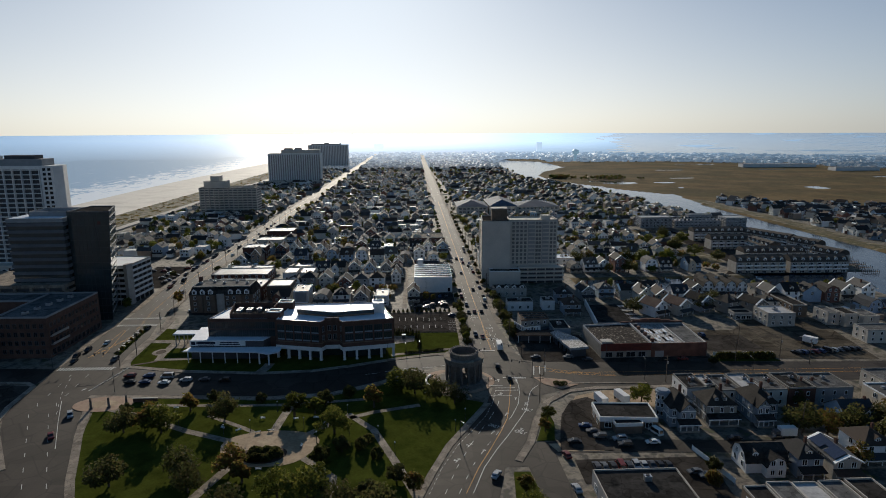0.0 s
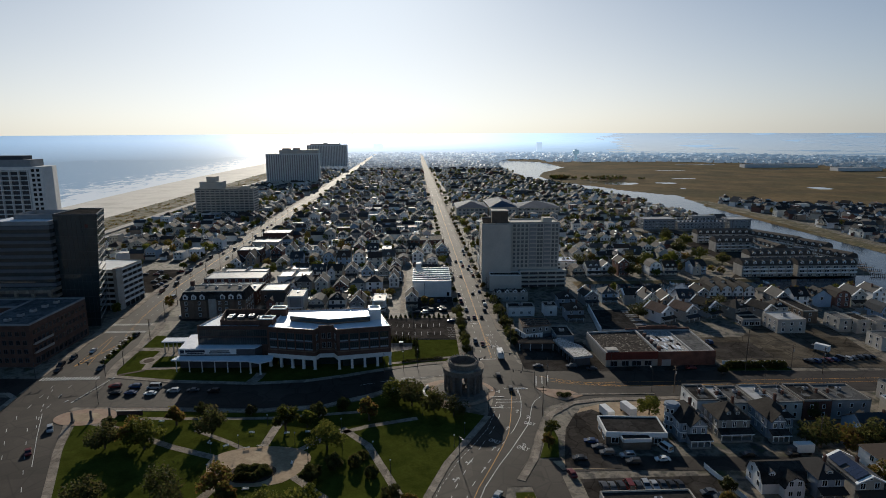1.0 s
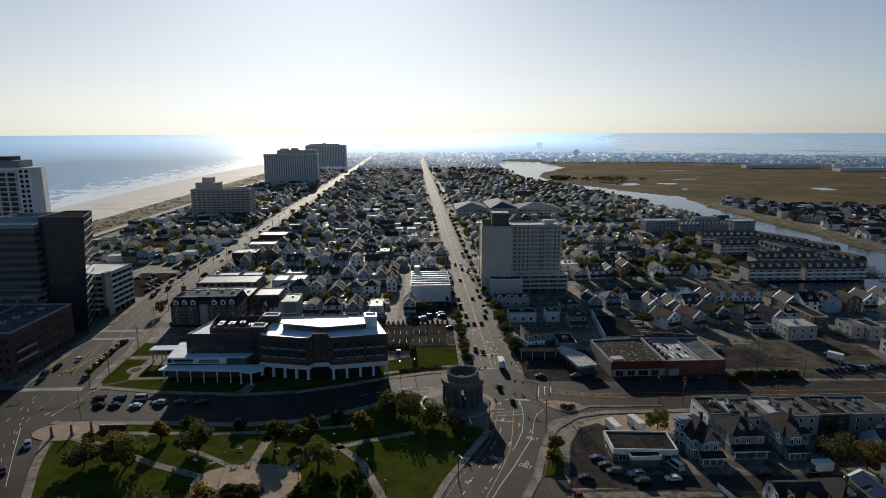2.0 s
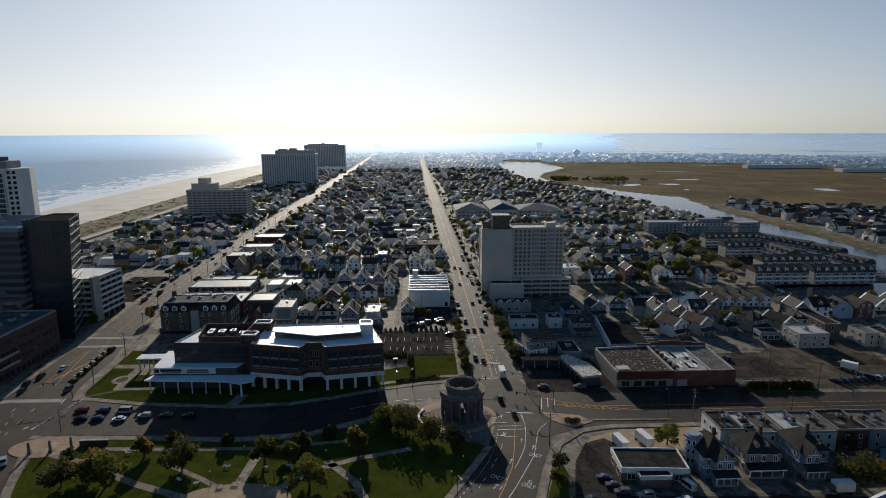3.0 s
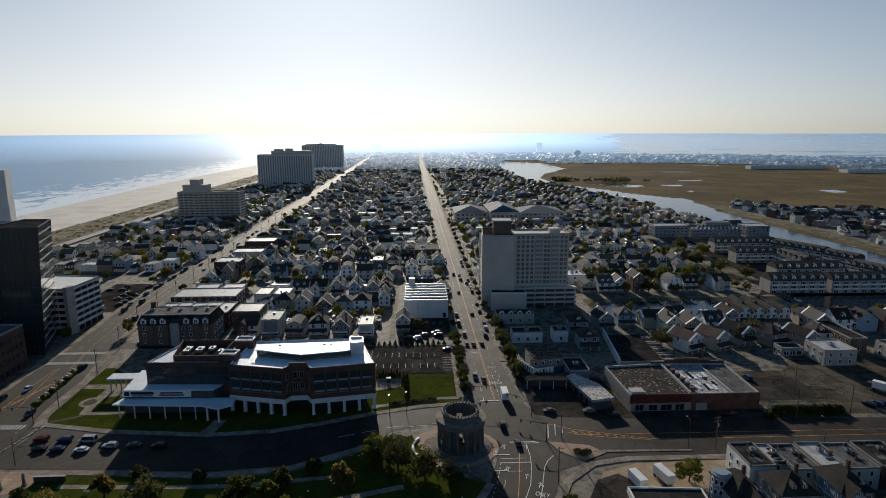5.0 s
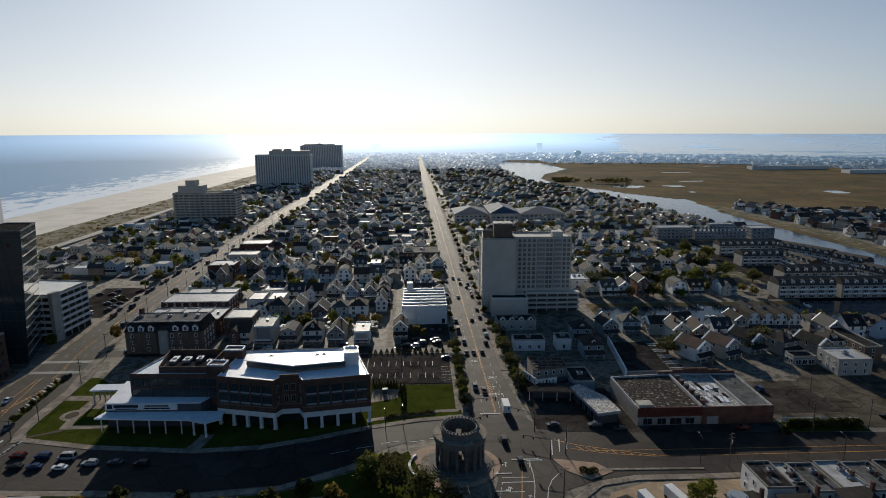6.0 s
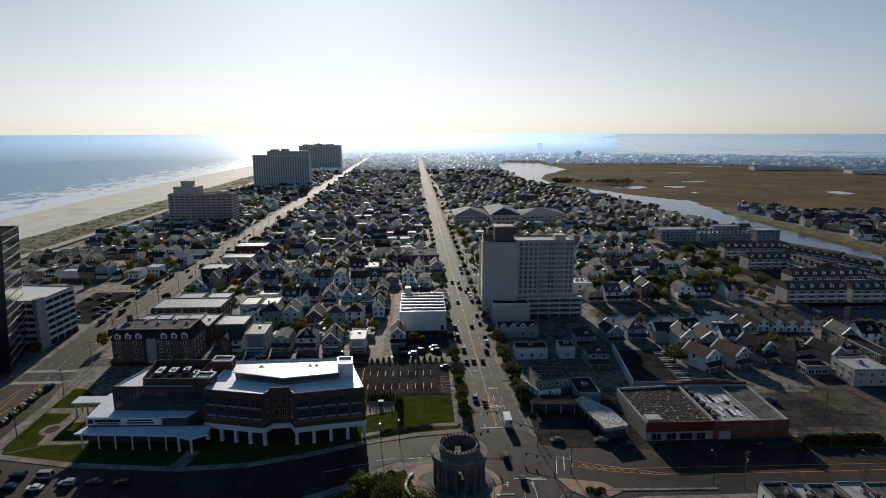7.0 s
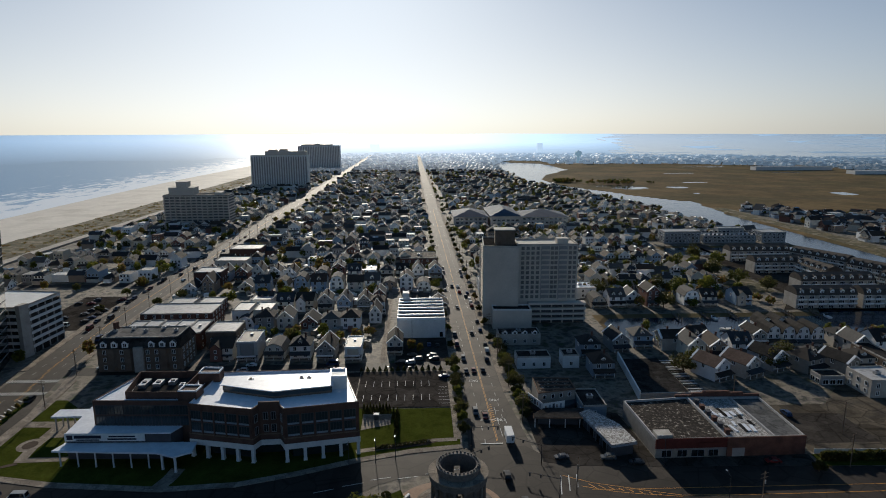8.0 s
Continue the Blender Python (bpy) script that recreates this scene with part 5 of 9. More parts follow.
def place_house(kind, x, y, rz, sx=1.0, sz=1.0, group="houses on the side streets"):
    name, make, label = KINDS[kind]
    m = pose(x, y, 0, 0, 0, rz) @ Matrix.Diagonal((sx, 1.0, sz, 1.0))
    if kind not in BASES:
        t = thing("house", x, y, 0, rz, label, "house", group)
        make(t)
        t.matrix_basis = m
        BASES[kind] = t
        BASES[kind, "m"] = True
        return t
    t = copy_thing(BASES[kind], Matrix.Identity(4))
    t.matrix_basis = m
    return t


# plots that hold something other than the rows of houses: x0, y0, x1, y1
TAKEN = [(-136, 322, -92, 424), (-6, 356, 25, 408), (44, 240, 135, 300), (44, 262, 122, 348), (44, 366, 102, 416), (78, 276, 112, 316), (122, 236, 240, 324),
         (-300, 412, -232, 442), (-280, 738, -192, 775), (-300, 1160, -195, 1200), (-300, 1650, -200, 1690), (44, 705, 176, 792), (216, 396, 345, 556), (222, 594, 360, 632), (158, 326, 206, 360),
         (-240, 340, -160, 460), (-330, 300, -170, 345), (-12, 330, -6, 450), (6, 326, 24, 360)]


def free(x, y, m=5.0):
    return not any(a - m < x < c + m and b - m < y < d + m for a, b, c, d in TAKEN)


rng = random.Random(7)
PLOTS, FAR_PLOTS, TREE_SPOTS = [], [], []


def lay_rows():
    for k in range(-1, 30):
        ys = 328 + 74 * k
        for row, (dy, rz) in enumerate(((15.5, 0), (58.5, 180))):
            y0 = ys + dy
            for a, b in ((-298, -172), (-146, 20), (46, min(along(NEAR_BANK, y0) - 14, 345))):
                if k < 0 and a != 46:
                    continue
                x = a + 5 + skew(y0) + rng.uniform(0, 2)
                while x < b - 4 + skew(y0):
                    wd = rng.uniform(9.6, 12.5)
                    px, py = x + wd / 2, y0 + rng.uniform(-2.0, 2.0)
                    x += wd
                    if k < 0 and py < 305:
                        continue
                    if canal(px, py, 9) or (px > 98 and 325 < py < 366) or px > along(NEAR_BANK, py) - 8:
                        continue
                    if rng.random() < 0.05:
                        TREE_SPOTS.append((px, py))
                        continue
                    (PLOTS if (py < 425 or (py < 520 and -150 < px < 24)) and free(px, py) else FAR_PLOTS if free(px, py) else []).append((px, py, rz, wd))
            for q in range(9):
                tx, ty = rng.uniform(-296, along(NEAR_BANK, y0) - 10), ys + 37 + rng.uniform(-7, 7)
                if free(tx, ty, 1) and not canal(tx, ty, 3) and abs(tx - ave(ty)) > 11 and abs(tx - left_ave(ty)) > 12 and ty > 330:
                    TREE_SPOTS.append((tx, ty))


lay_rows()
for ry, xa, xb in ((276, 240, 262), (336, 122, 275)):
    x = xa + 5
    while x < xb - 5:
        wd = rng.uniform(10, 13)
        if free(x + wd / 2, ry, 2) and x < along(NEAR_BANK, ry) - 12:
            PLOTS.append((x + wd / 2, ry + rng.uniform(-1.5, 1.5), rng.choice((0, 180)), wd))
        x += wd
WEIGHTS = [5, 4, 3, 2, 4, 2, 2, 4, 2, 1, 3]
for px, py, rz, wd in PLOTS:
    kind = rng.choices(range(len(KINDS)), WEIGHTS)[0]
    if px < -172 and py < 520:
        kind = rng.choice([3, 9, 8, 7, 3, 4])
    spin = rz + rng.uniform(-2, 2)
    if px > 150 and rng.random() < 0.35:
        spin += 90
    place_house(kind, px, py, spin, rng.uniform(0.92, 1.06), rng.uniform(0.9, 1.12))


for k, (x, y, rz) in enumerate(((-3.4, 349, 0), (-15.5, 395, 180), (-15.8, 415, 0), (-15.5, 432, 180))):
    place_house((0, 1, 7, 0)[k], x, y, rz, 0.82, 0.95, "houses beside the hall")
for k, (x, y, rz) in enumerate(((101, 347, 4), (113.5, 351, 0), (140.5, 350, 8))):
    place_house((0, 7, 4)[k], x, y, rz, 0.95, 0.95, "houses by the basin")


def far_house(walls, roofs, flats, glass, x, y, rz, w, d, h, kind, detail, trims=None):
    c, s = math.cos(radians(rz)), math.sin(radians(rz))
    z0 = lift(x, y)

    def tr(pts):
        return [(x + a * c - b * s, y + a * s + b * c, z0 + e) for a, b, e in pts]
    b0 = [(-w / 2, -d / 2, 0), (w / 2, -d / 2, 0), (w / 2, d / 2, 0), (-w / 2, d / 2, 0)]
    if kind == 0:      # gable to the street
        r = w * 0.38
        walls.solid(tr(b0 + [(-w / 2, -d / 2, h), (w / 2, -d / 2, h), (w / 2, d / 2, h), (-w / 2, d / 2, h), (0, -d / 2, h + r), (0, d / 2, h + r)]),
                    [(0, 1, 5, 8, 4), (2, 3, 7, 9, 6), (1, 2, 6, 5), (3, 0, 4, 7)])
        o = 0.75
        roofs.solid(tr([(-w / 2 - o, -d / 2 - o, h - 0.3), (0, -d / 2 - o, h + r + 0.1), (w / 2 + o, -d / 2 - o, h - 0.3), (-w / 2 - o, d / 2 + o, h - 0.3), (0, d / 2 + o, h + r + 0.1), (w / 2 + o, d / 2 + o, h - 0.3)]),
                    [(0, 1, 4, 3), (1, 2, 5, 4)])
        if trims is not None:
            for e in (-d / 2 - o - 0.02, d / 2 + o + 0.02):
                for a in (-1, 1):
                    trims.face(tr([(a * (w / 2 + o), e, h - 0.6), (0, e, h + r - 0.2), (0, e, h + r + 0.15), (a * (w / 2 + o), e, h - 0.25)]))
    elif kind == 1:    # hip
        walls.solid(tr(b0 + [(p[0], p[1], h) for p in b0]), [(0, 1, 5, 4), (1, 2, 6, 5), (2, 3, 7, 6), (3, 0, 4, 7)])
        o = 0.8
        r = min(w, d) * 0.36
        e = max(0.0, (d - w) / 2)
        roofs.solid(tr([(-w / 2 - o, -d / 2 - o, h), (w / 2 + o, -d / 2 - o, h), (w / 2 + o, d / 2 + o, h), (-w / 2 - o, d / 2 + o, h), (0, -e, h + r), (0, e + 0.01, h + r)]),
                    [(0, 1, 4), (1, 2, 5, 4), (2, 3, 5), (3, 0, 4, 5)])
    else:              # flat
        walls.solid(tr(b0 + [(p[0], p[1], h) for p in b0]), [(0, 1, 5, 4), (1, 2, 6, 5), (2, 3, 7, 6), (3, 0, 4, 7)])
        flats.solid(tr([(p[0] * 0.97, p[1] * 0.97, h - 0.2) for p in b0]), [(0, 1, 2, 3)])
    if detail and rng.random() < 0.65:
        e0, e1, sb = w * rng.uniform(-0.45, -0.1), w * rng.uniform(0.15, 0.45), 1 if rng.random() < 0.5 else -1
        far = sb * (d / 2 + rng.uniform(2.0, 4.0))
        walls.solid(tr([(e0, sb * d / 2, 0), (e1, sb * d / 2, 0), (e1, far, 0), (e0, far, 0), (e0, sb * d / 2, 3.4), (e1, sb * d / 2, 3.4), (e1, far, 2.7), (e0, far, 2.7)]), [(0, 1, 5, 4), (1, 2, 6, 5), (2, 3, 7, 6), (3, 0, 4, 7)])
        roofs.solid(tr([(e0 - 0.3, sb * d / 2, 3.5), (e1 + 0.3, sb * d / 2, 3.5), (e1 + 0.3, far + sb * 0.3, 2.75), (e0 - 0.3, far + sb * 0.3, 2.75)]), [(0, 1, 2, 3)])
    if detail and kind < 2:
        sd = -1 if rng.random() < 0.5 else 1
        p = [(-w * 0.46, sd * d / 2, 2.6), (w * 0.46, sd * d / 2, 2.6), (w * 0.46, sd * (d / 2 + 2.0), 2.35), (-w * 0.46, sd * (d / 2 + 2.0), 2.35)]
        walls.solid(tr(p + [(a, b, 0.0) for a, b, e in p]), [(2, 3, 7, 6), (0, 3, 7, 4), (1, 2, 6, 5)])
        roofs.solid(tr([(a * 1.08, b + (0.4 * sd if i > 1 else 0.0), e + (0.75 if i < 2 else 0.1)) for i, (a, b, e) in enumerate(p)]), [(0, 1, 2, 3)])
        if rng.random() < 0.4:
            u = w * rng.uniform(-0.15, 0.15)
            walls.solid(tr([(u - 0.9, -d * 0.3, h), (u + 0.9, -d * 0.3, h), (u + 0.9, -d * 0.3, h + w * 0.34), (u, -d * 0.3, h + w * 0.34 + 0.7), (u - 0.9, -d * 0.3, h + w * 0.34), (u - 0.9, d * 0.1, h), (u + 0.9, d * 0.1, h), (u + 0.9, d * 0.1, h + w * 0.34), (u, d * 0.1, h + w * 0.34 + 0.7), (u - 0.9, d * 0.1, h + w * 0.34)]),
                        [(0, 1, 2, 3, 4), (1, 6, 7, 2), (2, 7, 8, 3), (3, 8, 9, 4), (4, 9, 5, 0)])
        if rng.random() < 0.5:
            walls.solid(tr([(w * 0.2, d * 0.1, h), (w * 0.2 + 0.7, d * 0.1, h), (w * 0.2 + 0.7, d * 0.1 + 0.7, h), (w * 0.2, d * 0.1 + 0.7, h), (w * 0.2, d * 0.1, h + w * 0.42), (w * 0.2 + 0.7, d * 0.1, h + w * 0.42), (w * 0.2 + 0.7, d * 0.1 + 0.7, h + w * 0.42), (w * 0.2, d * 0.1 + 0.7, h + w * 0.42)]),
                        [(0, 1, 5, 4), (1, 2, 6, 5), (2, 3, 7, 6), (3, 0, 4, 7), (4, 5, 6, 7)])
    if detail:
        for f in range(2 if h > 4.5 else 1):
            for u in (-0.3, 0.0, 0.3) if trims is not None and f else (-0.25, 0.25):
                for sd in (-1, 1):
                    q = [(w * u - 0.55, sd * (d / 2 + 0.06), 1.1 + 2.8 * f), (w * u + 0.55, sd * (d / 2 + 0.06), 1.1 + 2.8 * f), (w * u + 0.55, sd * (d / 2 + 0.06), 2.6 + 2.8 * f), (w * u - 0.55, sd * (d / 2 + 0.06), 2.6 + 2.8 * f)]
                    glass.face(tr(q))
                    if trims is not None:
                        trims.face(tr([(a + (0.16 if i in (1, 2) else -0.16), b - 0.03 * sd, e + (0.16 if i > 1 else -0.16)) for i, (a, b, e) in enumerate(q)]))


def far_town():
    walls, roofs, flats, glass = Mesh(), Mesh(), Mesh(), Mesh()
    far_walls, far_roofs, trims = Mesh(), Mesh(), Mesh()
    for px, py, rz, wd in FAR_PLOTS:
        if abs(px - ave(py)) < 13 or abs(px - left_ave(py)) < 14:
            continue
        k = rng.choices((0, 1, 2), (5, 3, 1.4))[0]
        spin = rz + rng.uniform(-3, 3) + (90 if rng.random() < 0.25 else 0)
        # houses past here take the copies that glow with painted haze
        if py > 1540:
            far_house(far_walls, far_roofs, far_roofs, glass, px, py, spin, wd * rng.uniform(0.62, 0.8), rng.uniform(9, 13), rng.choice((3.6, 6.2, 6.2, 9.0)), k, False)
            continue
        far_house(walls, roofs, flats, glass, px, py, spin, wd * rng.uniform(0.6, 0.78), rng.uniform(9, 13), rng.choice((3.2, 5.2, 5.6, 5.8, 7.6)), k, py < 1250, trims if py < 900 else None)
    # far bank of the river
    for _ in range(900):
        x, y = rng.uniform(415, 800), rng.uniform(480, 830)
        if x > along(FAR_BANK, y) + 32 and y < 815 - 0.57 * (x - 437):
            far_house(walls, roofs, flats, glass, x, y, rng.choice((0, 90, 45, 30)), rng.uniform(7, 10), rng.uniform(9, 13), rng.choice((3.6, 6.2, 6.4, 8.5)), rng.choice((0, 0, 1, 2)), True)
    # mainland beyond the marsh and the island's far end
    for _ in range(3600):
        a, r = radians(rng.uniform(-4.5, 46)), rng.uniform(1750, 2600)
        x, y = r * math.sin(a), r * math.cos(a)
        if zone(x, y) in ("town", "distance") and (y > 2060 or x > 420) and abs(x - ave(y)) > 12 and abs(x - left_ave(y)) > 13:
            far_house(far_walls, far_roofs, far_roofs, glass, x, y, rng.uniform(0, 90), rng.uniform(8, 13), rng.uniform(9, 16), rng.choice((4, 6.2, 7.0)), rng.choice((0, 0, 1, 2)), False)
    t = thing("far_houses", 0, 0, 0, 0, "dense far streets of small pitched-roof houses", "houses", "", "stuff")
    part("walls", walls, M["siding_far"], t)
    part("roofs", roofs, M["shingle_far"], t)
    part("flat_roofs", flats, M["flatroof_far"], t)
    part("windows", glass, M["glass"], t)
    part("window_trims", trims, M["trim"], t)
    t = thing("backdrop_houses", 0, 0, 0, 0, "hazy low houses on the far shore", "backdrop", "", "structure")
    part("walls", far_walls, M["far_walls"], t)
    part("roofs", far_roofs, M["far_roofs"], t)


far_town()


# ---- special town buildings ----
def box_building(name, poly, h, wall, roof, label, win=None, category="building", band=None, rim="stone"):
    t = thing(name, 0, 0, 0, 0, label, category)
    part("wall", Mesh().prism(poly, 0, h), M[wall], t)
    part("roof", Mesh().prism(offset(poly, 0.3), h, h + 0.12), M[roof], t)
    part("parapet", parapet(poly, h, 0.6, 0.3), M[rim], t)
    if win:
        w, hh, bars, z0, dz, rows, spacing = win
        for i in range(len(poly)):
            a, b = poly[i], poly[(i + 1) % len(poly)]
            ln = math.hypot(b[0] - a[0], b[1] - a[1])
            if ln > spacing:
                window_grid(t, window_mesh(w, hh, bars), a, b, z0, dz, rows, int(ln / spacing), 0.6)
    if band:
        part("fascia", parapet(offset(poly, -0.14), band[0], band[1] - band[0], 0.13), M[band[2]], t)
    return t


def rect(x0, y0, x1, y1):
    return [(x0, y0), (x1, y0), (x1, y1), (x0, y1)]


def mansard_apartments():
    t = thing("apartment_house", 0, 0, 0, 0, "brown brick apartment house with dark mansard roof and dormers", "apartment house")
    p = rect(-129, 327.5, -94, 345)
    part("wall", Mesh().prism(p, 0, 10.6), M["brown_brick"], t)
    i = offset(p, 1.5)
    mb = Mesh()
    mb.solid([(x, y, 10.6) for x, y in offset(p, -0.4)] + [(x, y, 14.6) for x, y in i], [(0, 1, 5, 4), (1, 2, 6, 5), (2, 3, 7, 6), (3, 0, 4, 7)])
    part("mansard_roof", mb, M["tar"], t, "steep dark mansard")
    part("roof", Mesh().prism(i, 14.4, 14.7), M["ashroof"], t, "grey flat roof")
    part("parapet", parapet(i, 14.6, 0.5, 0.3), M["stone"], t)
    for k in range(5):
        rooftop_unit(-125 + 6.5 * k, 337 + (k % 2) * 3, 14.7, 1.6, 1.4, 1.1)
    window_grid(t, window_mesh(1.2, 1.7, 1), p[0], p[1], 1.3, 3.3, 3, 9)
    window_grid(t, window_mesh(1.2, 1.7, 1), p[1], p[2], 1.3, 3.3, 3, 4)
    window_grid(t, window_mesh(1.2, 1.7, 1), p[3], p[0], 1.3, 3.3, 3, 4)
    part("stair_bay", Mesh().box(-113.5, 326.4, 0, -109.5, 327.6, 11.2), M["stone"], t, "pale stair bay")
    for x in (-126, -121.5, -117, -106, -101.5, -97):
        dormer(t, x, 327.2, 11.0, 2.6, 2.0, 2.6, "trim")
    part("chimney", Mesh().box(-127.5, 340, 14, -125.8, 342, 18), M["brick"], t)
    for x in (-123, -116, -101):
        part("bay", Mesh().prism([(x - 1.8, 327.5), (x - 1.2, 326.5), (x + 1.2, 326.5), (x + 1.8, 327.5)], 1, 10.4), M["brown_brick"], t)
    return t


mansard_apartments()
for k in range(5):
    t = box_building("row_shop", rect(-133 + 7.7 * k, 352, -125.4 + 7.7 * k, 372), 8.2 + 0.25 * (k % 2), "brick", "silver", "brick row building with silver coated flat roof", (1.0, 1.5, 0, 1.2, 3.4, 2, 4.4))
    part("skylight", Mesh().box(-129.5 + 7.7 * k, 362, 8.4, -128.3 + 7.7 * k, 363.4, 9.2), M["metal"], t)
box_building("brick_flats", rect(-134, 379, -98, 398), 9.4, "brick", "silver", "dark brick flats with white flat roof", (1.1, 1.6, 1, 1.3, 3.1, 3, 4.4))
for x0, x1, y0, y1, h, wl in ((-132, -118, 404, 420, 6.5, "tan"), (-116, -103, 403, 421, 6.2, "brick"), (-90, -81, 386, 402, 8.5, "white"), (-79, -70, 386, 402, 8.4, "tan"), (-92, -78, 352, 368, 8.6, "brown_brick"), (-86, -74, 407, 419, 8.2, "white"),
                           (-140, -122, 470, 486, 9.5, "brick"), (-141, -118, 515, 530, 7.5, "tan"), (-140, -116, 548, 566, 9.8, "brick")):
    box_building("flat_block", rect(x0, y0, x1, y1), h, wl, "silver", "low %s block with pale flat roof" % {"white": "white painted", "tan": "tan stucco", "brick": "red brick", "brown_brick": "brown brick"}[wl], (1.0, 1.5, 0, 1.3, 3.0, 2, 4.4))


def ribbed_hall():
    t = thing("white_hall", 0, 0, 0, 0, "long white block hall with ribbed silver roof", "hall")
    part("wall", Mesh().box(-3, 364.5, 0, 20.8, 402, 9.3), M["white"], t)
    part("roof", Mesh().box(-2.6, 364.9, 9.3, 20.4, 401.6, 9.4), M["worn_roof"], t)
    rib = Mesh().box(-3.1, -0.6, 9.3, 20.9, 0.6, 10.1).data("rib", M["membrane"])
    for k in range(7):
        put("rib", rib, t, 0, 366 + 5.8 * k, 0)
    part("parapet", parapet(rect(-3, 364.5, 20.8, 402), 9.3, 0.5, 0.3), M["membrane"], t)
    part("roof_box", Mesh().box(-1, 399, 9.4, 2.5, 404, 13.5), M["white"], t)
    put("window", window_mesh(1.6, 2.6, 0), t, 18.8, 364.5, 0.4)
    part("downpipe", Mesh().box(4.2, 364.35, 0, 4.35, 364.5, 9.3), M["steel"], t)
    return t


ribbed_hall()


def dealership():
    t = thing("car_showroom", 0, 0, 0, 0, "low brick showroom with weathered flat roof and red fascia", "showroom")
    p = [(81.5, 249.5), (129.5, 250), (130.5, 278), (104, 279), (80.5, 277)]
    part("wall", Mesh().prism(p, 0, 5.6), M["ash_siding"], t)
    part("fascia", Mesh().prism([(81.3, 249.2), (104.2, 249.43), (104.2, 249.83), (81.3, 249.6)], 3.3, 6.5), M["red_paint"], t, "faded red fascia")
    part("brick_front", Mesh().prism([(104.3, 249.35), (129.8, 249.6), (129.8, 250.2), (104.3, 249.9)], 0, 6.5), M["brick"], t, "dark red brick front")
    part("roof", Mesh().prism(offset(p, 0.4), 5.6, 5.75), M["worn_roof"], t, "blackened patched roof")
    part("roof_field", Mesh().prism([(105, 250.8), (119.3, 250.9), (119.3, 278), (105, 278.2)], 5.75, 5.8), M["peeling_roof"], t, "peeling white roof coating")
    part("roof_field", Mesh().prism([(120.2, 250.9), (129, 251), (129.8, 277.4), (120.2, 277.8)], 5.75, 5.8), M["ashroof"], t, "grey coated roof")
    part("red_sign", Mesh().box(82, 248.95, 5.6, 104, 249.2, 6.9), M["red_paint"], t, "plain red sign board")
    part("parapet", parapet(p, 5.6, 0.9, 0.4), M["silver"], t)
    part("divider", Mesh().box(104, 250.4, 5.7, 104.6, 278.6, 6.7), M["silver"], t, "raised parapet across the roof")
    part("divider", Mesh().box(119.5, 250.4, 5.7, 120, 278.4, 6.5), M["silver"], t)
    part("stepped_gable", Mesh().box(100, 278.8, 0, 131, 279.6, 7.2).box(106, 278.8, 7.2, 125, 279.6, 7.9).box(110, 278.8, 7.9, 120, 279.6, 8.5), M["brick"], t, "stepped brick rear gable")
    part("sign_panel", Mesh().box(95, 248.9, 4.3, 102, 249.2, 5.3), M["red_paint"], t)
    part("corner_tower", Mesh().box(82, 250.2, 5.7, 87, 254, 7.4), M["stone"], t)
    for x, w in ((85, 3), (90, 3), (95, 4), (100, 3)):
        put("window", window_mesh(w, 2.2, 1, "grey"), t, x, 249.5, 0.4)
    part("garage_door", Mesh().box(106, 249.3, 0, 110, 249.46, 3.0), M["grey"], t)
    for k in range(6):
        part("chimney_stub", Mesh().box(105.2, 252.5 + 4.3 * k, 5.75, 106.6, 253.9 + 4.3 * k, 7.3).box(105.05, 252.35 + 4.3 * k, 7.3, 106.75, 254.05 + 4.3 * k, 7.5), M["darkgrey" if k % 2 else "brick"], t)
    for k in range(14):
        part("roof_debris", Mesh().obox(108.3 + 1.55 * (k % 7) + rng.uniform(-0.4, 0.4), 257 + 10 * (k // 7) + rng.uniform(-3, 3), 5.8, rng.uniform(0.8, 1.4), rng.uniform(2.5, 6), 6.05, rng.uniform(-12, 12)), M["membrane" if k % 3 else "tar"], t, "loose strip of torn roofing")
    return t


dealership()


def filling_station():
    t = thing("repair_shop", 0, 0, 0, 0, "low angled repair shop with pale flat roof", "repair shop")
    p = [(68.2, 250.8), (75.4, 252.4), (73.6, 263.4), (67.2, 273.6), (64.3, 271.8)]
    part("wall", Mesh().prism(p, 0, 4.2), M["darkgrey"], t)
    part("fascia", parapet(offset(p, -0.85), 3.7, 0.6, 0.06), M["slate_siding"], t, "pale blue fascia under the roof edge")
    part("roof", Mesh().prism(offset(p, -0.8), 4.2, 4.7), M["peeling_roof"], t, "pale peeling roof slab")
    for s in range(4):
        put("garage_door", window_mesh(2.6, 2.8, 0, "metal"), t, 64.9 + 0.75 * s, 269 - 4.6 * s, 0.1, -80)
    return t


filling_station()
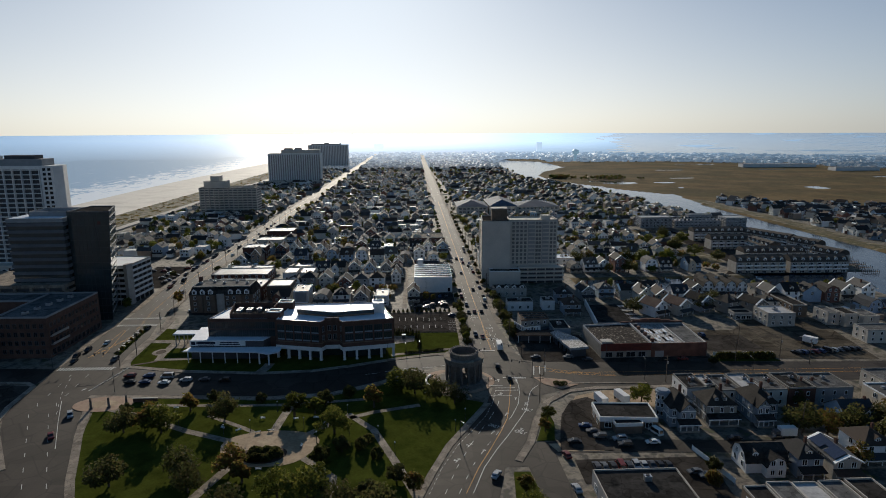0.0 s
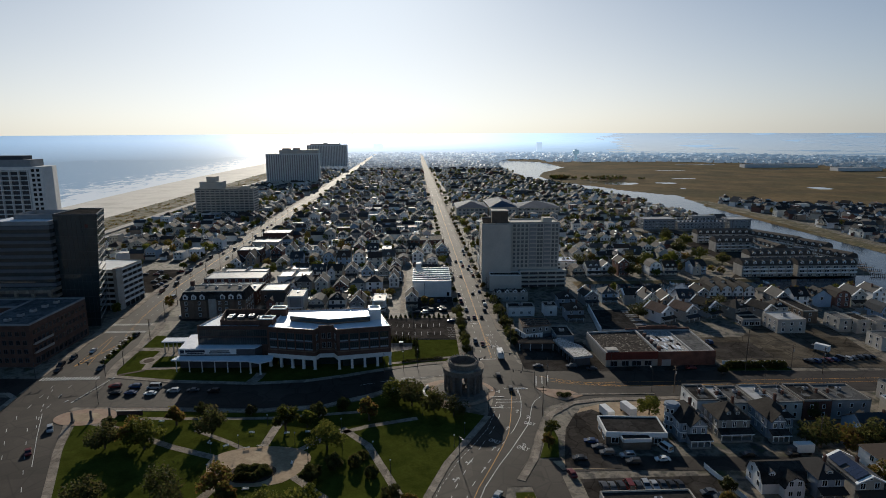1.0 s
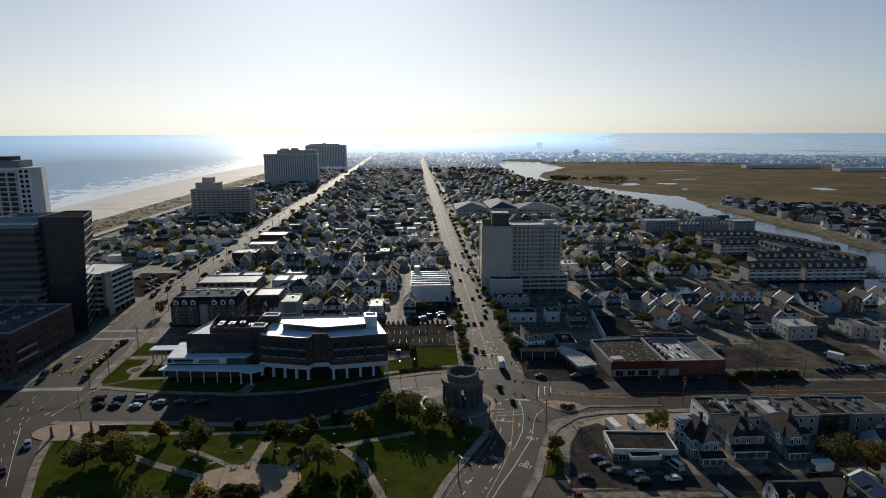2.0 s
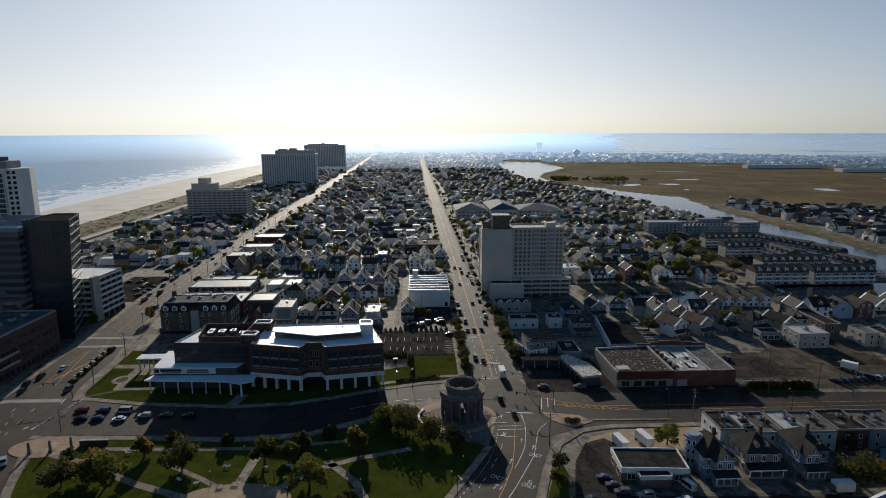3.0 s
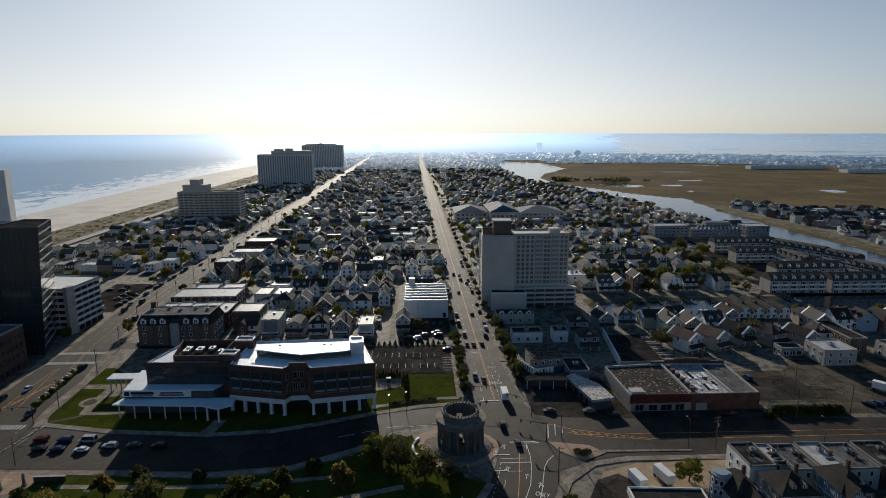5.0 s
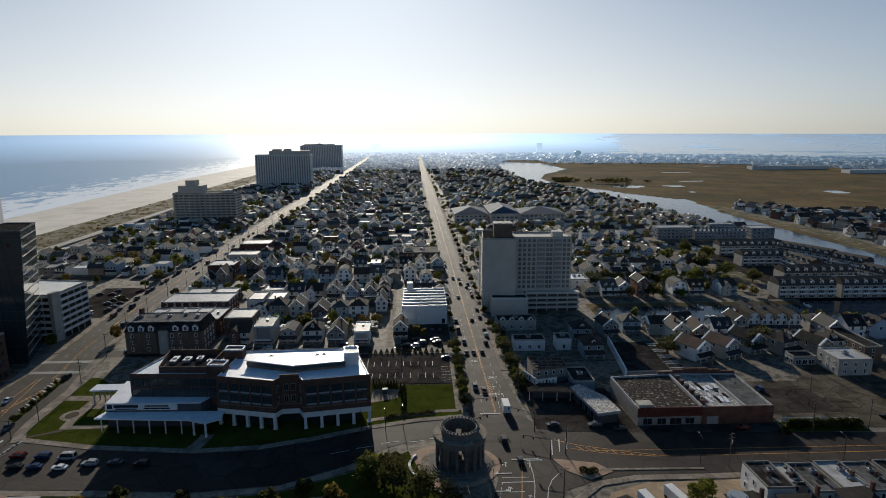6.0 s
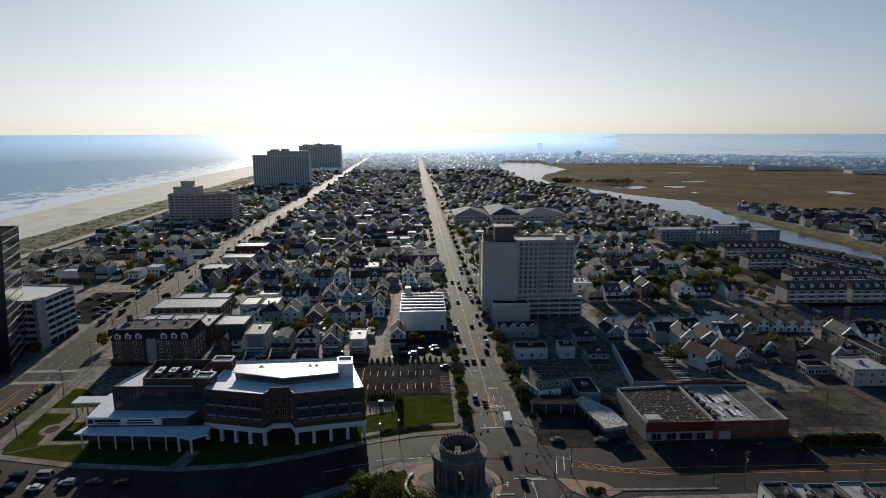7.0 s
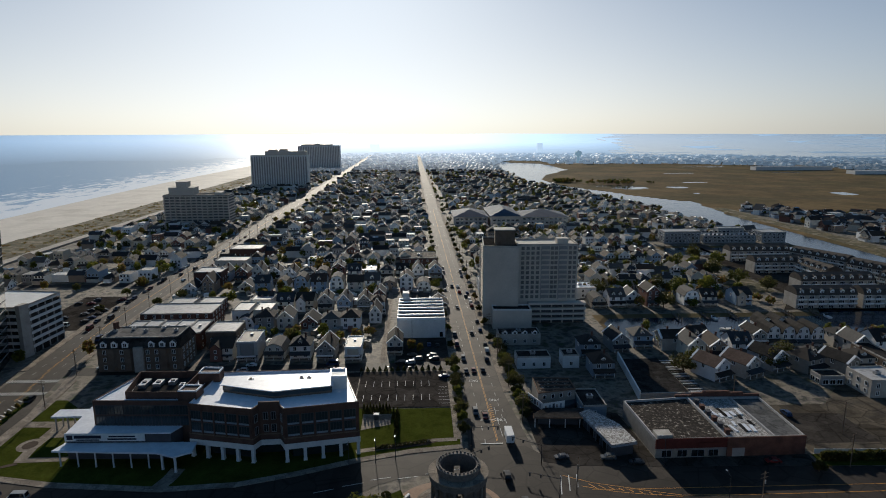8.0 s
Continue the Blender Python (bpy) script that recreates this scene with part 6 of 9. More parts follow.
for x0, y0, x1, y1, h, wl, rf, lab in ((65.9, 276.8, 74.5, 291.2, 4.4, "slate_siding", "tar", "low blue-grey store with dark roof"),
                                   (50, 323, 64.5, 331, 5.0, "white", "tar", "low white store with dark flat roof"), (70, 323, 77, 331, 5.4, "white", "tar", "small white store beside a yard"),
                                   (46, 352, 66, 362, 5.0, "stone", "tar", "low pale restaurant with arched dormers"), (180.5, 288, 195, 302, 6.8, "stone", "silver", "white two-storey corner building with flat roof"),
                                   (46, 425, 60, 440, 6.5, "stone", "silver", "pale low block with silver roof"), (46, 446, 62, 462, 7.0, "white", "silver", "white low block with silver roof"), (-6, 520, 22, 545, 7, "brick", "worn_roof", "brick low block with patched roof"),
                                   (100, 430, 116, 446, 6.5, "white", "membrane", "white block with glossy pale roof"), (260, 300, 285, 318, 5.5, "stone", "silver", "pale low warehouse by the water")):
    t = box_building("low_store", rect(x0, y0, x1, y1), h, wl, rf, lab, (1.2, 1.6, 1, 1.2, 3.0, 2 if h > 6 else 1, 4.4), "store")
    if "dormers" in lab:
        for k in range(4):
            dormer(t, 48.8 + 4.8 * k, 352.1, 5.0, 2.4, 1.6, 2.5, "trim")
    rooftop_unit((x0 + x1) / 2, (y0 + y1) / 2, h + 0.12, 2.2, 1.8, 1.2)


def mural_shop():
    """Two-storey corner shop behind an angled painted billboard, with a low dark canopy before it."""
    t = thing("corner_store", 0, 0, 0, 0, "pale corner shop with weathered brown roof and angled painted board", "store")
    p = [(51, 283), (65.6, 286.3), (65.5, 296), (51.4, 297.4)]
    part("wall", Mesh().prism(p, 0, 6.8), M["ash_siding"], t)
    part("roof", Mesh().prism(offset(p, 0.3), 6.8, 6.95), M["worn_roof"], t, "weathered brown flat roof")
    part("parapet", parapet(p, 6.8, 0.5, 0.3), M["brown_shingle"], t)
    for k in range(3):
        part("roof_strip", Mesh().box(52.5, 286.2 + 3.2 * k, 6.95, 64.8, 286.8 + 3.2 * k, 7.25), M["brown_shingle"], t, "raised strip across the roof")
    w = window_mesh(1.0, 1.4, 0)
    window_grid(t, w, p[0], p[1], 4.6, 3.0, 1, 4, 0.8)
    window_grid(t, w, p[1], p[2], 4.6, 3.0, 1, 2, 0.8)
    board = [(47.9, 287), (51.7, 277.6), (60, 279.6)]
    for (ax, ay), (bx, by) in zip(board, board[1:]):
        panel = part("billboard", Mesh().prism([(ax, ay), (bx, by), (bx + 0.1, by + 0.3), (ax + 0.3, ay + 0.1)], 2.9, 5.6), M["white"], t, "white painted mural board")
        for k in range(5):
            f0, f1 = 0.1 + 0.17 * k, 0.1 + 0.17 * k + 0.06 + 0.02 * (k % 3)
            part("paint_patch", Mesh().prism([(ax + (bx - ax) * f0 - 0.03, ay + (by - ay) * f0 - 0.03), (ax + (bx - ax) * f1 - 0.03, ay + (by - ay) * f1 - 0.03), (ax + (bx - ax) * f1, ay + (by - ay) * f1), (ax + (bx - ax) * f0, ay + (by - ay) * f0)], 3.2 + 0.3 * (k % 2), 4.6 + 0.25 * (k % 3)), M[("brown_shingle", "slate_siding", "darkgrey")[k % 3]], panel)
    part("lower_wall", Mesh().prism([(48.6, 286.8), (52, 278.6), (60, 280.4), (64.8, 283.2), (65.4, 286), (51, 282.8), (50.8, 288)], 0, 3.0), M["darkgrey"], t, "dark shop front under the board")
    canopy = part("canopy", Mesh().prism([(47, 270.6), (63.6, 269.4), (64.8, 272.4), (66, 276.6), (52, 277.2), (47.4, 273)], 3.6, 4.1), M["tar"], t, "low dark flat canopy")
    part("canopy_edge", parapet([(46.9, 270.5), (63.7, 269.3), (64.9, 272.4), (66.1, 276.6), (52, 277.3), (47.3, 273.1)], 3.55, 0.6, 0.05), M["brown_shingle"], canopy, "weathered brown canopy edge")
    part("canopy_back", Mesh().prism([(49, 273), (63, 272), (64.5, 276.4), (52.4, 277)], 0, 3.6), M["darkgrey"], t, "dark glazed front under the canopy")
    for x, y in ((47.6, 271), (52.6, 270.6), (58, 270.3), (63, 270)):
        put("post", post_mesh(0.25, 3.6, "white"), t, x, y, 0)
    return t


mural_shop()


def walled_yard():
    t = thing("walled_yard", 0, 0, 0, 0, "roofless yard behind a pale block wall", "yard wall")
    part("west_wall", Mesh().prism([(91.4, 290.4), (92.0, 290.4), (97.2, 332), (96.6, 332)], 0, 3.6), M["white"], t)
    part("south_wall", Mesh().box(92, 290.4, 0, 113.4, 290.9, 2.8), M["stone"], t)
    part("floor_slab", Mesh().prism([(92.2, 291), (113.4, 291.2), (115, 332), (97.2, 332)], 0, 0.12), M["tar"], t)
    for k in range(15):
        y, x = 293 + 2.45 * k, 113.9 + 0.05 * k
        rack = part("rack", Mesh().box(x, y, 0.55, x + 5.9, y + 0.9, 0.72).box(x, y + 1.0, 0.3, x + 5.7, y + 1.5, 0.42), M["silver" if k % 3 else "worn_roof"], t, "long weathered storage rack")
        part("rack_leg", Mesh().box(x + 0.2, y + 0.1, 0, x + 0.35, y + 1.4, 0.55).box(x + 5.3, y + 0.1, 0, x + 5.45, y + 1.4, 0.55), M["steel"], rack)
    return t


walled_yard()


def school():
    t = thing("school", 0, 0, 0, 0, "wide school with dark blue-grey hipped roofs", "school")
    for x0, x1, y0, y1, h in ((47, 84, 722, 775, 9), (86, 118, 712, 785, 11), (120, 172, 722, 770, 8.5)):
        part("wall", Mesh().box(x0, y0, 0, x1, y1, h), M["tan"], t)
        part("roof", hip_solid(Mesh(), x0, y0, x1, y1, h, 6.0, 1.0), M["blue_metal"], t, "dark blue-grey metal hip roof")
        window_grid(t, window_mesh(3.0, 2.0, 2), (x0, y0), (x1, y0), 1.5, 4.0, 2, int((x1 - x0) / 5))
    return t


school()


def townhouse_row(x, y, n, rz, w=6.0):
    """Gambrel-roofed terrace with a dormer and decks to each house."""
    for k in range(n):
        u = (k - (n - 1) / 2) * w
        px, py = x + u * math.cos(radians(rz)), y + u * math.sin(radians(rz))
        if (w, "row") in BASES:
            copy_thing(BASES[w, "row"], pose(px, py, 0, 0, 0, rz))
            continue
        t = thing("townhouse", px, py, 0, rz, "pale waterfront townhouse with dark barn roof, dormer and decks", "townhouse", "waterfront townhouses")
        h, d = 8.0, 12.0
        part("wall", Mesh().box(-w / 2 + 0.005, -d / 2, 0, w / 2 - 0.005, d / 2, h), M["stone"], t)
        pr = [(-d / 2 - 0.5, h), (-d * 0.36, h + 3.0), (0, h + 4.4), (d * 0.36, h + 3.0), (d / 2 + 0.5, h)]
        part("roof", Mesh().profile(pr, -w / 2 + 0.005, w / 2 - 0.005, "x"), M["barn_shingle"], t, "dark barn roof")
        dormer(t, 0, -d / 2 + 0.35, h + 0.5, 2.3, 2.0, 2.6, "trim")
        for z0 in (2.6, 5.3):
            part("deck", Mesh().box(-w / 2 + 0.5, -d / 2 - 1.6, z0, w / 2 - 0.5, -d / 2, z0 + 0.2).box(-w / 2 + 0.5, -d / 2 - 1.6, z0 + 0.2, w / 2 - 0.5, -d / 2 - 1.5, z0 + 1.0), M["trim"], t)
        for z0 in (0.2, 3.1, 5.8):
            put("window", window_mesh(3.0, 1.5, 2), t, 0, -d / 2, z0)
        BASES[w, "row"] = t


for x, y, n, rz in ((243, 410, 6, 0), (285, 409, 7, 0), (272, 442, 8, 0), (267, 496, 6, 0), (276, 536, 8, 0), (312, 510, 7, -66), (284, 472, 5, -88), (322, 474, 4, -68), (314, 435, 4, -72)):
    townhouse_row(x, y, n, rz)
for x0, x1, y0, y1, h in ((231, 264, 606, 622, 10.5), (267, 316, 606, 621, 6.8), (288, 312, 621.5, 630, 11), (321, 343, 605, 623, 9.5)):
    box_building("waterside_condo", rect(x0, y0, x1, y1), h, "grey", "silver", "grey waterside condominium with balconies", (2.0, 1.8, 1, 1.2, 3.0, 3, 4.0), "condominium")
for x, y, w, d, h in ((560, 2850, 24, 16, 42), (-215, 2950, 45, 20, 36), (866, 1575, 200, 26, 9), (1015, 1425, 110, 30, 8)):
    box_building("far_block", rect(x, y, x + w, y + d), h, "far_walls" if h > 20 else "white", "far_roofs" if h > 20 else "silver", "hazy distant apartment block" if h > 20 else "long low white block beyond the marsh", None, "building", None, "far_walls" if h > 20 else "stone")


def water_tower(x, y, h):
    t = thing("water_tower", x, y, 0, 0, "teal water tower on a flared stem beyond the marsh", "water tower")
    part("stem", Mesh().cyl(0, 0, 0, 2.0, 7.0, 5.0, 20).cyl(0, 0, 2.0, h * 0.5, 5.0, 4.2, 20).cyl(0, 0, h * 0.5, h * 0.62, 4.2, 8.5, 20), M["teal"], t)
    tank = Mesh()
    rings = [(8.5, 0.62), (10.6, 0.7), (11.2, 0.79), (10.4, 0.88), (7.5, 0.95), (3.0, 0.99)]
    for (ra, za), (rb, zb) in zip(rings, rings[1:]):
        tank.cyl(0, 0, h * za, h * zb, ra, rb, 20)
    part("tank", tank, M["teal"], t)
    part("vent", Mesh().cyl(0, 0, h * 0.99, h * 1.02, 1.0, n=10), M["steel"], t)
    return t


water_tower(515, 1968, 38)


# ---- near south-east blocks ----
def single_house(make, x, y, rz, label):
    t = thing("house", x, y, 0, rz, label, "house", "old houses by the junction")
    make(t)
    return t


def trim_out(t, w, d, levels):
    """White boards round a house at its eaves and floors."""
    for z in levels:
        part("trim_board", parapet(rect(-w / 2 - 0.07, -d / 2 - 0.07, w / 2 + 0.07, d / 2 + 0.07), z, 0.28, 0.06), M["trim"], t)


def front_porch(t, x, y, w, h=2.9):
    """A porch with white posts before a projecting wing."""
    deck = part("porch_floor", Mesh().box(x - w / 2, y - 2.4, 0, x + w / 2, y, 0.7), M["ash_siding"], t)
    part("porch_roof", Mesh().profile([(y - 2.8, h), (y, h + 0.9), (y, h + 1.1), (y - 2.8, h + 0.2)], x - w / 2 - 0.3, x + w / 2 + 0.3, "x"), M["tar"], t)
    part("porch_fascia", Mesh().box(x - w / 2 - 0.3, y - 2.86, h - 0.15, x + w / 2 + 0.3, y - 2.78, h + 0.18), M["trim"], t)
    for k in range(4):
        put("porch_post", post_mesh(0.22, h - 0.7, "white"), deck, x - w / 2 + 0.3 + (w - 0.6) * k / 3, y - 2.2, 0.7)


def old_house(t, w, d, wall, wing, dormers, rise=4.0):
    """Two tall storeys under a steep hipped roof, with a porch, dormers and a gabled front wing (its middle and width)."""
    h, y = 6.9, -d / 2
    part("wall", Mesh().box(-w / 2, y, 0, w / 2, d / 2, h), M[wall], t)
    part("roof", hip_solid(Mesh(), -w / 2, y, w / 2, d / 2, h, rise), M["black_shingle"], t, "steep dark hipped roof")
    trim_out(t, w, d, (3.3, 6.55))
    me = window_mesh(1.05, 1.75, 1)
    for z in (1.3, 4.3):
        for k in range(3):
            u = (k - 1) / 3.0
            if not wing or abs(u * w - wing[0]) > wing[1] / 2 + 0.5:
                put("window", me, t, u * w, y, z)
            put("window", me, t, -w / 2, u * d, z, -90)
            put("window", me, t, w / 2, u * d, z, 90)
    if wing:
        c, ww = wing
        f = y - 2.2
        part("wing_wall", Mesh().profile([(c - ww / 2, 0), (c + ww / 2, 0), (c + ww / 2, h), (c, h + 2.7), (c - ww / 2, h)], f, 0), M[wall], t)
        part("wing_roof", roof_chevron(Mesh(), ww, f - 0.3, 0, h, 2.7, 0.4, 0.2, cx=c), M["black_shingle"], t)
        for z in (3.3, h - 0.3):
            part("trim_board", Mesh().box(c - ww / 2 - 0.06, f - 0.07, z, c + ww / 2 + 0.06, f - 0.004, z + 0.28), M["trim"], t)
        for x in (-1, 1):
            put("window", me, t, c + x * ww / 4, f, 4.3)
        put("window", window_mesh(0.8, 1.2, 1), t, c, f, h + 0.4)
        front_porch(t, c, f, ww + 1.2)
    else:
        front_porch(t, 0, y, w)
    for x in dormers:
        dormer(t, x, y + 1.3, h + 0.7, 1.5, 1.4, 2.6, wall)
    part("chimney", Mesh().box(w * 0.2, 1.2, h + 1.5, w * 0.2 + 0.8, 2.0, h + rise + 0.9), M["brick"], t)


def turret_house(t):
    old_house(t, 8.6, 13, "slate_siding", (0.8, 5.6), (3.0,))
    part("turret", Mesh().cyl(-4.0, 1.6, 0, 9.4, 2.2, n=14), M["slate_siding"], t, "round corner turret")
    part("turret_roof", Mesh().cyl(-4.0, 1.6, 9.4, 9.9, 2.6, n=14).cyl(-4.0, 1.6, 9.9, 10.3, 2.1, 1.9, 14), M["slate_siding"], t, "flat turret cap")
    for a in (180, 215, 250):
        for z in (1.4, 4.4, 7.2):
            put("window", window_mesh(0.8, 1.4, 0), t, -4.0 + 2.2 * math.cos(radians(a)), 1.6 + 2.2 * math.sin(radians(a)), z, a + 90)


single_house(turret_house, 90.4, 192, 0, "blue-grey old house with round corner turret")
single_house(lambda t: old_house(t, 10.6, 11, "ash_siding", None, (-1.5, 1.5)), 104.8, 192.3, 0, "grey shingled house with black roof and twin dormers")
single_house(lambda t: old_house(t, 9.0, 12, "slate_siding", (-1.8, 4.6), (2.0,)), 120.6, 193.5, 0, "grey-blue old house with gabled front wing")
single_house(lambda t: house_dormer(t, 11, 12, 1, 4.2), 152, 188, 0, "brown one-and-a-half-storey house with black roof")
single_house(lambda t: house_flat(t, 9, 13, 2), 171, 196, 0, "white flat-roofed house among trees")
def barn_house(t):
    """Its ridge runs along the street; a smaller barn-roofed wing comes forward beside two dormers."""
    house_gambrel(t, 8.4, 12.4, 1, "white", "tar")
    h, c = 3.5, -1.5
    pr = [(c - 2.9, h), (c - 2.2, h + 2.0), (c, h + 3.0), (c + 2.2, h + 2.0), (c + 2.9, h)]
    part("wing_wall", Mesh().profile([(c - 2.9, 0), (c + 2.9, 0)] + pr[::-1], -6.8, -1.0, "x"), M["white"], t)
    out = [(c - 3.3, h - 0.2), (c - 2.3, h + 2.2), (c, h + 3.25), (c + 2.3, h + 2.2), (c + 3.3, h - 0.2)]
    part("wing_roof", Mesh().profile(pr + out[::-1], -7.2, -1.0, "x"), M["tar"], t)
    for z, n in ((0.9, 2), (3.9, 2)):
        for k in range(n):
            put("window", window_mesh(1.1, 1.5, 1), t, -6.8, c - 1.2 + 2.4 * k, z, -90)
    dormer(t, -3.5, 3.3, h + 0.9, 1.9, 1.7, 2.4, "white", -90)


single_house(barn_house, 103.2, 160.5, 90, "white barn-roofed house with black roof")
single_house(lambda t: house_hip(t, 7.4, 10.5, 2, 2.8, "slate_siding"), 114.4, 158.5, 0, "grey-green hip-roofed house with porch")
def solar_house(t):
    house_gable(t, 8, 12.5, 2, 2.0, roof="ashroof", wall="stone")
    me = Mesh().box(-1.0, -0.82, 0, 1.0, 0.82, 0.08).data("solar_panel", M["solar"])
    for k in range(7):
        for r in range(2):
            if (k, r) == (3, 0):
                continue
            panel = put("solar_panel", me, t, 0, 0, 0, 0, "dark glossy solar panel")
            panel.matrix_basis = pose(-2.95 + 1.75 * r, -5.15 + 1.7 * k, 7.24 + 0.875 * r, 0, -26.6, 0)


single_house(solar_house, 124, 157.6, 0, "gabled house with solar panels on its roof")
single_house(lambda t: house_hip(t, 10, 11, 2, 3.4), 140, 165, 0, "dark hip-roofed house among trees")
for x0, x1, y0, y1, h, wl, rf in ((98.3, 106, 200, 213, 7.2, "white", "tar"), (106.3, 110.5, 203, 213, 6.6, "stone", "silver"), (110.8, 118.4, 198.8, 212.8, 6.5, "tan", "ashroof"), (118.7, 126.6, 199.2, 212.8, 6.9, "white", "silver"), (126.9, 135.6, 198.8, 212.8, 6.4, "tan", "ashroof"), (135.9, 146, 198.5, 212.5, 7.0, "brick", "tar"), (146.3, 160.5, 198.8, 212.5, 6.6, "grey", "ashroof"), (176, 192, 203, 216, 6.5, "stone", "ashroof")):
    t = box_building("row_house", rect(x0, y0, x1, y1), h, wl, rf, "flat-roofed two-storey row house of %s" % {"white": "white stucco", "stone": "pale stone", "tan": "tan stucco", "brick": "red brick", "grey": "grey panels"}[wl], (0.9, 1.5, 0, 1.3, 3.0, 2, 4.2), "row house", None, "ash_siding")
    rooftop_unit((x0 + x1) / 2 + 1.2, 208, h + 0.12, 1.6, 1.4, 1.0)
    for k in range(3):
        cx, cy = x0 + 1.0 + (x1 - x0 - 2.4) * rng.random(), 201.5 + 3.4 * k + rng.random()
        if k == 1:
            part("chimney", Mesh().box(cx, cy, h, cx + 0.75, cy + 0.6, h + 1.5).box(cx - 0.08, cy - 0.08, h + 1.5, cx + 0.83, cy + 0.68, h + 1.65), M["brick"], t)
        part("roof_patch", Mesh().obox(cx + 1.5, cy + 1.6, h + 0.12, rng.uniform(1.5, 3.0), rng.uniform(1.5, 3.5), h + 0.14, rng.uniform(-10, 10)), M["tar" if rf != "tar" else "ashroof"], t, "mended patch of roofing")
        part("vent_pipe", Mesh().cyl(cx + 0.4, cy + 2.4, h, h + 0.9, 0.12, n=8), M["metal"], t)
for k, (x0, x1, y1, rf) in enumerate(((86, 92.4, 139, "tar"), (92.7, 99.5, 140, "ashroof"), (99.8, 106.6, 140, "silver"), (106.9, 113.5, 140, "ashroof"), (115, 123, 141, "tar"))):
    box_building("flat_house", rect(x0, 124, x1, y1), 7.0 + 0.3 * (k % 2), "brown_brick", rf, "flat-roofed brick house with %s roof" % {"silver": "pale", "ashroof": "ash-grey", "tar": "black"}[rf], (1.0, 1.5, 0, 1.3, 3.0, 2, 4.4), "house", None, "stone")
t = box_building("flat_store", rect(49.5, 118, 74, 152.5), 4.4, "grey", "tar", "wide low store with black flat roof and white rim", (2.0, 1.6, 1, 1.0, 3.0, 1, 6.0), "store", None, "stone")
rooftop_unit(63.5, 147, 4.52, 2.0, 1.6, 1.6)
t = box_building("corner_shop", [(61.5, 185), (81, 183.5), (82, 195), (62, 196.5)], 4.0, "brown_brick", "tar", "small corner shop with dark roof and white fascia", (2.2, 1.8, 1, 0.8, 3.0, 1, 4.5), "shop", (2.9, 4.5, "white"), "white")
wing = part("shop_wing", Mesh().box(66, 181.4, 0, 75, 184.3, 3.6), M["brown_brick"], t)
part("wing_roof", Mesh().box(66.2, 181.6, 3.6, 74.8, 184.3, 3.75), M["tar"], wing)
part("wing_fascia", parapet(rect(65.8, 181.2, 75.2, 184.4), 2.7, 1.3, 0.18), M["white"], wing, "deep white fascia board")


# houses and flats behind the showroom
single_house(lambda t: house_gable(t, 9, 12, 2, 2.6, wall="stone", roof="black_shingle"), 127, 346, 90, "pale house with long black roof by the basin")
single_house(lambda t: house_hip(t, 9, 11, 2, 3.0, "slate_siding"), 84.5, 318, 0, "blue-grey hip-roofed house with porch")
single_house(lambda t: house_hip(t, 9, 10, 2, 3.2, "slate_siding"), 85.5, 340, 0, "tall blue-grey hip-roofed house")
single_house(lambda t: house_gable(t, 9, 12, 2, 3.0, wall="white", roof="brown_shingle"), 130, 313, 25, "white stucco house with brown gabled roof")
single_house(lambda t: house_gable(t, 9, 12, 2, 3.0, wall="stone", roof="brown_shingle"), 144, 315, 25, "pale house with brown gabled roof")
single_house(lambda t: house_gable(t, 8.5, 13, 2, 3.0, wall="slate_siding", roof="black_shingle"), 159.5, 322, 22, "slate-blue gabled house with black roof")
for x, y in ((176.4, 351), (183, 350), (189.7, 349.5), (196.4, 349), (180, 362), (187, 361.5)):
    single_house(lambda t: house_gambrel(t, 6.3, 12 if y < 355 else 9, 2, "white", "black_shingle"), x, y, 0, "barn-roofed house with white gable by the basin")
single_house(lambda t: house_gable(t, 6.5, 12, 2, 2.4, deck=True, wall="stone", roof="black_shingle"), 169.6, 351, 0, "tall pale house with decks over the basin")
single_house(lambda t: house_hip(t, 8.5, 9, 2, 2.4, "tan"), 208.5, 347, 0, "tan hip-roofed house with porch by the basin")
box_building("garage", rect(169.5, 300.5, 179.5, 307.5), 3.4, "grey", "tar", "low grey garage with flat dark roof", (2.2, 1.8, 1, 0.4, 3.0, 1, 3.2), "garage")
single_house(lambda t: house_hip(t, 10, 11, 2, 3.2, "ash_siding"), 174, 318, 20, "grey hip-roofed house with porch")
single_house(lambda t: house_gable(t, 8.5, 12, 2, 2.6, wall="ash_siding", roof="black_shingle"), 187, 315, 20, "ash-grey gabled house behind the vacant lot")
single_house(lambda t: house_hip(t, 8.5, 10, 2, 2.6, "tan"), 197, 318, 0, "tan hip-roofed house beside brown flats")
single_house(lambda t: house_hip(t, 8, 9, 1, 2.6, "slate_siding"), 184, 330, 0, "low slate-blue house with dark hipped roof")
for x0, y0, x1, y1, h, wl, rf in ((203, 303, 211, 330, 6.5, "brown_brick", "tar"), (213, 289, 219.5, 301, 6.3, "stone", "ashroof"), (220, 286, 227, 298, 6.6, "stone", "tar"), (227.5, 283, 236, 295, 6.2, "stone", "ashroof"), (214, 262, 232, 272, 6.0, "tan", "ashroof")):
    box_building("corner_flats", rect(x0, y0, x1, y1), h, wl, rf, "flat-roofed corner flats of %s" % {"brown_brick": "brown brick", "white": "white stucco", "stone": "pale stone", "tan": "tan stucco"}[wl], (1.0, 1.5, 0, 1.2, 2.9, 2, 4.4), "flats")


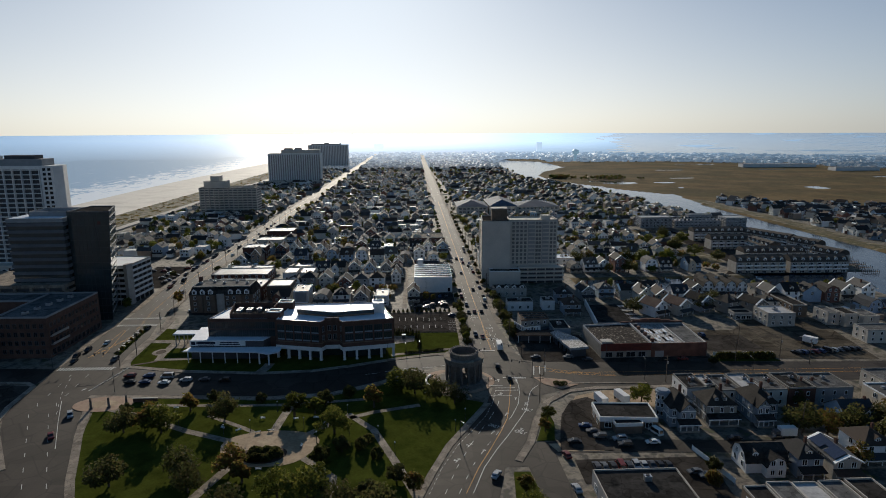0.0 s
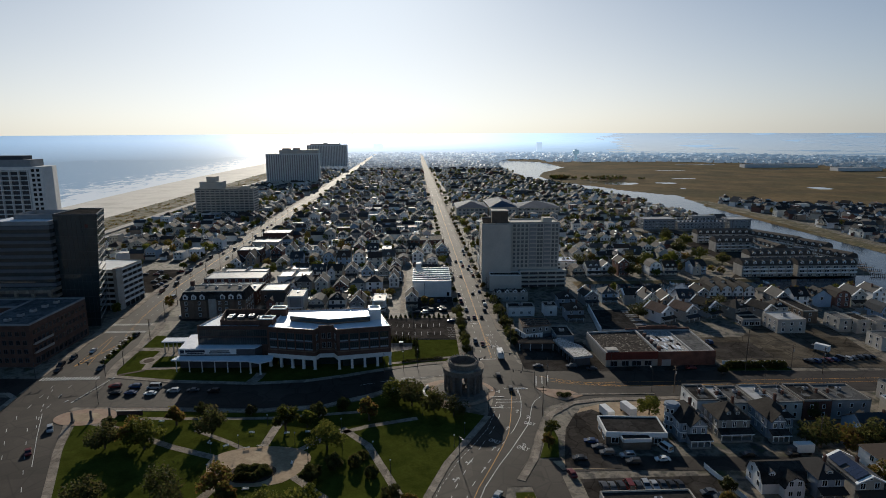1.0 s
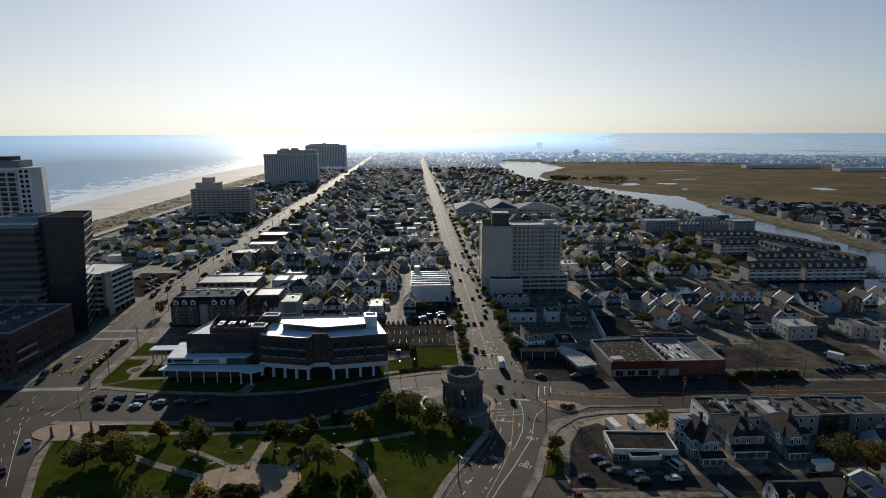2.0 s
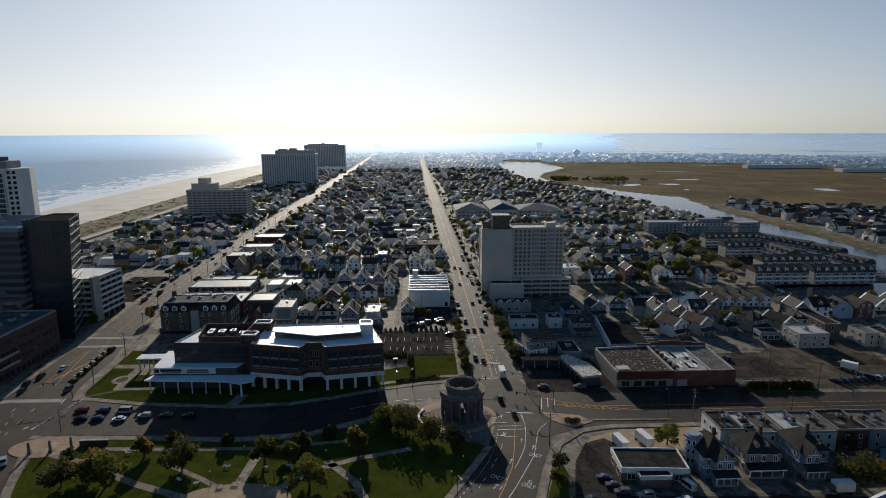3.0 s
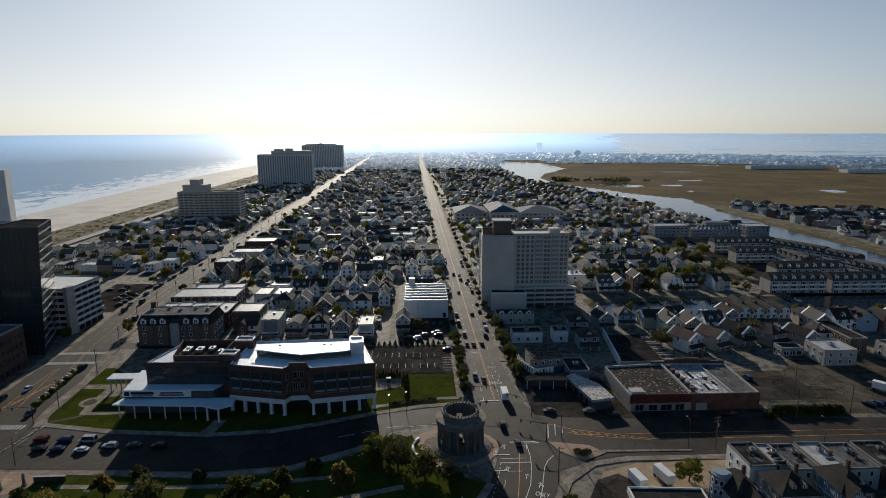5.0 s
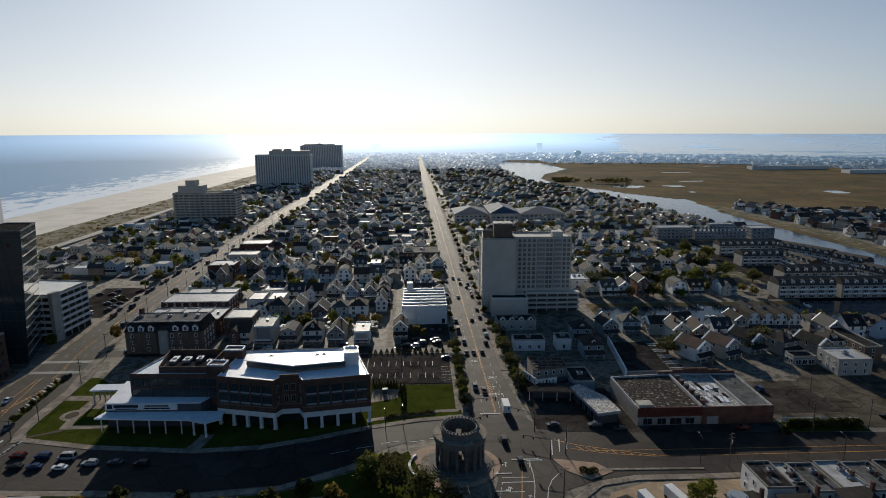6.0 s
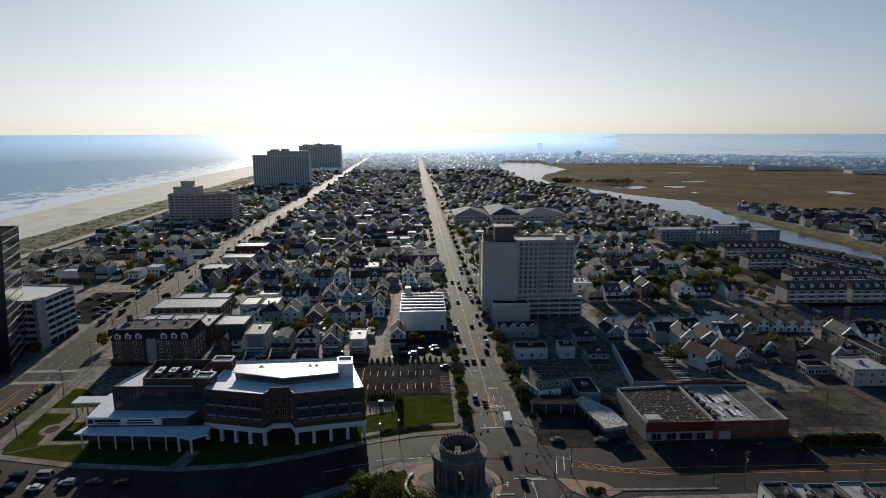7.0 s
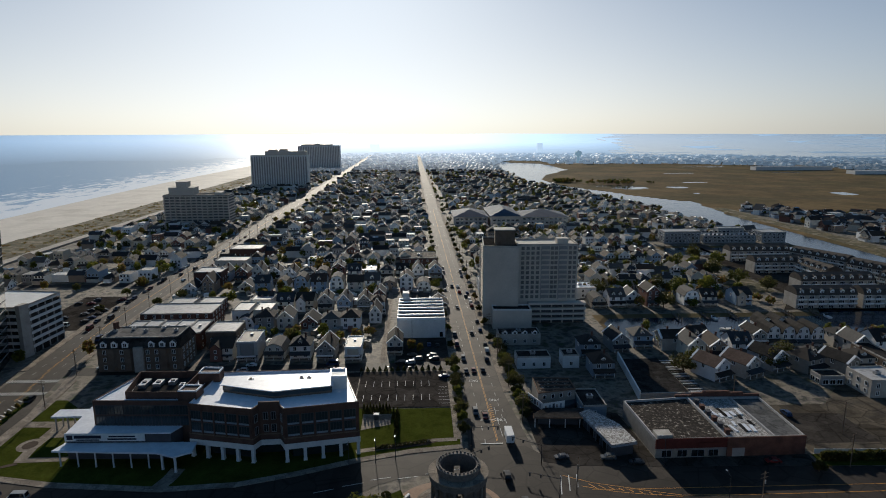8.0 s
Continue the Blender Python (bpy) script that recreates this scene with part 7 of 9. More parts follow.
# ---- park, lawns, lots ----
def ribbon(name, pts, width, z, mat, label, category, thick=0.0):
    """A path of even width along plan points."""
    mb = Mesh()
    left, right = [], []
    for i, p in enumerate(pts):
        a, b = Vector(pts[max(0, i - 1)]), Vector(pts[min(len(pts) - 1, i + 1)])
        d = (b - a).normalized()
        nrm = Vector((-d.y, d.x)) * width / 2
        left.append(Vector(p) + nrm)
        right.append(Vector(p) - nrm)
    for i in range(len(pts) - 1):
        q = [tuple(right[i]), tuple(right[i + 1]), tuple(left[i + 1]), tuple(left[i])]
        if thick:
            mb.prism(q, z - thick, z)
        else:
            mb.face([(x, y, z) for x, y in q])
    return setting(name, mb, mat, label, category)


def disc(cx, cy, rx, ry, n=36, wob=0.0, seed=0.0):
    return [(cx + (rx + wob * math.sin(3 * a + seed)) * math.cos(a), cy + (ry + wob * math.cos(2 * a + seed)) * math.sin(a)) for a in [2 * math.pi * i / n for i in range(n)]]


sheet("park_lawn", [(-123, 217), (-90, 215.5), (-60, 212.5), (-36, 214.5), (-16, 224), (-4, 232), (2, 236), (9, 214), (24, 207), (18, 194), (9, 177), (3, 161), (-1, 148), (-4, 128), (-84, 128), (-102, 161.5), (-114, 188)], 0.16, M["grass"], "shaded mown park lawn", "lawn", 0.2)
ribbon("park_pavement", [(-128, 219.2), (-90, 217.2), (-60, 214.5), (-36, 216.8), (-16, 226.6), (-6, 235.2)], 2.6, 0.2, M["concrete"], "concrete pavement along the park", "pavement", 0.2)
ribbon("park_pavement_west", [(-127, 217), (-121.6, 205), (-115, 188), (-109.5, 176), (-103, 161.5), (-92.5, 142), (-85, 128)], 2.6, 0.2, M["concrete"], "concrete pavement along the wide road", "pavement", 0.2)
ribbon("park_pavement_east", [(25.4, 206.5), (18.4, 193.2), (9.4, 176.3), (3.4, 160.3), (-0.7, 148), (-3, 128)], 2.4, 0.22, M["concrete"], "pale kerbside pavement curving with the road", "pavement", 0.2)
for pts, w in (([(-122, 211), (-103, 203), (-80, 190), (-62, 182)], 2.6), ([(-50, 188), (-49, 200), (-47, 213.5)], 3.0), ([(-38, 186), (-29, 195), (-17, 201), (0, 206)], 2.4), ([(-26, 200), (-16, 188), (-8, 168), (-1, 149)], 2.6),
               ([(-100, 210.5), (-74, 209), (-50, 208.5), (-20, 212)], 2.0), ([(-58, 168), (-64, 150), (-66, 130)], 3.0), ([(-38, 172), (-26, 160), (-20, 130)], 2.4), ([(-76, 201), (-62, 192), (-54, 186)], 1.8)):
    ribbon("park_path", pts, w, 0.19, M["concrete"], "pale concrete park path", "path")
sheet("park_plaza", disc(-49, 177.5, 15.5, 12.5, wob=1.2), 0.215, M["sandlot"], "round sandy paved park plaza", "plaza", 0.05)
sheet("park_planting_bed", disc(-49.5, 173, 7.0, 5.4, wob=0.4), 0.33, M["mulch"], "mulched planting bed in the plaza", "planting bed", 0.15)
sheet("corner_plaza", disc(-119, 212.5, 11, 6.5), 0.23, M["paver"], "brick-paved round corner plaza", "plaza", 0.1)
sheet("corner_plaza_ring", disc(-119, 212.3, 5.5, 3.2), 0.25, M["sandlot"], "pale ring of paving", "plaza")
sheet("memorial_plaza", disc(15.5, 227.5, 15, 12.5, 48), 0.15, M["paver"], "round brick-paved plaza with pale kerb", "plaza", 0.2)
sheet("memorial_plaza_ring", disc(17, 227.8, 11.3, 10.6, 48), 0.17, M["concrete"], "pale circle of paving round the memorial", "plaza")
# grounds of the academic building
sheet("college_lawn", [(-128, 250), (-101, 243.5), (-67, 240), (-46, 241.5), (-29, 246.5), (-12, 253), (5, 258), (21, 260.5), (21.5, 287), (-14, 287.5), (-17, 292), (-118, 292), (-127, 300), (-132, 300), (-130, 268)], 0.16, M["grass"], "bright mown lawn round the college", "lawn", 0.2)
ribbon("college_pavement", [(-127, 249), (-101, 243), (-67, 239.2), (-46, 240.7), (-30, 245.5), (-13, 252), (5, 257), (22, 259.3)], 2.6, 0.2, M["concrete"], "curved concrete pavement before the college", "pavement", 0.2)
ribbon("college_path", [(-13, 257.5), (1, 260.5), (12, 263.5), (20, 264)], 2.2, 0.185, M["concrete"], "pale path across the lawn", "path")
ribbon("college_path", [(-117.2, 281), (-118.2, 265), (-117.2, 256.5)], 3.4, 0.205, M["concrete"], "pale path from the canopy", "path")
ribbon("college_path", [(-118.5, 256.8), (-110, 257), (-103, 257.2)], 2.8, 0.21, M["concrete"], "pale path along the entrance front", "path")
ribbon("college_path", [(-134, 281), (-124, 280.5), (-116, 280)], 4.2, 0.2, M["concrete"], "pale path to the canopy", "path")
ribbon("avenue_walk", [(-127.5, 247.5), (-130.2, 254), (-131.6, 264), (-132, 276), (-132.6, 294), (-135.5, 318)], 4.0, 0.215, M["concrete"], "broad pale pavement beside the avenue", "pavement", 0.1)
ribbon("college_hedge_bed", [(-126, 250.5), (-117, 255)], 1.6, 0.22, M["mulch"], "mulched hedge bed before the lawn", "planting bed", 0.1)
ribbon("college_path", [(-66, 250), (-66.5, 245), (-68, 240)], 4.5, 0.187, M["concrete"], "broad entrance path", "path")
sheet("college_terrace", [(-120, 271), (-104, 271), (-104, 283), (-120, 283)], 0.19, M["concrete"], "paved entrance terrace", "terrace")
sheet("college_terrace_ring", disc(-120, 266.3, 3.8, 4.2), 0.212, M["concrete"], "small round paved seat", "terrace")
sheet("seat_bed", disc(-120, 266.3, 2.2, 2.6), 0.24, M["mulch"], "round planting bed inside the paved ring", "planting bed", 0.05)
ribbon("car_park_walk", [(20.2, 264), (20.3, 287), (20.3, 324)], 2.2, 0.225, M["concrete"], "pale pavement beside lawn and car park", "pavement", 0.1)
sheet("college_patio", [(-12.6, 271.5), (-2.6, 275), (-2.4, 283), (-12.8, 283.2)], 0.19, M["concrete"], "small paved patio between evergreens", "patio")
sheet("hedge_bed", [(-8, 258.3), (6, 262.2), (14, 263), (10, 260.7), (0, 258.5)], 0.22, M["mulch"], "mulched hedge bed", "planting bed", 0.1)
sheet("college_car_park", [(-16.5, 288.5), (21, 288), (21.3, 321.5), (-16.8, 322)], 0.2, M["lot"], "asphalt car park with white bays", "car park", 0.15)
sheet("rear_yard", [(-92, 293), (-17.2, 293), (-17.2, 322), (-92, 322)], 0.1, M["lot"], "asphalt yard behind the college", "yard")
sheet("verge_ocean_road", [(-131.5, 251), (-128.5, 251), (-131, 300), (-138, 330), (-141, 330), (-134.5, 300)], 0.2, M["concrete"], "pavement and kerb beside the avenue", "pavement", 0.2)
sheet("planted_median", [(-139.5, 262), (-137.5, 262), (-140.5, 300), (-142.5, 300)], 0.22, M["grass"], "narrow planted strip in the avenue", "verge", 0.2)
sheet("west_pavement", [(-159, 250), (-156.5, 250), (-159.5, 300), (-166, 345), (-169, 345), (-164, 304)], 0.2, M["concrete"], "pavement before the brick block", "pavement", 0.2)
sheet("west_side_road", [(-240, 238), (-156, 232), (-157, 248), (-240, 254)], 0.068, M["asphalt"], "asphalt side road beside the brick block", "road")
sheet("west_verge", [(-200, 196), (-147, 196), (-153, 212), (-154.5, 230), (-200, 234)], 0.2, M["lot"], "dark paved plot by the side road", "pavement", 0.2)
ribbon("west_kerb", [(-127, 168), (-141, 187), (-149, 197), (-153.5, 212), (-155.5, 230), (-160, 233.5), (-200, 235.5)], 2.2, 0.22, M["concrete"], "pale kerbside pavement", "pavement", 0.2)
sheet("ocean_car_park", [(-196, 384), (-168.5, 384), (-171, 448), (-198, 448)], 0.1, M["lot"], "sunlit asphalt car park", "car park")
sheet("hall_car_park", [(-3, 333), (21.5, 333), (21.5, 364), (-3, 364)], 0.1, M["lot"], "asphalt lot before the white hall", "car park")
strip("alley", [(y, -9.6 + skew(y), -6.8 + skew(y)) for y in (332, 360, 400, 440, 470)], M["concrete"], 0.09, "narrow pale concrete alley", "alley")
strip("alley_west", [(y, -93 + skew(y), -89.5 + skew(y)) for y in (332, 360, 400)], M["concrete"], 0.09, "narrow pale concrete alley", "alley")
# drainage ditches across the marsh
for x0, x1, y0, wd in ((402, 760, 958, 3.0), (560, 1150, 1130, 3.0), (330, 700, 1463, 4.0), (430, 900, 1362, 3.5), (700, 1300, 1290, 4.0), (470, 640, 1060, 2.0)):
    ribbon("marsh_ditch", [(x0 + (x1 - x0) * k / 14, y0 + 9 * ripple(x0 + 40 * k, y0, 130.0) - 0.04 * (x1 - x0) * k / 14) for k in range(15)], wd, -0.1, M["mulch"], "dark muddy ditch across the salt marsh", "ditch")
# east of the avenue
sheet("showroom_forecourt", [(46, 249), (54, 246.5), (81, 244.8), (130, 243), (131, 249.8), (81.3, 249.3), (79.5, 280), (46, 292)], 0.12, M["lot"], "asphalt forecourt of the showroom and repair shop", "forecourt", 0.1)
sheet("vacant_lot", [(133, 247), (205, 242), (214, 300), (176, 300), (160, 284), (134, 284)], 0.1, M["gravel"], "rough gravel vacant lot", "lot")
sheet("vacant_slab", [(134, 256), (160, 256), (160, 276), (134, 278)], 0.13, M["lot"], "old dark asphalt pad", "pad")
sheet("waterside_lawn", [(196, 436), (236, 440), (236, 486), (200, 490)], 0.1, M["dune"], "rough grass lot beside the townhouses", "lawn")
sheet("townhouse_court", [(217, 402), (300, 402), (335, 440), (318, 552), (240, 552), (238, 430)], 0.08, M["lot"], "asphalt court between the townhouses", "court")
sheet("verge_east", [(131.5, 243), (160, 242), (158, 248), (132, 249.5)], 0.14, M["grass"], "grass verge with shrubs", "verge", 0.1)
sheet("junction_island", [(47, 229.5), (50, 222.5), (56, 217.5), (64, 221.5), (60, 226.5)], 0.22, M["paver"], "brick-paved traffic island", "traffic island", 0.2)
sheet("east_median", [(60, 222.2), (92, 221.6), (92, 222.4), (61, 223.4)], 0.25, M["concrete"], "thin raised kerb dividing the lanes", "median", 0.2)
sheet("sandy_corner", [(42, 176), (47, 176), (50, 186), (53, 199), (60, 211), (72, 215.5), (100, 216), (100, 198), (66, 198), (60, 180), (60, 171), (44, 171)], 0.12, M["sandlot"], "bare sandy corner ground", "ground patch", 0.08)
sheet("shop_lot", [(45, 172), (62, 171), (62.5, 196), (66, 198.5), (68, 205), (64, 210), (57, 207), (51, 196), (48, 185)], 0.16, M["lot"], "dark asphalt shop lot", "car park")
ribbon("corner_pavement", [(30.5, 166), (36.5, 177.5), (41.5, 192.5), (48, 206.5), (58, 215.5), (70, 218), (92, 217.8), (150, 218.8)], 2.6, 0.22, M["concrete"], "pale pavement round the corner", "pavement", 0.2)
sheet("corner_verge", [(38.5, 178), (44.5, 178), (47, 190), (46.5, 200)], 0.2, M["grass"], "small grass verge with trees", "verge", 0.1)
sheet("store_lot", [(74.5, 122), (85.5, 122), (90, 166), (48, 166), (48, 153), (74.5, 153)], 0.1, M["lot"], "asphalt lot beside the low store", "car park")
sheet("corner_patch", [(28, 160), (33, 160), (36, 130), (25, 130)], 0.2, M["grass"], "grass corner with trees and a low wall", "verge", 0.15)


# ---- road markings ----
def marks(name, quads, mat, z, label):
    mb = Mesh()
    for x, y, lx, ly, deg in quads:
        c, s = math.cos(radians(deg)), math.sin(radians(deg))
        mb.face([(x + a * lx / 2 * c - b * ly / 2 * s, y + a * lx / 2 * s + b * ly / 2 * c, z) for a, b in ((-1, -1), (1, -1), (1, 1), (-1, 1))])
    return tagged(part(name, mb, mat), label, "road marking", "", "structure")


dash = []
for k in range(90):
    y = 262 + 9 * k
    if any(abs(y - s) < 7 for s in SIDE):
        continue
    for dx in (-4.1, 4.1):
        dash.append((ave(y) + dx, y, 0.14, 3.0, 0))
for k in range(70):
    y = 300 + 9 * k
    for dx in (-4.3, 4.3):
        dash.append((left_ave(y) + dx, y, 0.14, 3.0, 0))
for k in range(12):
    y = 150 + 9 * k
    for dx in (-5, 2):
        dash.append((left_ave(y) + dx, y, 0.15, 3.0, 30 if y < 215 else 4))
marks("lane_dashes", dash, M["white_line"], 0.1, "white lane dashes")
ybars = [(ave(262 + 6 * k) + s, 265 + 6 * k, 0.14, 6, 0) for k in range(100) for s in (-0.2, 0.2)]
ybars += [(left_ave(300 + 6 * k) + s, 303 + 6 * k, 0.14, 6, 0.5) for k in range(90) for s in (-0.2, 0.2)]
ybars += [(60 + 6.1 * k, 233.6 - 0.05 * k, 6.1, 0.15, -1) for k in range(22)]
ybars += [(ave(285) + 0.9 - 0.02 * k, 276 + 1.6 * k, 1.8, 0.3, 35) for k in range(9)]
ybars += [(-149.6 + 0.45 * k, 262 + 2 * k, 2.2, 0.4, 40) for k in range(14)]
marks("centre_lines", ybars, M["yellow_line"], 0.104, "yellow centre lines and hatching")
zeb = []
for k in range(19):
    zeb.append((-155.5 + 1.25 * k, 247.5, 0.55, 3.2, 0))
    zeb.append((-159 + 1.1 * k, 306.5, 0.5, 2.8, 0))
    zeb.append((-161 + 1.1 * k, 318.5, 0.5, 2.8, 0))
for k in range(14):
    zeb.append((-133.5 + 0.75 * k, 226 + 1.6 * k, 1.9, 0.45, 65) if k < 1 else (-131 + 0.35 * k, 224 + 1.75 * k, 2.6, 0.5, 80))
for k in range(13):
    zeb.append((-141.2 - 0.26 * k, 271 + 2.4 * k, 0.45, 2.6, 60))
zeb += [(31.3, 260.5, 7.4, 0.5, 0), (38.6, 229.5, 8.5, 0.45, 0), (30.6, 222, 5.4, 0.35, 0), (29.0, 213, 4.6, 0.3, 0)]
zeb += [(-14 + 3.2 * k, 296.5, 0.14, 5.2, 0) for k in range(9)] + [(-14 + 3.2 * k, 309.5, 0.14, 5.2, 0) for k in range(9)]
zeb += [(17.6, 291 + 2.9 * k, 5.0, 0.14, 0) for k in range(6)]
marks("crossing_bars", zeb, M["white_line"], 0.212, "white crossing bars, stop lines and parking bays")
def line_run(out, pts, width, dash=0.0, gap=0.0):
    """A painted line along plan points, whole or broken into dashes."""
    for (ax, ay), (bx, by) in zip(pts, pts[1:]):
        d = math.hypot(bx - ax, by - ay)
        rz = -math.degrees(math.atan2(bx - ax, by - ay))
        if not dash:
            out.append(((ax + bx) / 2, (ay + by) / 2, width, d + 0.05, rz))
            continue
        s0 = 0.0
        while s0 < d:
            u = min(dash, d - s0)
            f = (s0 + u / 2) / d
            out.append((ax + (bx - ax) * f, ay + (by - ay) * f, width, u, rz))
            s0 += dash + gap


curve_lines, amber = [], []
line_run(curve_lines, [(15, 150), (19.5, 163), (25, 174), (30.4, 183.5), (35.7, 193.9), (39, 200.3), (40.4, 205.6), (42.7, 214.1), (44.6, 218.1), (47.5, 221.5)], 0.2)
line_run(curve_lines, [(32.8, 195.6), (34.9, 200.5), (36.9, 205.7), (38.9, 215.1), (39.6, 221.2), (39.7, 228.6)], 0.18)
line_run(curve_lines, [(11, 150), (16, 164), (22, 176), (28, 187), (32.8, 195.6)], 0.16, 2.4, 5.0)
line_run(curve_lines, [(2.5, 150), (6.5, 163), (12.5, 176.8), (18.5, 187), (24, 197), (27.4, 207), (29.8, 217.5)], 0.16, 1.0, 1.4)
line_run(curve_lines, [(7, 150), (11, 163), (16.6, 176.8), (21.3, 186.9), (26, 197), (29.4, 206), (31.5, 216)], 0.16, 2.4, 5.0)
line_run(amber, [(13, 150), (17.8, 163), (23.5, 175.5), (28, 186), (31, 194.1), (33.2, 204.1), (35.2, 215.3), (36.6, 223.5), (37, 230.1)], 0.18)
curve_lines += [(41.4, 229, 5.0, 0.45, 0), (34.4, 217.4, 9.6, 0.3, 0), (34, 219.8, 8.0, 0.2, 0), (33.6, 212.6, 4.0, 0.2, 0), (31.7, 277, 5.0, 0.4, 0), (33.2, 284, 7.0, 0.15, 0)]
for k in range(3):
    curve_lines.append((48.6 + 2.6 * k, 236.5 + 0.9 * k, 0.3, 9.5 - 1.4 * k, -11))
line_run(amber, [(50.2, 241.2), (58, 237.1), (66.1, 234.6), (73.8, 232.2), (81.6, 230), (100, 229.4), (140, 229.4), (200, 229.2)], 0.18)
line_run(amber, [(54.3, 235.6), (63.3, 232.5), (69.3, 231.3), (81.4, 229.4)], 0.18)
for k in range(8):
    amber.append((57.5 + 2.6 * k, 235.6 - 0.72 * k, 0.25, 2.6 - 0.26 * k, 40))
for x, y, rz, turn in ((39.4, 204.9, -22, 1), (34.4, 185.6, -34, 1), (39.3, 226, -4, 0), (32.1, 226.7, -6, -1), (31.5, 213.5, -12, -1), (24.5, 184, -34, 0), (36.4, 209.5, -16, 0), (31, 197, -26, 0), (20, 172, -30, 0), (16, 176, -34, -1), (11.5, 167, -32, -1)):
    c, q = math.cos(radians(rz)), math.sin(radians(rz))
    curve_lines.append((x, y, 0.22, 2.2, rz))
    for s in (-1, 1):
        curve_lines.append((x - q * 1.2 + c * 0.28 * s, y + c * 1.2 + q * 0.28 * s, 0.2, 0.9, rz + 38 * s))
    if turn:
        curve_lines += [(x + c * 0.5 * turn, y + q * 0.5 * turn, 1.0, 0.22, rz), (x + c * 1.0 * turn, y + q * 1.0 * turn, 0.3, 0.8, rz)]
curve_lines += [(-20 + 8 * k, 236.5 + 0.34 * 8 * k * (1 if k < 3 else 0.7), 6, 0.2, 17 - 2.5 * k) for k in range(6)]
for j in range(3):
    curve_lines += [(ave(268 + 8 * j) + 2.2 + 0.0 * j, 268 + 8 * j, 0.16, 5.5, 0), (ave(268 + 8 * j) + 5.0, 268 + 8 * j, 0.16, 3.0, 0)]
line_run(curve_lines, [(-132, 205), (-140, 222), (-146, 240)], 0.16, 2.4, 4.5)
line_run(curve_lines, [(-118, 180), (-128, 199), (-136.5, 216)], 0.16)
line_run(amber, [(-150, 262), (-152.5, 300)], 0.18)
line_run(amber, [(-144.5, 262), (-151.5, 300)], 0.18)
marks("amber_lines", amber, M["yellow_line"], 0.106, "yellow curving lines and hatching")
marks("turn_lines", curve_lines, M["white_line"], 0.11, "white lane lines and turn arrows")


# ---- trees ----
def tree_meshes(seed, h, r, leaf, n=1500, size=0.4):
    g = random.Random(seed)
    trunk = Mesh()
    th = h * 0.3
    trunk.cyl(0, 0, -0.2, th, 0.3, 0.2, 8)
    lobes = []
    for k in range(11):
        a = 2 * math.pi * k / 11 * 2 + g.uniform(-0.4, 0.4)
        rr = r * g.uniform(0.35, 0.85)
        c = Vector((rr * math.cos(a), rr * math.sin(a), h * g.uniform(0.34, 0.74)))
        lobes.append((c, r * g.uniform(0.24, 0.46)))
        trunk.tube((0, 0, th * g.uniform(0.6, 0.98)), c * 0.92, 0.1, 5, 0.03)
    lobes += [(Vector((g.uniform(-0.5, 0.5), g.uniform(-0.5, 0.5), h * 0.84)), r * 0.42), (Vector((0, 0, h * 0.6)), r * 0.6)]
    crown = Mesh()
    for _ in range(n):
        c, lr = g.choice(lobes)
        d = Vector((g.gauss(0, 1), g.gauss(0, 1), g.gauss(0, 0.8))).normalized()
        p = c + d * lr * (g.uniform(0.45, 1.0) + max(0, g.gauss(0, 0.16)))
        u = Vector((g.gauss(0, 1), g.gauss(0, 1), g.gauss(0, 1))).normalized()
        w = u.orthogonal().normalized()
        s = size * g.uniform(0.6, 1.25)
        crown.face([p - u * s, p + w * s * 0.66, p + u * s, p - w * s * 0.66])
    return trunk.data("trunk", M["bark"]), crown.data("crown", M[leaf])


TREES = {}
TREE_LABELS = {"leaf": "broad green park tree with open crown", "leaf_autumn": "tree with yellowing autumn crown", "leaf_dark": "dark full-crowned shade tree"}


def tree(x, y, variant, scale=1.0, z=0.1, group="trees"):
    specs = [("leaf", 9, 4.2), ("leaf_autumn", 8.5, 4.0), ("leaf_dark", 9, 4.8), ("leaf", 7, 3.0), ("leaf_autumn", 6.5, 2.8), ("leaf_dark", 6, 2.6)]
    lf, h, r = specs[variant]
    if variant not in TREES:
        TREES[variant] = tree_meshes(40 + variant, h, r, lf)
    t = thing("tree", x, y, z, rng.uniform(0, 360), TREE_LABELS[lf], "tree", group)
    t.scale = (scale, scale, scale * rng.uniform(0.78, 0.92))
    put("trunk", TREES[variant][0], t, 0, 0, 0)
    put("crown", TREES[variant][1], t, 0, 0, 0)
    return t


for x, y, v, s in ((-29, 186, 0, 1.35), (-45, 199, 3, 1.5), (-38, 201, 3, 1.1), (-17, 205, 4, 1.5), (-88, 189, 0, 1.35), (-94, 194, 1, 1.2), (-69.5, 198.5, 2, 1.2), (-31, 147, 0, 1.6), (-40, 150, 0, 1.3), (-22, 144, 2, 1.2), (-72, 163, 2, 1.3), (-66, 154, 2, 1.2),
                   (-57, 164, 1, 1.2), (-52, 158, 4, 1.3), (-2, 216, 2, 1.3), (6, 212, 2, 1.2), (-9, 220, 0, 1.3), (13, 207, 2, 1.0), (-2, 152, 4, 1.1), (-7, 157, 5, 1.1), (-14, 148, 5, 1.3), (-101, 190, 2, 1.1), (-90, 158, 2, 1.2),
                   (-84, 205, 4, 1.3), (-78, 213, 5, 0.9), (-60, 211, 5, 0.9), (-106, 203, 5, 0.9), (-35, 208, 5, 1.1), (-27, 214, 5, 1.0), (-50, 140, 2, 1.4), (-31, 168, 5, 1.2), (-25, 174, 5, 1.0), (-12, 140, 2, 1.2)):
    tree(x, y, v, s, group="park trees")
for k in range(9):
    tree(22.6, 268 + 7.2 * k, (5, 3, 2)[k % 3], 0.75, 0.2, "street trees")
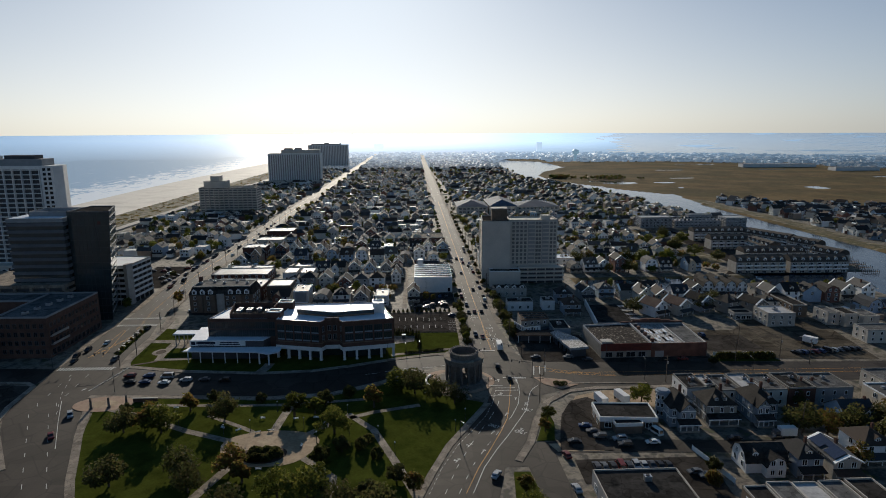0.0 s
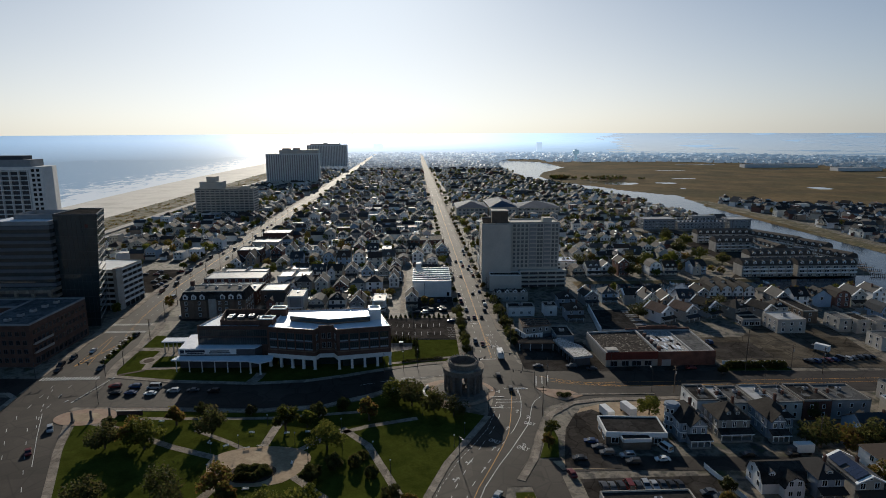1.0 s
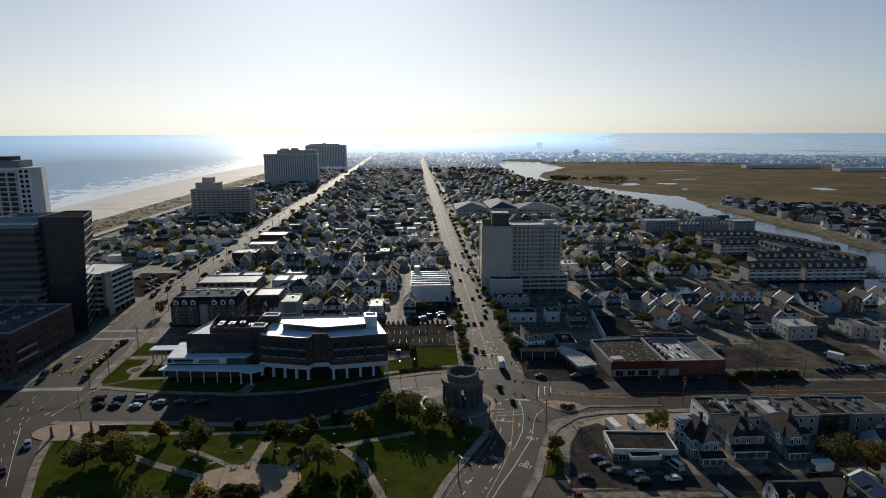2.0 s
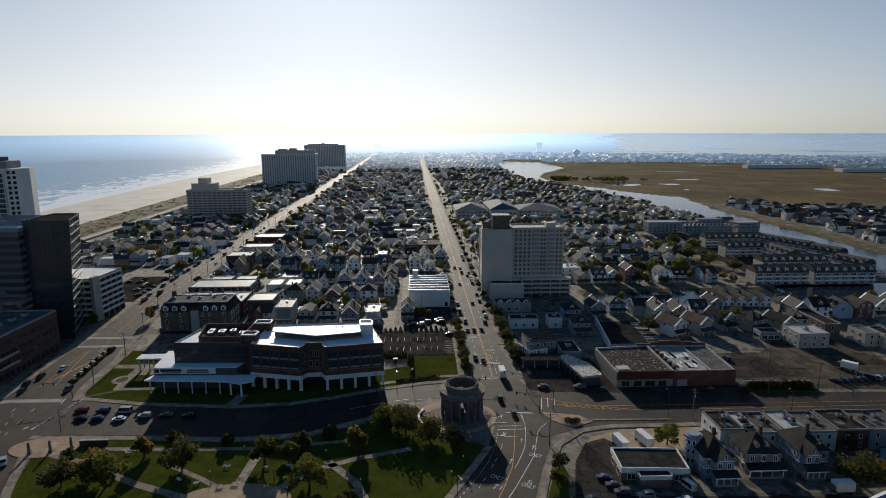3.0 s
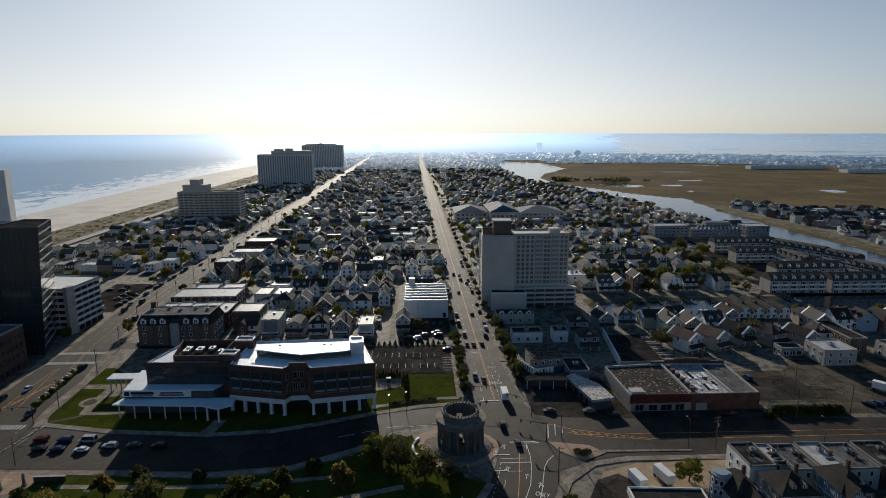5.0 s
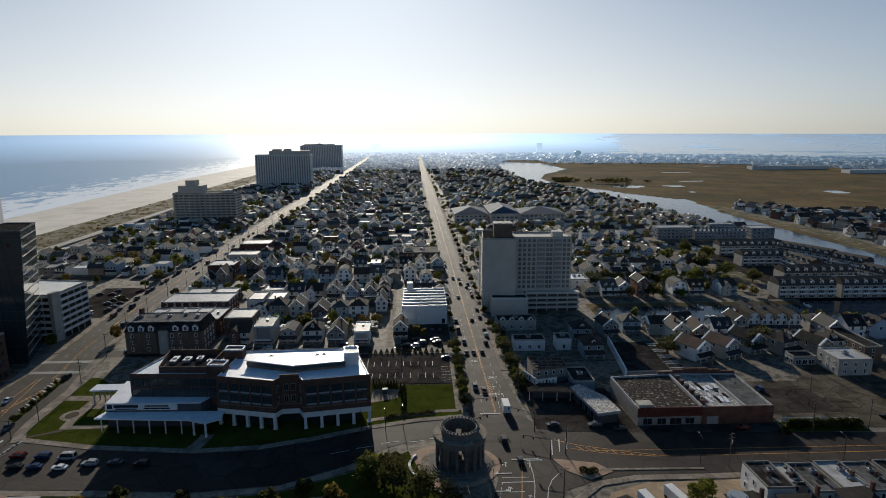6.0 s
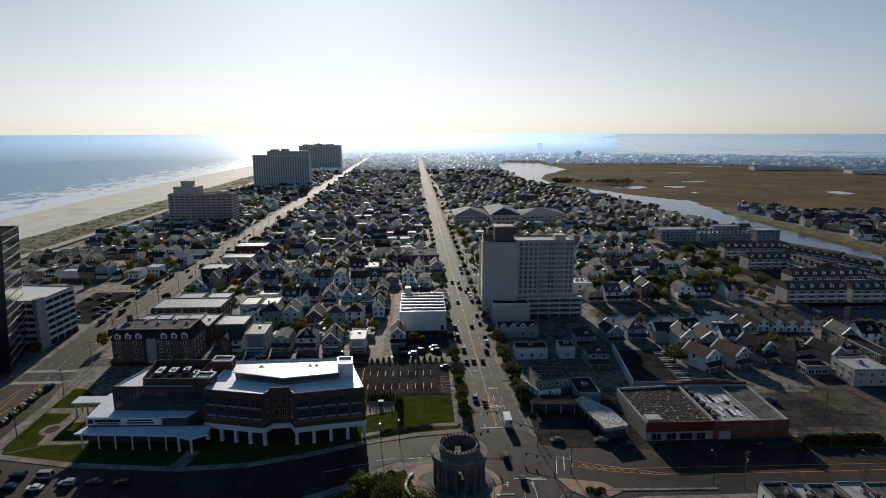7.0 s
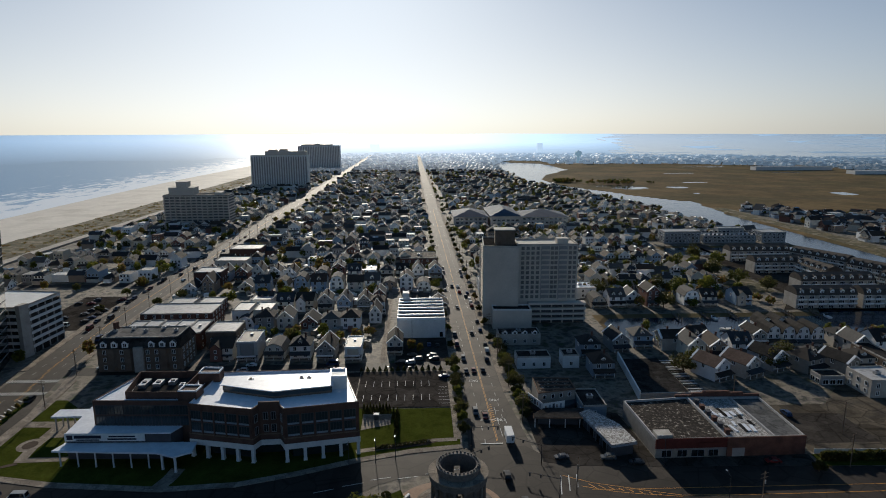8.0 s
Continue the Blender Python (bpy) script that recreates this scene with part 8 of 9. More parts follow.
for k in range(7):
    tree(-138.6 - 0.075 * 6 * k, 263 + 6 * k, (5, 4)[k % 2], 0.42, 0.2, "street trees")
for k in range(12):
    tree(45.5 + rng.uniform(-0.6, 0.6), 278 + 6.5 * k, (5, 2, 3)[k % 3], 0.8, 0.2, "street trees")
for k in range(16):
    y = 350 + 24 * k
    tree(ave(y) - 9.8, y, (5, 3)[k % 2], 0.7, 0.2, "street trees")
    tree(ave(y) + 10, y + 9, (5, 4)[k % 2], 0.75, 0.2, "street trees")
    tree(left_ave(y + 70) - 14.5, y + 70 + rng.uniform(-5, 5), (5, 3, 2)[k % 3], 0.9, 0.1, "street trees")
for x, y, v, s in ((42.5, 184, 4, 0.9), (45, 192, 3, 0.9), (30, 150, 4, 1.0), (31, 140, 0, 0.9), (83.5, 205, 0, 1.0), (130, 180, 2, 1.3), (137, 178, 1, 1.2), (147, 180, 2, 1.3), (158, 182, 2, 1.2), (165, 186, 1, 1.2), (175, 190, 2, 1.3), (182, 197, 1, 1.1), (185, 180, 2, 1.3),
                   (134, 160, 1, 1.0), (150, 168, 2, 1.3), (160, 170, 2, 1.2), (84, 150, 4, 0.9), (88, 158, 5, 0.9), (140, 200, 2, 1.0), (128, 240, 5, 0.8), (120, 316, 2, 1.2), (128, 322, 0, 1.1), (160, 318, 2, 1.2), (170, 326, 2, 1.2), 
                   (8, 345, 4, 0.8), (-20, 346, 1, 0.8), (150, 410, 2, 1.2), (168, 434, 0, 1.6), (190, 440, 0, 1.6), (160, 445, 2, 1.4), (118, 438, 2, 1.3), (214, 482, 2, 1.6), (222, 462, 0, 1.4), (236, 520, 0, 1.5), (226, 538, 2, 1.6), (210, 502, 0, 1.5), (231, 443, 2, 1.2)):
    tree(x, y, v, s, group="garden trees")


def far_trees():
    crowns = {"leaf": Mesh(), "leaf_dark": Mesh(), "leaf_autumn": Mesh()}
    hazy_crowns = Mesh()
    g = random.Random(5)
    spots = [(x, y) for x, y in TREE_SPOTS]
    for _ in range(2200):
        y = 330 + 1970 * g.random() ** 1.4
        x = g.uniform(-300, along(NEAR_BANK, y) - 8)
        spots.append((x, y))
    for _ in range(700):
        y = 400 + 900 * g.random() ** 1.3
        spots.append((g.uniform(46, along(NEAR_BANK, y) - 8), y))
    for _ in range(520):
        x, y = g.uniform(415, 950), g.uniform(380, 830)
        if x > along(FAR_BANK, y) + 30 and y < 830 - 0.57 * (x - 437):
            spots.append((x, y))
    for _ in range(90):
        spots.append((g.gauss(392, 26), g.gauss(1225, 16)))
        spots.append((g.gauss(300, 10), g.gauss(1262, 10)))
    for _ in range(1500):
        a, r = radians(g.uniform(-4.5, 46)), g.uniform(1750, 2600)
        x, y = r * math.sin(a), r * math.cos(a)
        if zone(x, y) in ("town", "distance") and (y > 2060 or x > 420):
            spots.append((x, y))
    scrub = [(g.uniform(-366, -320), 430 + 1000 * g.random() ** 1.5) for _ in range(320)]
    for x, y in scrub:
        for _ in range(16):
            p = Vector((x + g.gauss(0, 1.3), y + g.gauss(0, 1.3), 0.6 + g.uniform(0.2, 1.5)))
            u = Vector((g.gauss(0, 1), g.gauss(0, 1), g.gauss(0, 1))).normalized()
            w = u.orthogonal().normalized()
            crowns["leaf_autumn"].face([p - u * 0.6, p + w * 0.4, p + u * 0.6, p - w * 0.4])
    for x, y in spots:
        if not free(x, y, 1) or canal(x, y, 2) or abs(x - ave(y)) < 10 or abs(x - left_ave(y)) < 11 or any(abs(y - s) < 6 for s in SIDE):
            continue
        if y < 525 and any(abs(x - p[0]) < 6.5 and abs(y - p[1]) < 8.5 for p in PLOTS):
            continue
        # crowns beyond 1560 m take the copy with haze painted as emission
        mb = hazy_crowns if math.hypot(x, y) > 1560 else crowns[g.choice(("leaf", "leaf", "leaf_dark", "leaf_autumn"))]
        h, r = g.uniform(4, 8.5), g.uniform(1.6, 3.4)
        n = 150 if y < 700 else 60 if y < 1300 else 26
        z0 = lift(x, y)
        for _ in range(n):
            d = Vector((g.gauss(0, 1), g.gauss(0, 1), g.gauss(0, 0.8))).normalized() * g.uniform(0.5, 1.05)
            p = Vector((x + d.x * r, y + d.y * r, z0 + h * 0.62 + d.z * h * 0.4))
            u = Vector((g.gauss(0, 1), g.gauss(0, 1), g.gauss(0, 1))).normalized()
            w = u.orthogonal().normalized()
            s = (0.75 if y < 700 else 1.1 if y < 1300 else 1.8) * g.uniform(0.7, 1.2)
            mb.face([p - u * s, p + w * s * 0.7, p + u * s, p - w * s * 0.7])
    t = thing("town_trees", 0, 0, 0, 0, "scattered garden trees between the far houses", "trees", "", "stuff")
    for k, mb in crowns.items():
        part("crowns", mb, M[k], t)
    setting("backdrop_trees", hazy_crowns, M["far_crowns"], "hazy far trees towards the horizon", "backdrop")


far_trees()


def shrub(x, y, h, r, cone, z=0.16):
    key = ("shrub", cone)
    if key not in TREES:
        g = random.Random(3)
        mb = Mesh()
        for _ in range(260):
            q = g.random()
            a = g.uniform(0, 2 * math.pi)
            rr = (1 - q) * 0.95 + 0.05 if cone else math.sin(math.pi * (0.15 + 0.8 * q))
            p = Vector((rr * math.cos(a), rr * math.sin(a), q))
            u = Vector((g.gauss(0, 1), g.gauss(0, 1), g.gauss(0, 1))).normalized()
            w = u.orthogonal().normalized()
            mb.face([p - u * 0.2, p + w * 0.14, p + u * 0.2, p - w * 0.14])
        mb.cyl(0, 0, 0, 0.5, 0.08, n=5)
        TREES[key] = mb.data("shrub", M["leaf_dark"])
    ob = new("shrub", TREES[key])
    ob.matrix_basis = pose(x, y, z, 0, 0, rng.uniform(0, 360)) @ Matrix.Diagonal((r, r, h, 1))
    return tagged(ob, "dark conical evergreen on the lawn edge" if cone else "rounded dark green garden shrub", "shrub", "evergreens" if cone else "shrubs")


for k in range(11):
    shrub(-12.5 + 1.15 * k if k < 9 else -1.6 + 1.0 * (k - 9), 284 + (0 if k < 9 else -4.5), rng.uniform(3.0, 4.2), 0.8, True)
for k in range(7):
    shrub(-0.6 + rng.uniform(-0.3, 0.6), 266 + 2.6 * k, rng.uniform(3, 4), 0.75, True)
for k in range(14):
    shrub(-17 + 2.6 * k, 323.4, rng.uniform(1.6, 2.4), 0.9, True, 0.05)
for k in range(12):
    shrub(-6 + 1.5 * k, 259.2 + 0.32 * k, rng.uniform(0.8, 1.2), 0.9, False)
for k in range(16):
    shrub(134 + 1.6 * k, 246.3 + rng.uniform(-0.8, 0.8) - 0.06 * k, rng.uniform(2.2, 3.4), 1.6, False)
for k in range(22):
    a = 2 * math.pi * k / 22
    shrub(-49.5 + 5.4 * math.cos(a) * rng.uniform(0.3, 1), 173 + 4.0 * math.sin(a) * rng.uniform(0.3, 1), rng.uniform(1.2, 2.4), 1.7, False, 0.3)
for x, y, h in ((-19, 176, 3.6), (-13.5, 170, 3.4), (-17, 180, 2.6)):
    shrub(x, y, h, 2.0, False)
for x, y in ((55, 222), (56.5, 221), (58, 221.6), (-2, 233), (-3, 230), (-3.4, 227), (-2.6, 224)):
    shrub(x, y, 1.4, 1.3, False)


# ---- cars ----
def car_data(kind):
    if ("car", kind) in TREES:
        return TREES["car", kind]
    ln, wd, roof, hood, tail = {"saloon": (4.7, 1.82, 1.45, 1.15, 0.85), "suv": (4.8, 1.92, 1.75, 1.2, 0.15), "van": (5.6, 2.0, 2.3, 0.7, 0.05)}[kind]
    h0 = 0.92 if kind == "saloon" else 1.05
    y0, y1 = -ln / 2, ln / 2
    side = [(y0 + 0.1, 0.32), (y1 - 0.1, 0.32), (y1, 0.6), (y1 - 0.15, h0 - 0.1), (y1 - hood, h0), (y1 - hood - 0.75, roof - 0.04), (y1 - hood - 1.0, roof), (y0 + tail + 0.55, roof), (y0 + tail + 0.3, roof - 0.05), (y0 + max(0.06, tail - 0.1), h0), (y0 + 0.05, h0 - 0.05), (y0, 0.6)]
    body = Mesh().profile([(u, w) for u, w in side], -wd / 2, wd / 2, "x")
    for i, v in enumerate(body.v):
        if v[2] > h0 + 0.1:
            body.v[i] = (v[0] * 0.82, v[1], v[2])
    glass = Mesh()
    ya, yb = y0 + tail + 0.45, y1 - hood - 0.75
    for s in (-1, 1):
        x0, x1 = s * wd / 2 * 1.005, s * wd / 2 * 0.845
        glass.solid([(x0, ya - 0.2, h0 + 0.06), (x0, yb + 0.5, h0 + 0.06), (x1, yb - 0.05, roof - 0.12), (x1, ya + 0.15, roof - 0.12), (x0 - 0.05 * s, ya - 0.2, h0 + 0.06), (x0 - 0.05 * s, yb + 0.5, h0 + 0.06), (x1 - 0.05 * s, yb - 0.05, roof - 0.12), (x1 - 0.05 * s, ya + 0.15, roof - 0.12)],
                    [(0, 1, 2, 3), (7, 6, 5, 4), (0, 4, 5, 1), (3, 2, 6, 7)])
    ws = glass
    ws.solid([(-wd * 0.43, y1 - hood + 0.03, h0 + 0.04), (wd * 0.43, y1 - hood + 0.03, h0 + 0.04), (wd * 0.38, y1 - hood - 0.68, roof - 0.06), (-wd * 0.38, y1 - hood - 0.68, roof - 0.06), (-wd * 0.43, y1 - hood - 0.1, h0), (wd * 0.43, y1 - hood - 0.1, h0), (wd * 0.38, y1 - hood - 0.8, roof - 0.1), (-wd * 0.38, y1 - hood - 0.8, roof - 0.1)],
             [(0, 1, 2, 3), (7, 6, 5, 4), (0, 4, 5, 1), (3, 2, 6, 7), (1, 5, 6, 2), (0, 3, 7, 4)])
    rw = glass
    rw.solid([(-wd * 0.4, y0 + tail - 0.06, h0 + 0.08), (wd * 0.4, y0 + tail - 0.06, h0 + 0.08), (wd * 0.37, y0 + tail + 0.3, roof - 0.1), (-wd * 0.37, y0 + tail + 0.3, roof - 0.1), (-wd * 0.4, y0 + tail + 0.2, h0), (wd * 0.4, y0 + tail + 0.2, h0), (wd * 0.37, y0 + tail + 0.5, roof - 0.14), (-wd * 0.37, y0 + tail + 0.5, roof - 0.14)],
             [(1, 0, 3, 2), (4, 5, 6, 7), (0, 1, 5, 4), (2, 3, 7, 6), (1, 2, 6, 5), (3, 0, 4, 7)])
    wheel = Mesh().tube((-0.11, 0, 0), (0.11, 0, 0), 0.33, 12)
    TREES["car", kind] = (body.data("body", M["car_paint"]), glass.data("glazing", M["glass"]), wheel.data("wheel", M["tyre"]), wd, ln)
    return TREES["car", kind]


def car(x, y, rz, kind=None, z=0.1, group="cars in traffic"):
    kind = kind or rng.choices(("saloon", "suv", "van"), (5, 5, 1))[0]
    b, g, w, wd, ln = car_data(kind)
    t = thing({"saloon": "car", "suv": "sport_utility_car", "van": "delivery_van"}[kind], x, y, z, rz, {"saloon": "saloon car with dark windows on the asphalt", "suv": "tall estate car with dark windows on the asphalt", "van": "boxy delivery van on the asphalt"}[kind], "car" if kind != "van" else "van", group)
    put("body", b, t, 0, 0, 0)
    put("glazing", g, t, 0, 0, 0)
    for sx in (-1, 1):
        for sy in (-1, 1):
            put("wheel", w, t, sx * (wd / 2 - 0.1), sy * ln * 0.31, 0.33)
    return t


y = 268.0
while y < 520:
    for dx, rz in ((-5.2, 180), (-2.0, 180), (2.0, 0), (5.2, 0)):
        if rng.random() < (0.3 if dx > 0 else 0.2):
            car(ave(y) + dx, y + rng.uniform(-3, 3), rz)
    y += 13
for k in range(24):
    y = 345 + 7.2 * k
    if rng.random() < 0.45 and not any(abs(y - s) < 9 for s in SIDE):
        car(ave(y) + 6.75, y, 0, group="parked cars")
    if rng.random() < 0.35 and not any(abs(y - s) < 9 for s in SIDE):
        car(ave(y) - 6.75, y, 180, group="parked cars")
for k in range(22):
    y = 300 + 17 * k
    if rng.random() < 0.5:
        car(left_ave(y) + rng.choice((-2.2, 2.2, 6, -6)), y, 0 if rng.random() < 0.5 else 180)
for k in range(26):
    y = 390 + 7.5 * k
    if rng.random() < 0.55:
        car(left_ave(y) - 7.4, y, 180, group="parked cars")
for x, y, rz in ((-156, 262, 186), (-155, 270, 186), (-153.8, 256, 186), (-151, 279, 185), (-136.5, 257, 180), (-126, 203, 210), (-124, 188, 212), (-121, 238, 90), (-113, 237.5, 90), (-105, 236.4, 90), (-112, 231.5, 90), (-104, 230.5, 90), (-96, 232.5, 90), (-88.5, 232.8, 90), (-80, 231.6, 90), (-118, 231.8, 90)):
    car(x, y, rz, group="cars at the junction")
for x, y, rz in ((36.8, 228, 0), (33.5, 241, 0), (22.5, 158, -28), (52, 250.5, 95), (66.5, 249.5, 88), (74.5, 246.5, 85), (117, 245.4, 86), (57, 186.5, 80), (58.5, 182.6, 84), (60, 179, 88), (50.5, 176.2, 85), (66, 177.2, 92), (66.5, 173.4, 88), (76, 174.5, 90), (79.5, 181, 20), (46, 168, 10), (44.5, 150, 8), (82, 157, 95), (84.5, 154.5, 90), (104, 176, 90), (118, 175.5, 90), (14.5, 334.5, 85), (7, 334.8, 88), (18, 315, 90), (140, 276, 0)):
    car(x, y, rz, z=0.2, group="parked cars")
for k in range(10):
    car(53.5 + 2.45 * k, 161, rng.choice((0, 180)), z=0.12, group="parked cars")
for k in range(11):
    car(172 + 3.1 * k, 250 + 0.4 * k, 25, z=0.12, group="parked cars")
for r in range(4):
    for k in range(8):
        if rng.random() < 0.7:
            car(-194 + 7.4 * r, 390 + 7.0 * k, 90 + rng.uniform(-4, 4), z=0.12, group="parked cars")
for k in range(30):
    s = SIDE[rng.randrange(0, 4)]
    x = rng.uniform(-140, 15)
    car(x, s + rng.choice((-3.0, 3.0)), 90, group="parked cars")


def box_trailer(x, y, rz, ln, cab):
    t = thing("box_truck" if cab else "box_trailer", x, y, 0.15, rz, "white box truck with dark cab in the avenue" if cab else "white box trailer parked on sandy ground", "truck" if cab else "trailer")
    part("cargo_box", Mesh().box(-1.25, -ln / 2, 1.0, 1.25, ln / 2, 3.7), M["white"], t)
    part("chassis", Mesh().box(-0.5, -ln / 2, 0.6, 0.5, ln / 2 + (1.8 if cab else 0.6), 1.0), M["steel"], t)
    if cab:
        part("cab", Mesh().profile([(ln / 2 + 0.1, 0.6), (ln / 2 + 1.9, 0.6), (ln / 2 + 1.9, 1.6), (ln / 2 + 1.5, 2.6), (ln / 2 + 0.1, 2.7)], -1.1, 1.1, "x"), M["darkgrey"], t)
    wh = Mesh().tube((-0.14, 0, 0), (0.14, 0, 0), 0.48, 12).data("wheel", M["tyre"])
    for sx in (-1, 1):
        for yy in (-ln / 2 + 1.2, ln / 2 - 0.8):
            put("wheel", wh, t, sx * 1.05, yy, 0.48)
    return t


box_trailer(67.5, 203.5, 12, 6.5, False)
box_trailer(76, 205.5, 14, 7.0, False)
box_trailer(37.2, 262, 0, 6.5, True)
box_trailer(122, 176.5, 90, 5.5, True)
box_trailer(186, 262, 40, 6.0, True)


for x, y, rz in ((4.5, 340, 90), (13.5, 338.5, 90), (16.5, 352, 0), (12.5, 353, 0)):
    car(x, y, rz, None, 0.12, "parked cars")


# ---- poles and lamps ----
def utility_pole(x, y, h=11.5, rz=0):
    if "pole" not in COLUMNS:
        COLUMNS["pole"] = Mesh().cyl(0, 0, -0.3, h, 0.17, 0.12, 8).data("pole", M["wood_pole"])
        COLUMNS["arm"] = Mesh().box(-1.3, -0.06, 0, 1.3, 0.06, 0.14).data("crossarm", M["wood_pole"])
        COLUMNS["drum"] = Mesh().cyl(0.35, 0, -0.5, 0.5, 0.26, n=10).data("transformer", M["grey"])
    t = thing("utility_pole", x, y, 0.1, rz, "weathered wooden utility pole with crossarms", "utility pole", "utility poles")
    p = put("pole", COLUMNS["pole"], t, 0, 0, 0)
    put("crossarm", COLUMNS["arm"], p, 0, 0, h - 0.7)
    put("crossarm", COLUMNS["arm"], p, 0, 0, h - 1.9)
    if rng.random() < 0.4:
        put("transformer", COLUMNS["drum"], p, 0, 0, h - 3.2, 0, "grey transformer drum")
    return t


def street_lamp(x, y, rz=0, h=9.0, arm=2.2):
    key = ("lamp", h, arm)
    if key not in COLUMNS:
        COLUMNS[key] = (Mesh().cyl(0, 0, -0.2, h, 0.11, 0.07, 8).data("pole", M["steel"]), Mesh().tube((0, 0, h - 0.15), (0, arm, h + 0.25), 0.05).data("arm", M["steel"]), Mesh().box(-0.16, arm - 0.1, h + 0.18, 0.16, arm + 0.6, h + 0.32).data("lamp_head", M["metal"]))
    t = thing("street_lamp", x, y, 0.15, rz, "tall dark steel street lamp with a flat head", "street lamp", "street lamps")
    for nm, me in zip(("pole", "arm", "lamp_head"), COLUMNS[key]):
        put(nm, me, t, 0, 0, 0)
    return t


def park_lamp(x, y):
    if "park_lamp" not in COLUMNS:
        me = Mesh()
        for i in range(5):
            a0, a1 = [math.pi * (k / 5 - 0.5) for k in (i, i + 1)]
            me.cyl(0, 0, 4.0 + 0.24 * math.sin(a0), 4.0 + 0.24 * math.sin(a1), max(0.01, 0.24 * math.cos(a0)), max(0.01, 0.24 * math.cos(a1)), 10)
        COLUMNS["park_lamp"] = (Mesh().cyl(0, 0, -0.1, 3.75, 0.08, 0.06, 8).cyl(0, 0, 0, 0.5, 0.16, 0.1, 8).data("post", M["steel"]), me.data("globe", M["white"]))
    t = thing("park_lamp", x, y, 0.2, 0, "park lamp with white globe on a dark post", "park lamp", "park lamps")
    put("post", COLUMNS["park_lamp"][0], t, 0, 0, 0)
    put("globe", COLUMNS["park_lamp"][1], t, 0, 0, 0)
    return t


def traffic_signal(x, y, rz, arm=9.0):
    t = thing("traffic_signal", x, y, 0.15, rz, "dark mast-arm traffic signal over the lanes", "traffic signal", "traffic signals")
    part("mast", Mesh().cyl(0, 0, -0.2, 7.0, 0.15, 0.1, 8), M["steel"], t)
    a = part("arm", Mesh().tube((0, 0, 6.3), (0, arm, 6.7), 0.08), M["steel"], t)
    for k in range(2):
        part("signal_head", Mesh().box(-0.2, arm * (0.6 + 0.35 * k) - 0.2, 5.6, 0.2, arm * (0.6 + 0.35 * k) + 0.2, 6.7), M["darkgrey"], a)
    return t


for k in range(16):
    y = 262 + 31 * k
    utility_pole(left_ave(y) + (12.5 if y > 330 else 14.5), y, rz=0)
    utility_pole(ave(y) + 10.4, y + 12, rz=0)
for x, y in ((139, 241.8), (160, 243.5), (151, 262), (170, 238), (125, 285), (100, 222.5), (128, 178), (52, 232), (45, 206)):
    utility_pole(x, y, rz=rng.uniform(0, 90))
for x, y, rz in ((92, 224.5, 0), (136, 222.6, 0), (13, 176, 200), (26, 210, 200), (-120, 223, 0), (0, 252, 180), (-14, 248, 180), (-6, 250, 180), (6, 305, 90), (-2, 305, 90), (82, 244, 0)):
    street_lamp(x, y, rz)
for x, y in ((-100, 204), (-84, 194), (-66, 186), (-58, 189), (-40, 190), (-26, 199), (-14, 183), (-8, 172), (-24, 186), (12, 186), (16, 194), (-52, 203), (-73, 205), (-34, 180), (-62, 172), (-88, 210), (2, 208)):
    park_lamp(x, y)
for x, y, rz, a in ((24.5, 259.5, -90, 9), (45, 247.5, 60, 10), (46.5, 229.5, 70, 9), (22, 243, -60, 8), (-131, 250, 100, 10), (-159, 249, -60, 9)):
    traffic_signal(x, y, rz, a)


# ---- waterside ----
def boat(x, y, rz):
    t = thing("motor_boat", x, y, -0.8, rz, "small white motor boat moored in the basin", "boat", "boats")
    part("hull", hull_mesh(), M["white"], t)
    part("windscreen", Mesh().box(-0.8, 0.2, 0.9, 0.8, 0.4, 1.6), M["glass"], t)
    return t


def hull_mesh():
    mb = Mesh()
    mb.solid([(-1.1, -3.2, 0.9), (1.1, -3.2, 0.9), (1.2, 1.2, 1.0), (0, 3.6, 1.15), (-1.2, 1.2, 1.0), (-0.8, -3.0, -0.2), (0.8, -3.0, -0.2), (0.8, 1.0, -0.2), (0, 2.8, -0.1), (-0.8, 1.0, -0.2)],
             [(0, 4, 3, 2, 1), (0, 1, 6, 5), (1, 2, 7, 6), (2, 3, 8, 7), (3, 4, 9, 8), (4, 0, 5, 9)])
    return mb


def dock(x, y, rz, n):
    t = thing("dock", x, y, -0.8, rz, "grey timber dock on pilings", "dock", "docks")
    part("deck", Mesh().box(-0.8, 0, 0.9, 0.8, n * 3.0, 1.05), M["wood_pole"], t)
    me = Mesh().cyl(0, 0, -2.0, 2.6, 0.16, n=7).data("piling", M["wood_pole"])
    for k in range(n + 1):
        for s in (-1, 1):
            put("piling", me, t, s * 0.95, k * 3.0, 0)
    return t


for k in range(6):
    dock(150 + 16 * k, 396.5 + 0.3 * k, 180, 3)
    if k % 2:
        boat(154 + 16 * k, 390, 0)
for k in range(5):
    dock(318 + 3 * k, 404 + 11 * k, -90, 4)
for k in range(5):
    dock(146 + 24 * k, 363.5, 0, 2)
    boat(152 + 15 * k, 370 + rng.uniform(-1, 2), rng.choice((0, 180, 90)))
for k in range(3):
    dock(224 + 14 * k, 591, 180, 2)
    boat(229 + 11 * k, 583, 0)
strip("boardwalk", [(y, -318, -309) for y in range(440, 1700, 60)], M["boards"], 1.5, "bleached timber boardwalk along the dunes", "boardwalk", 1.2)


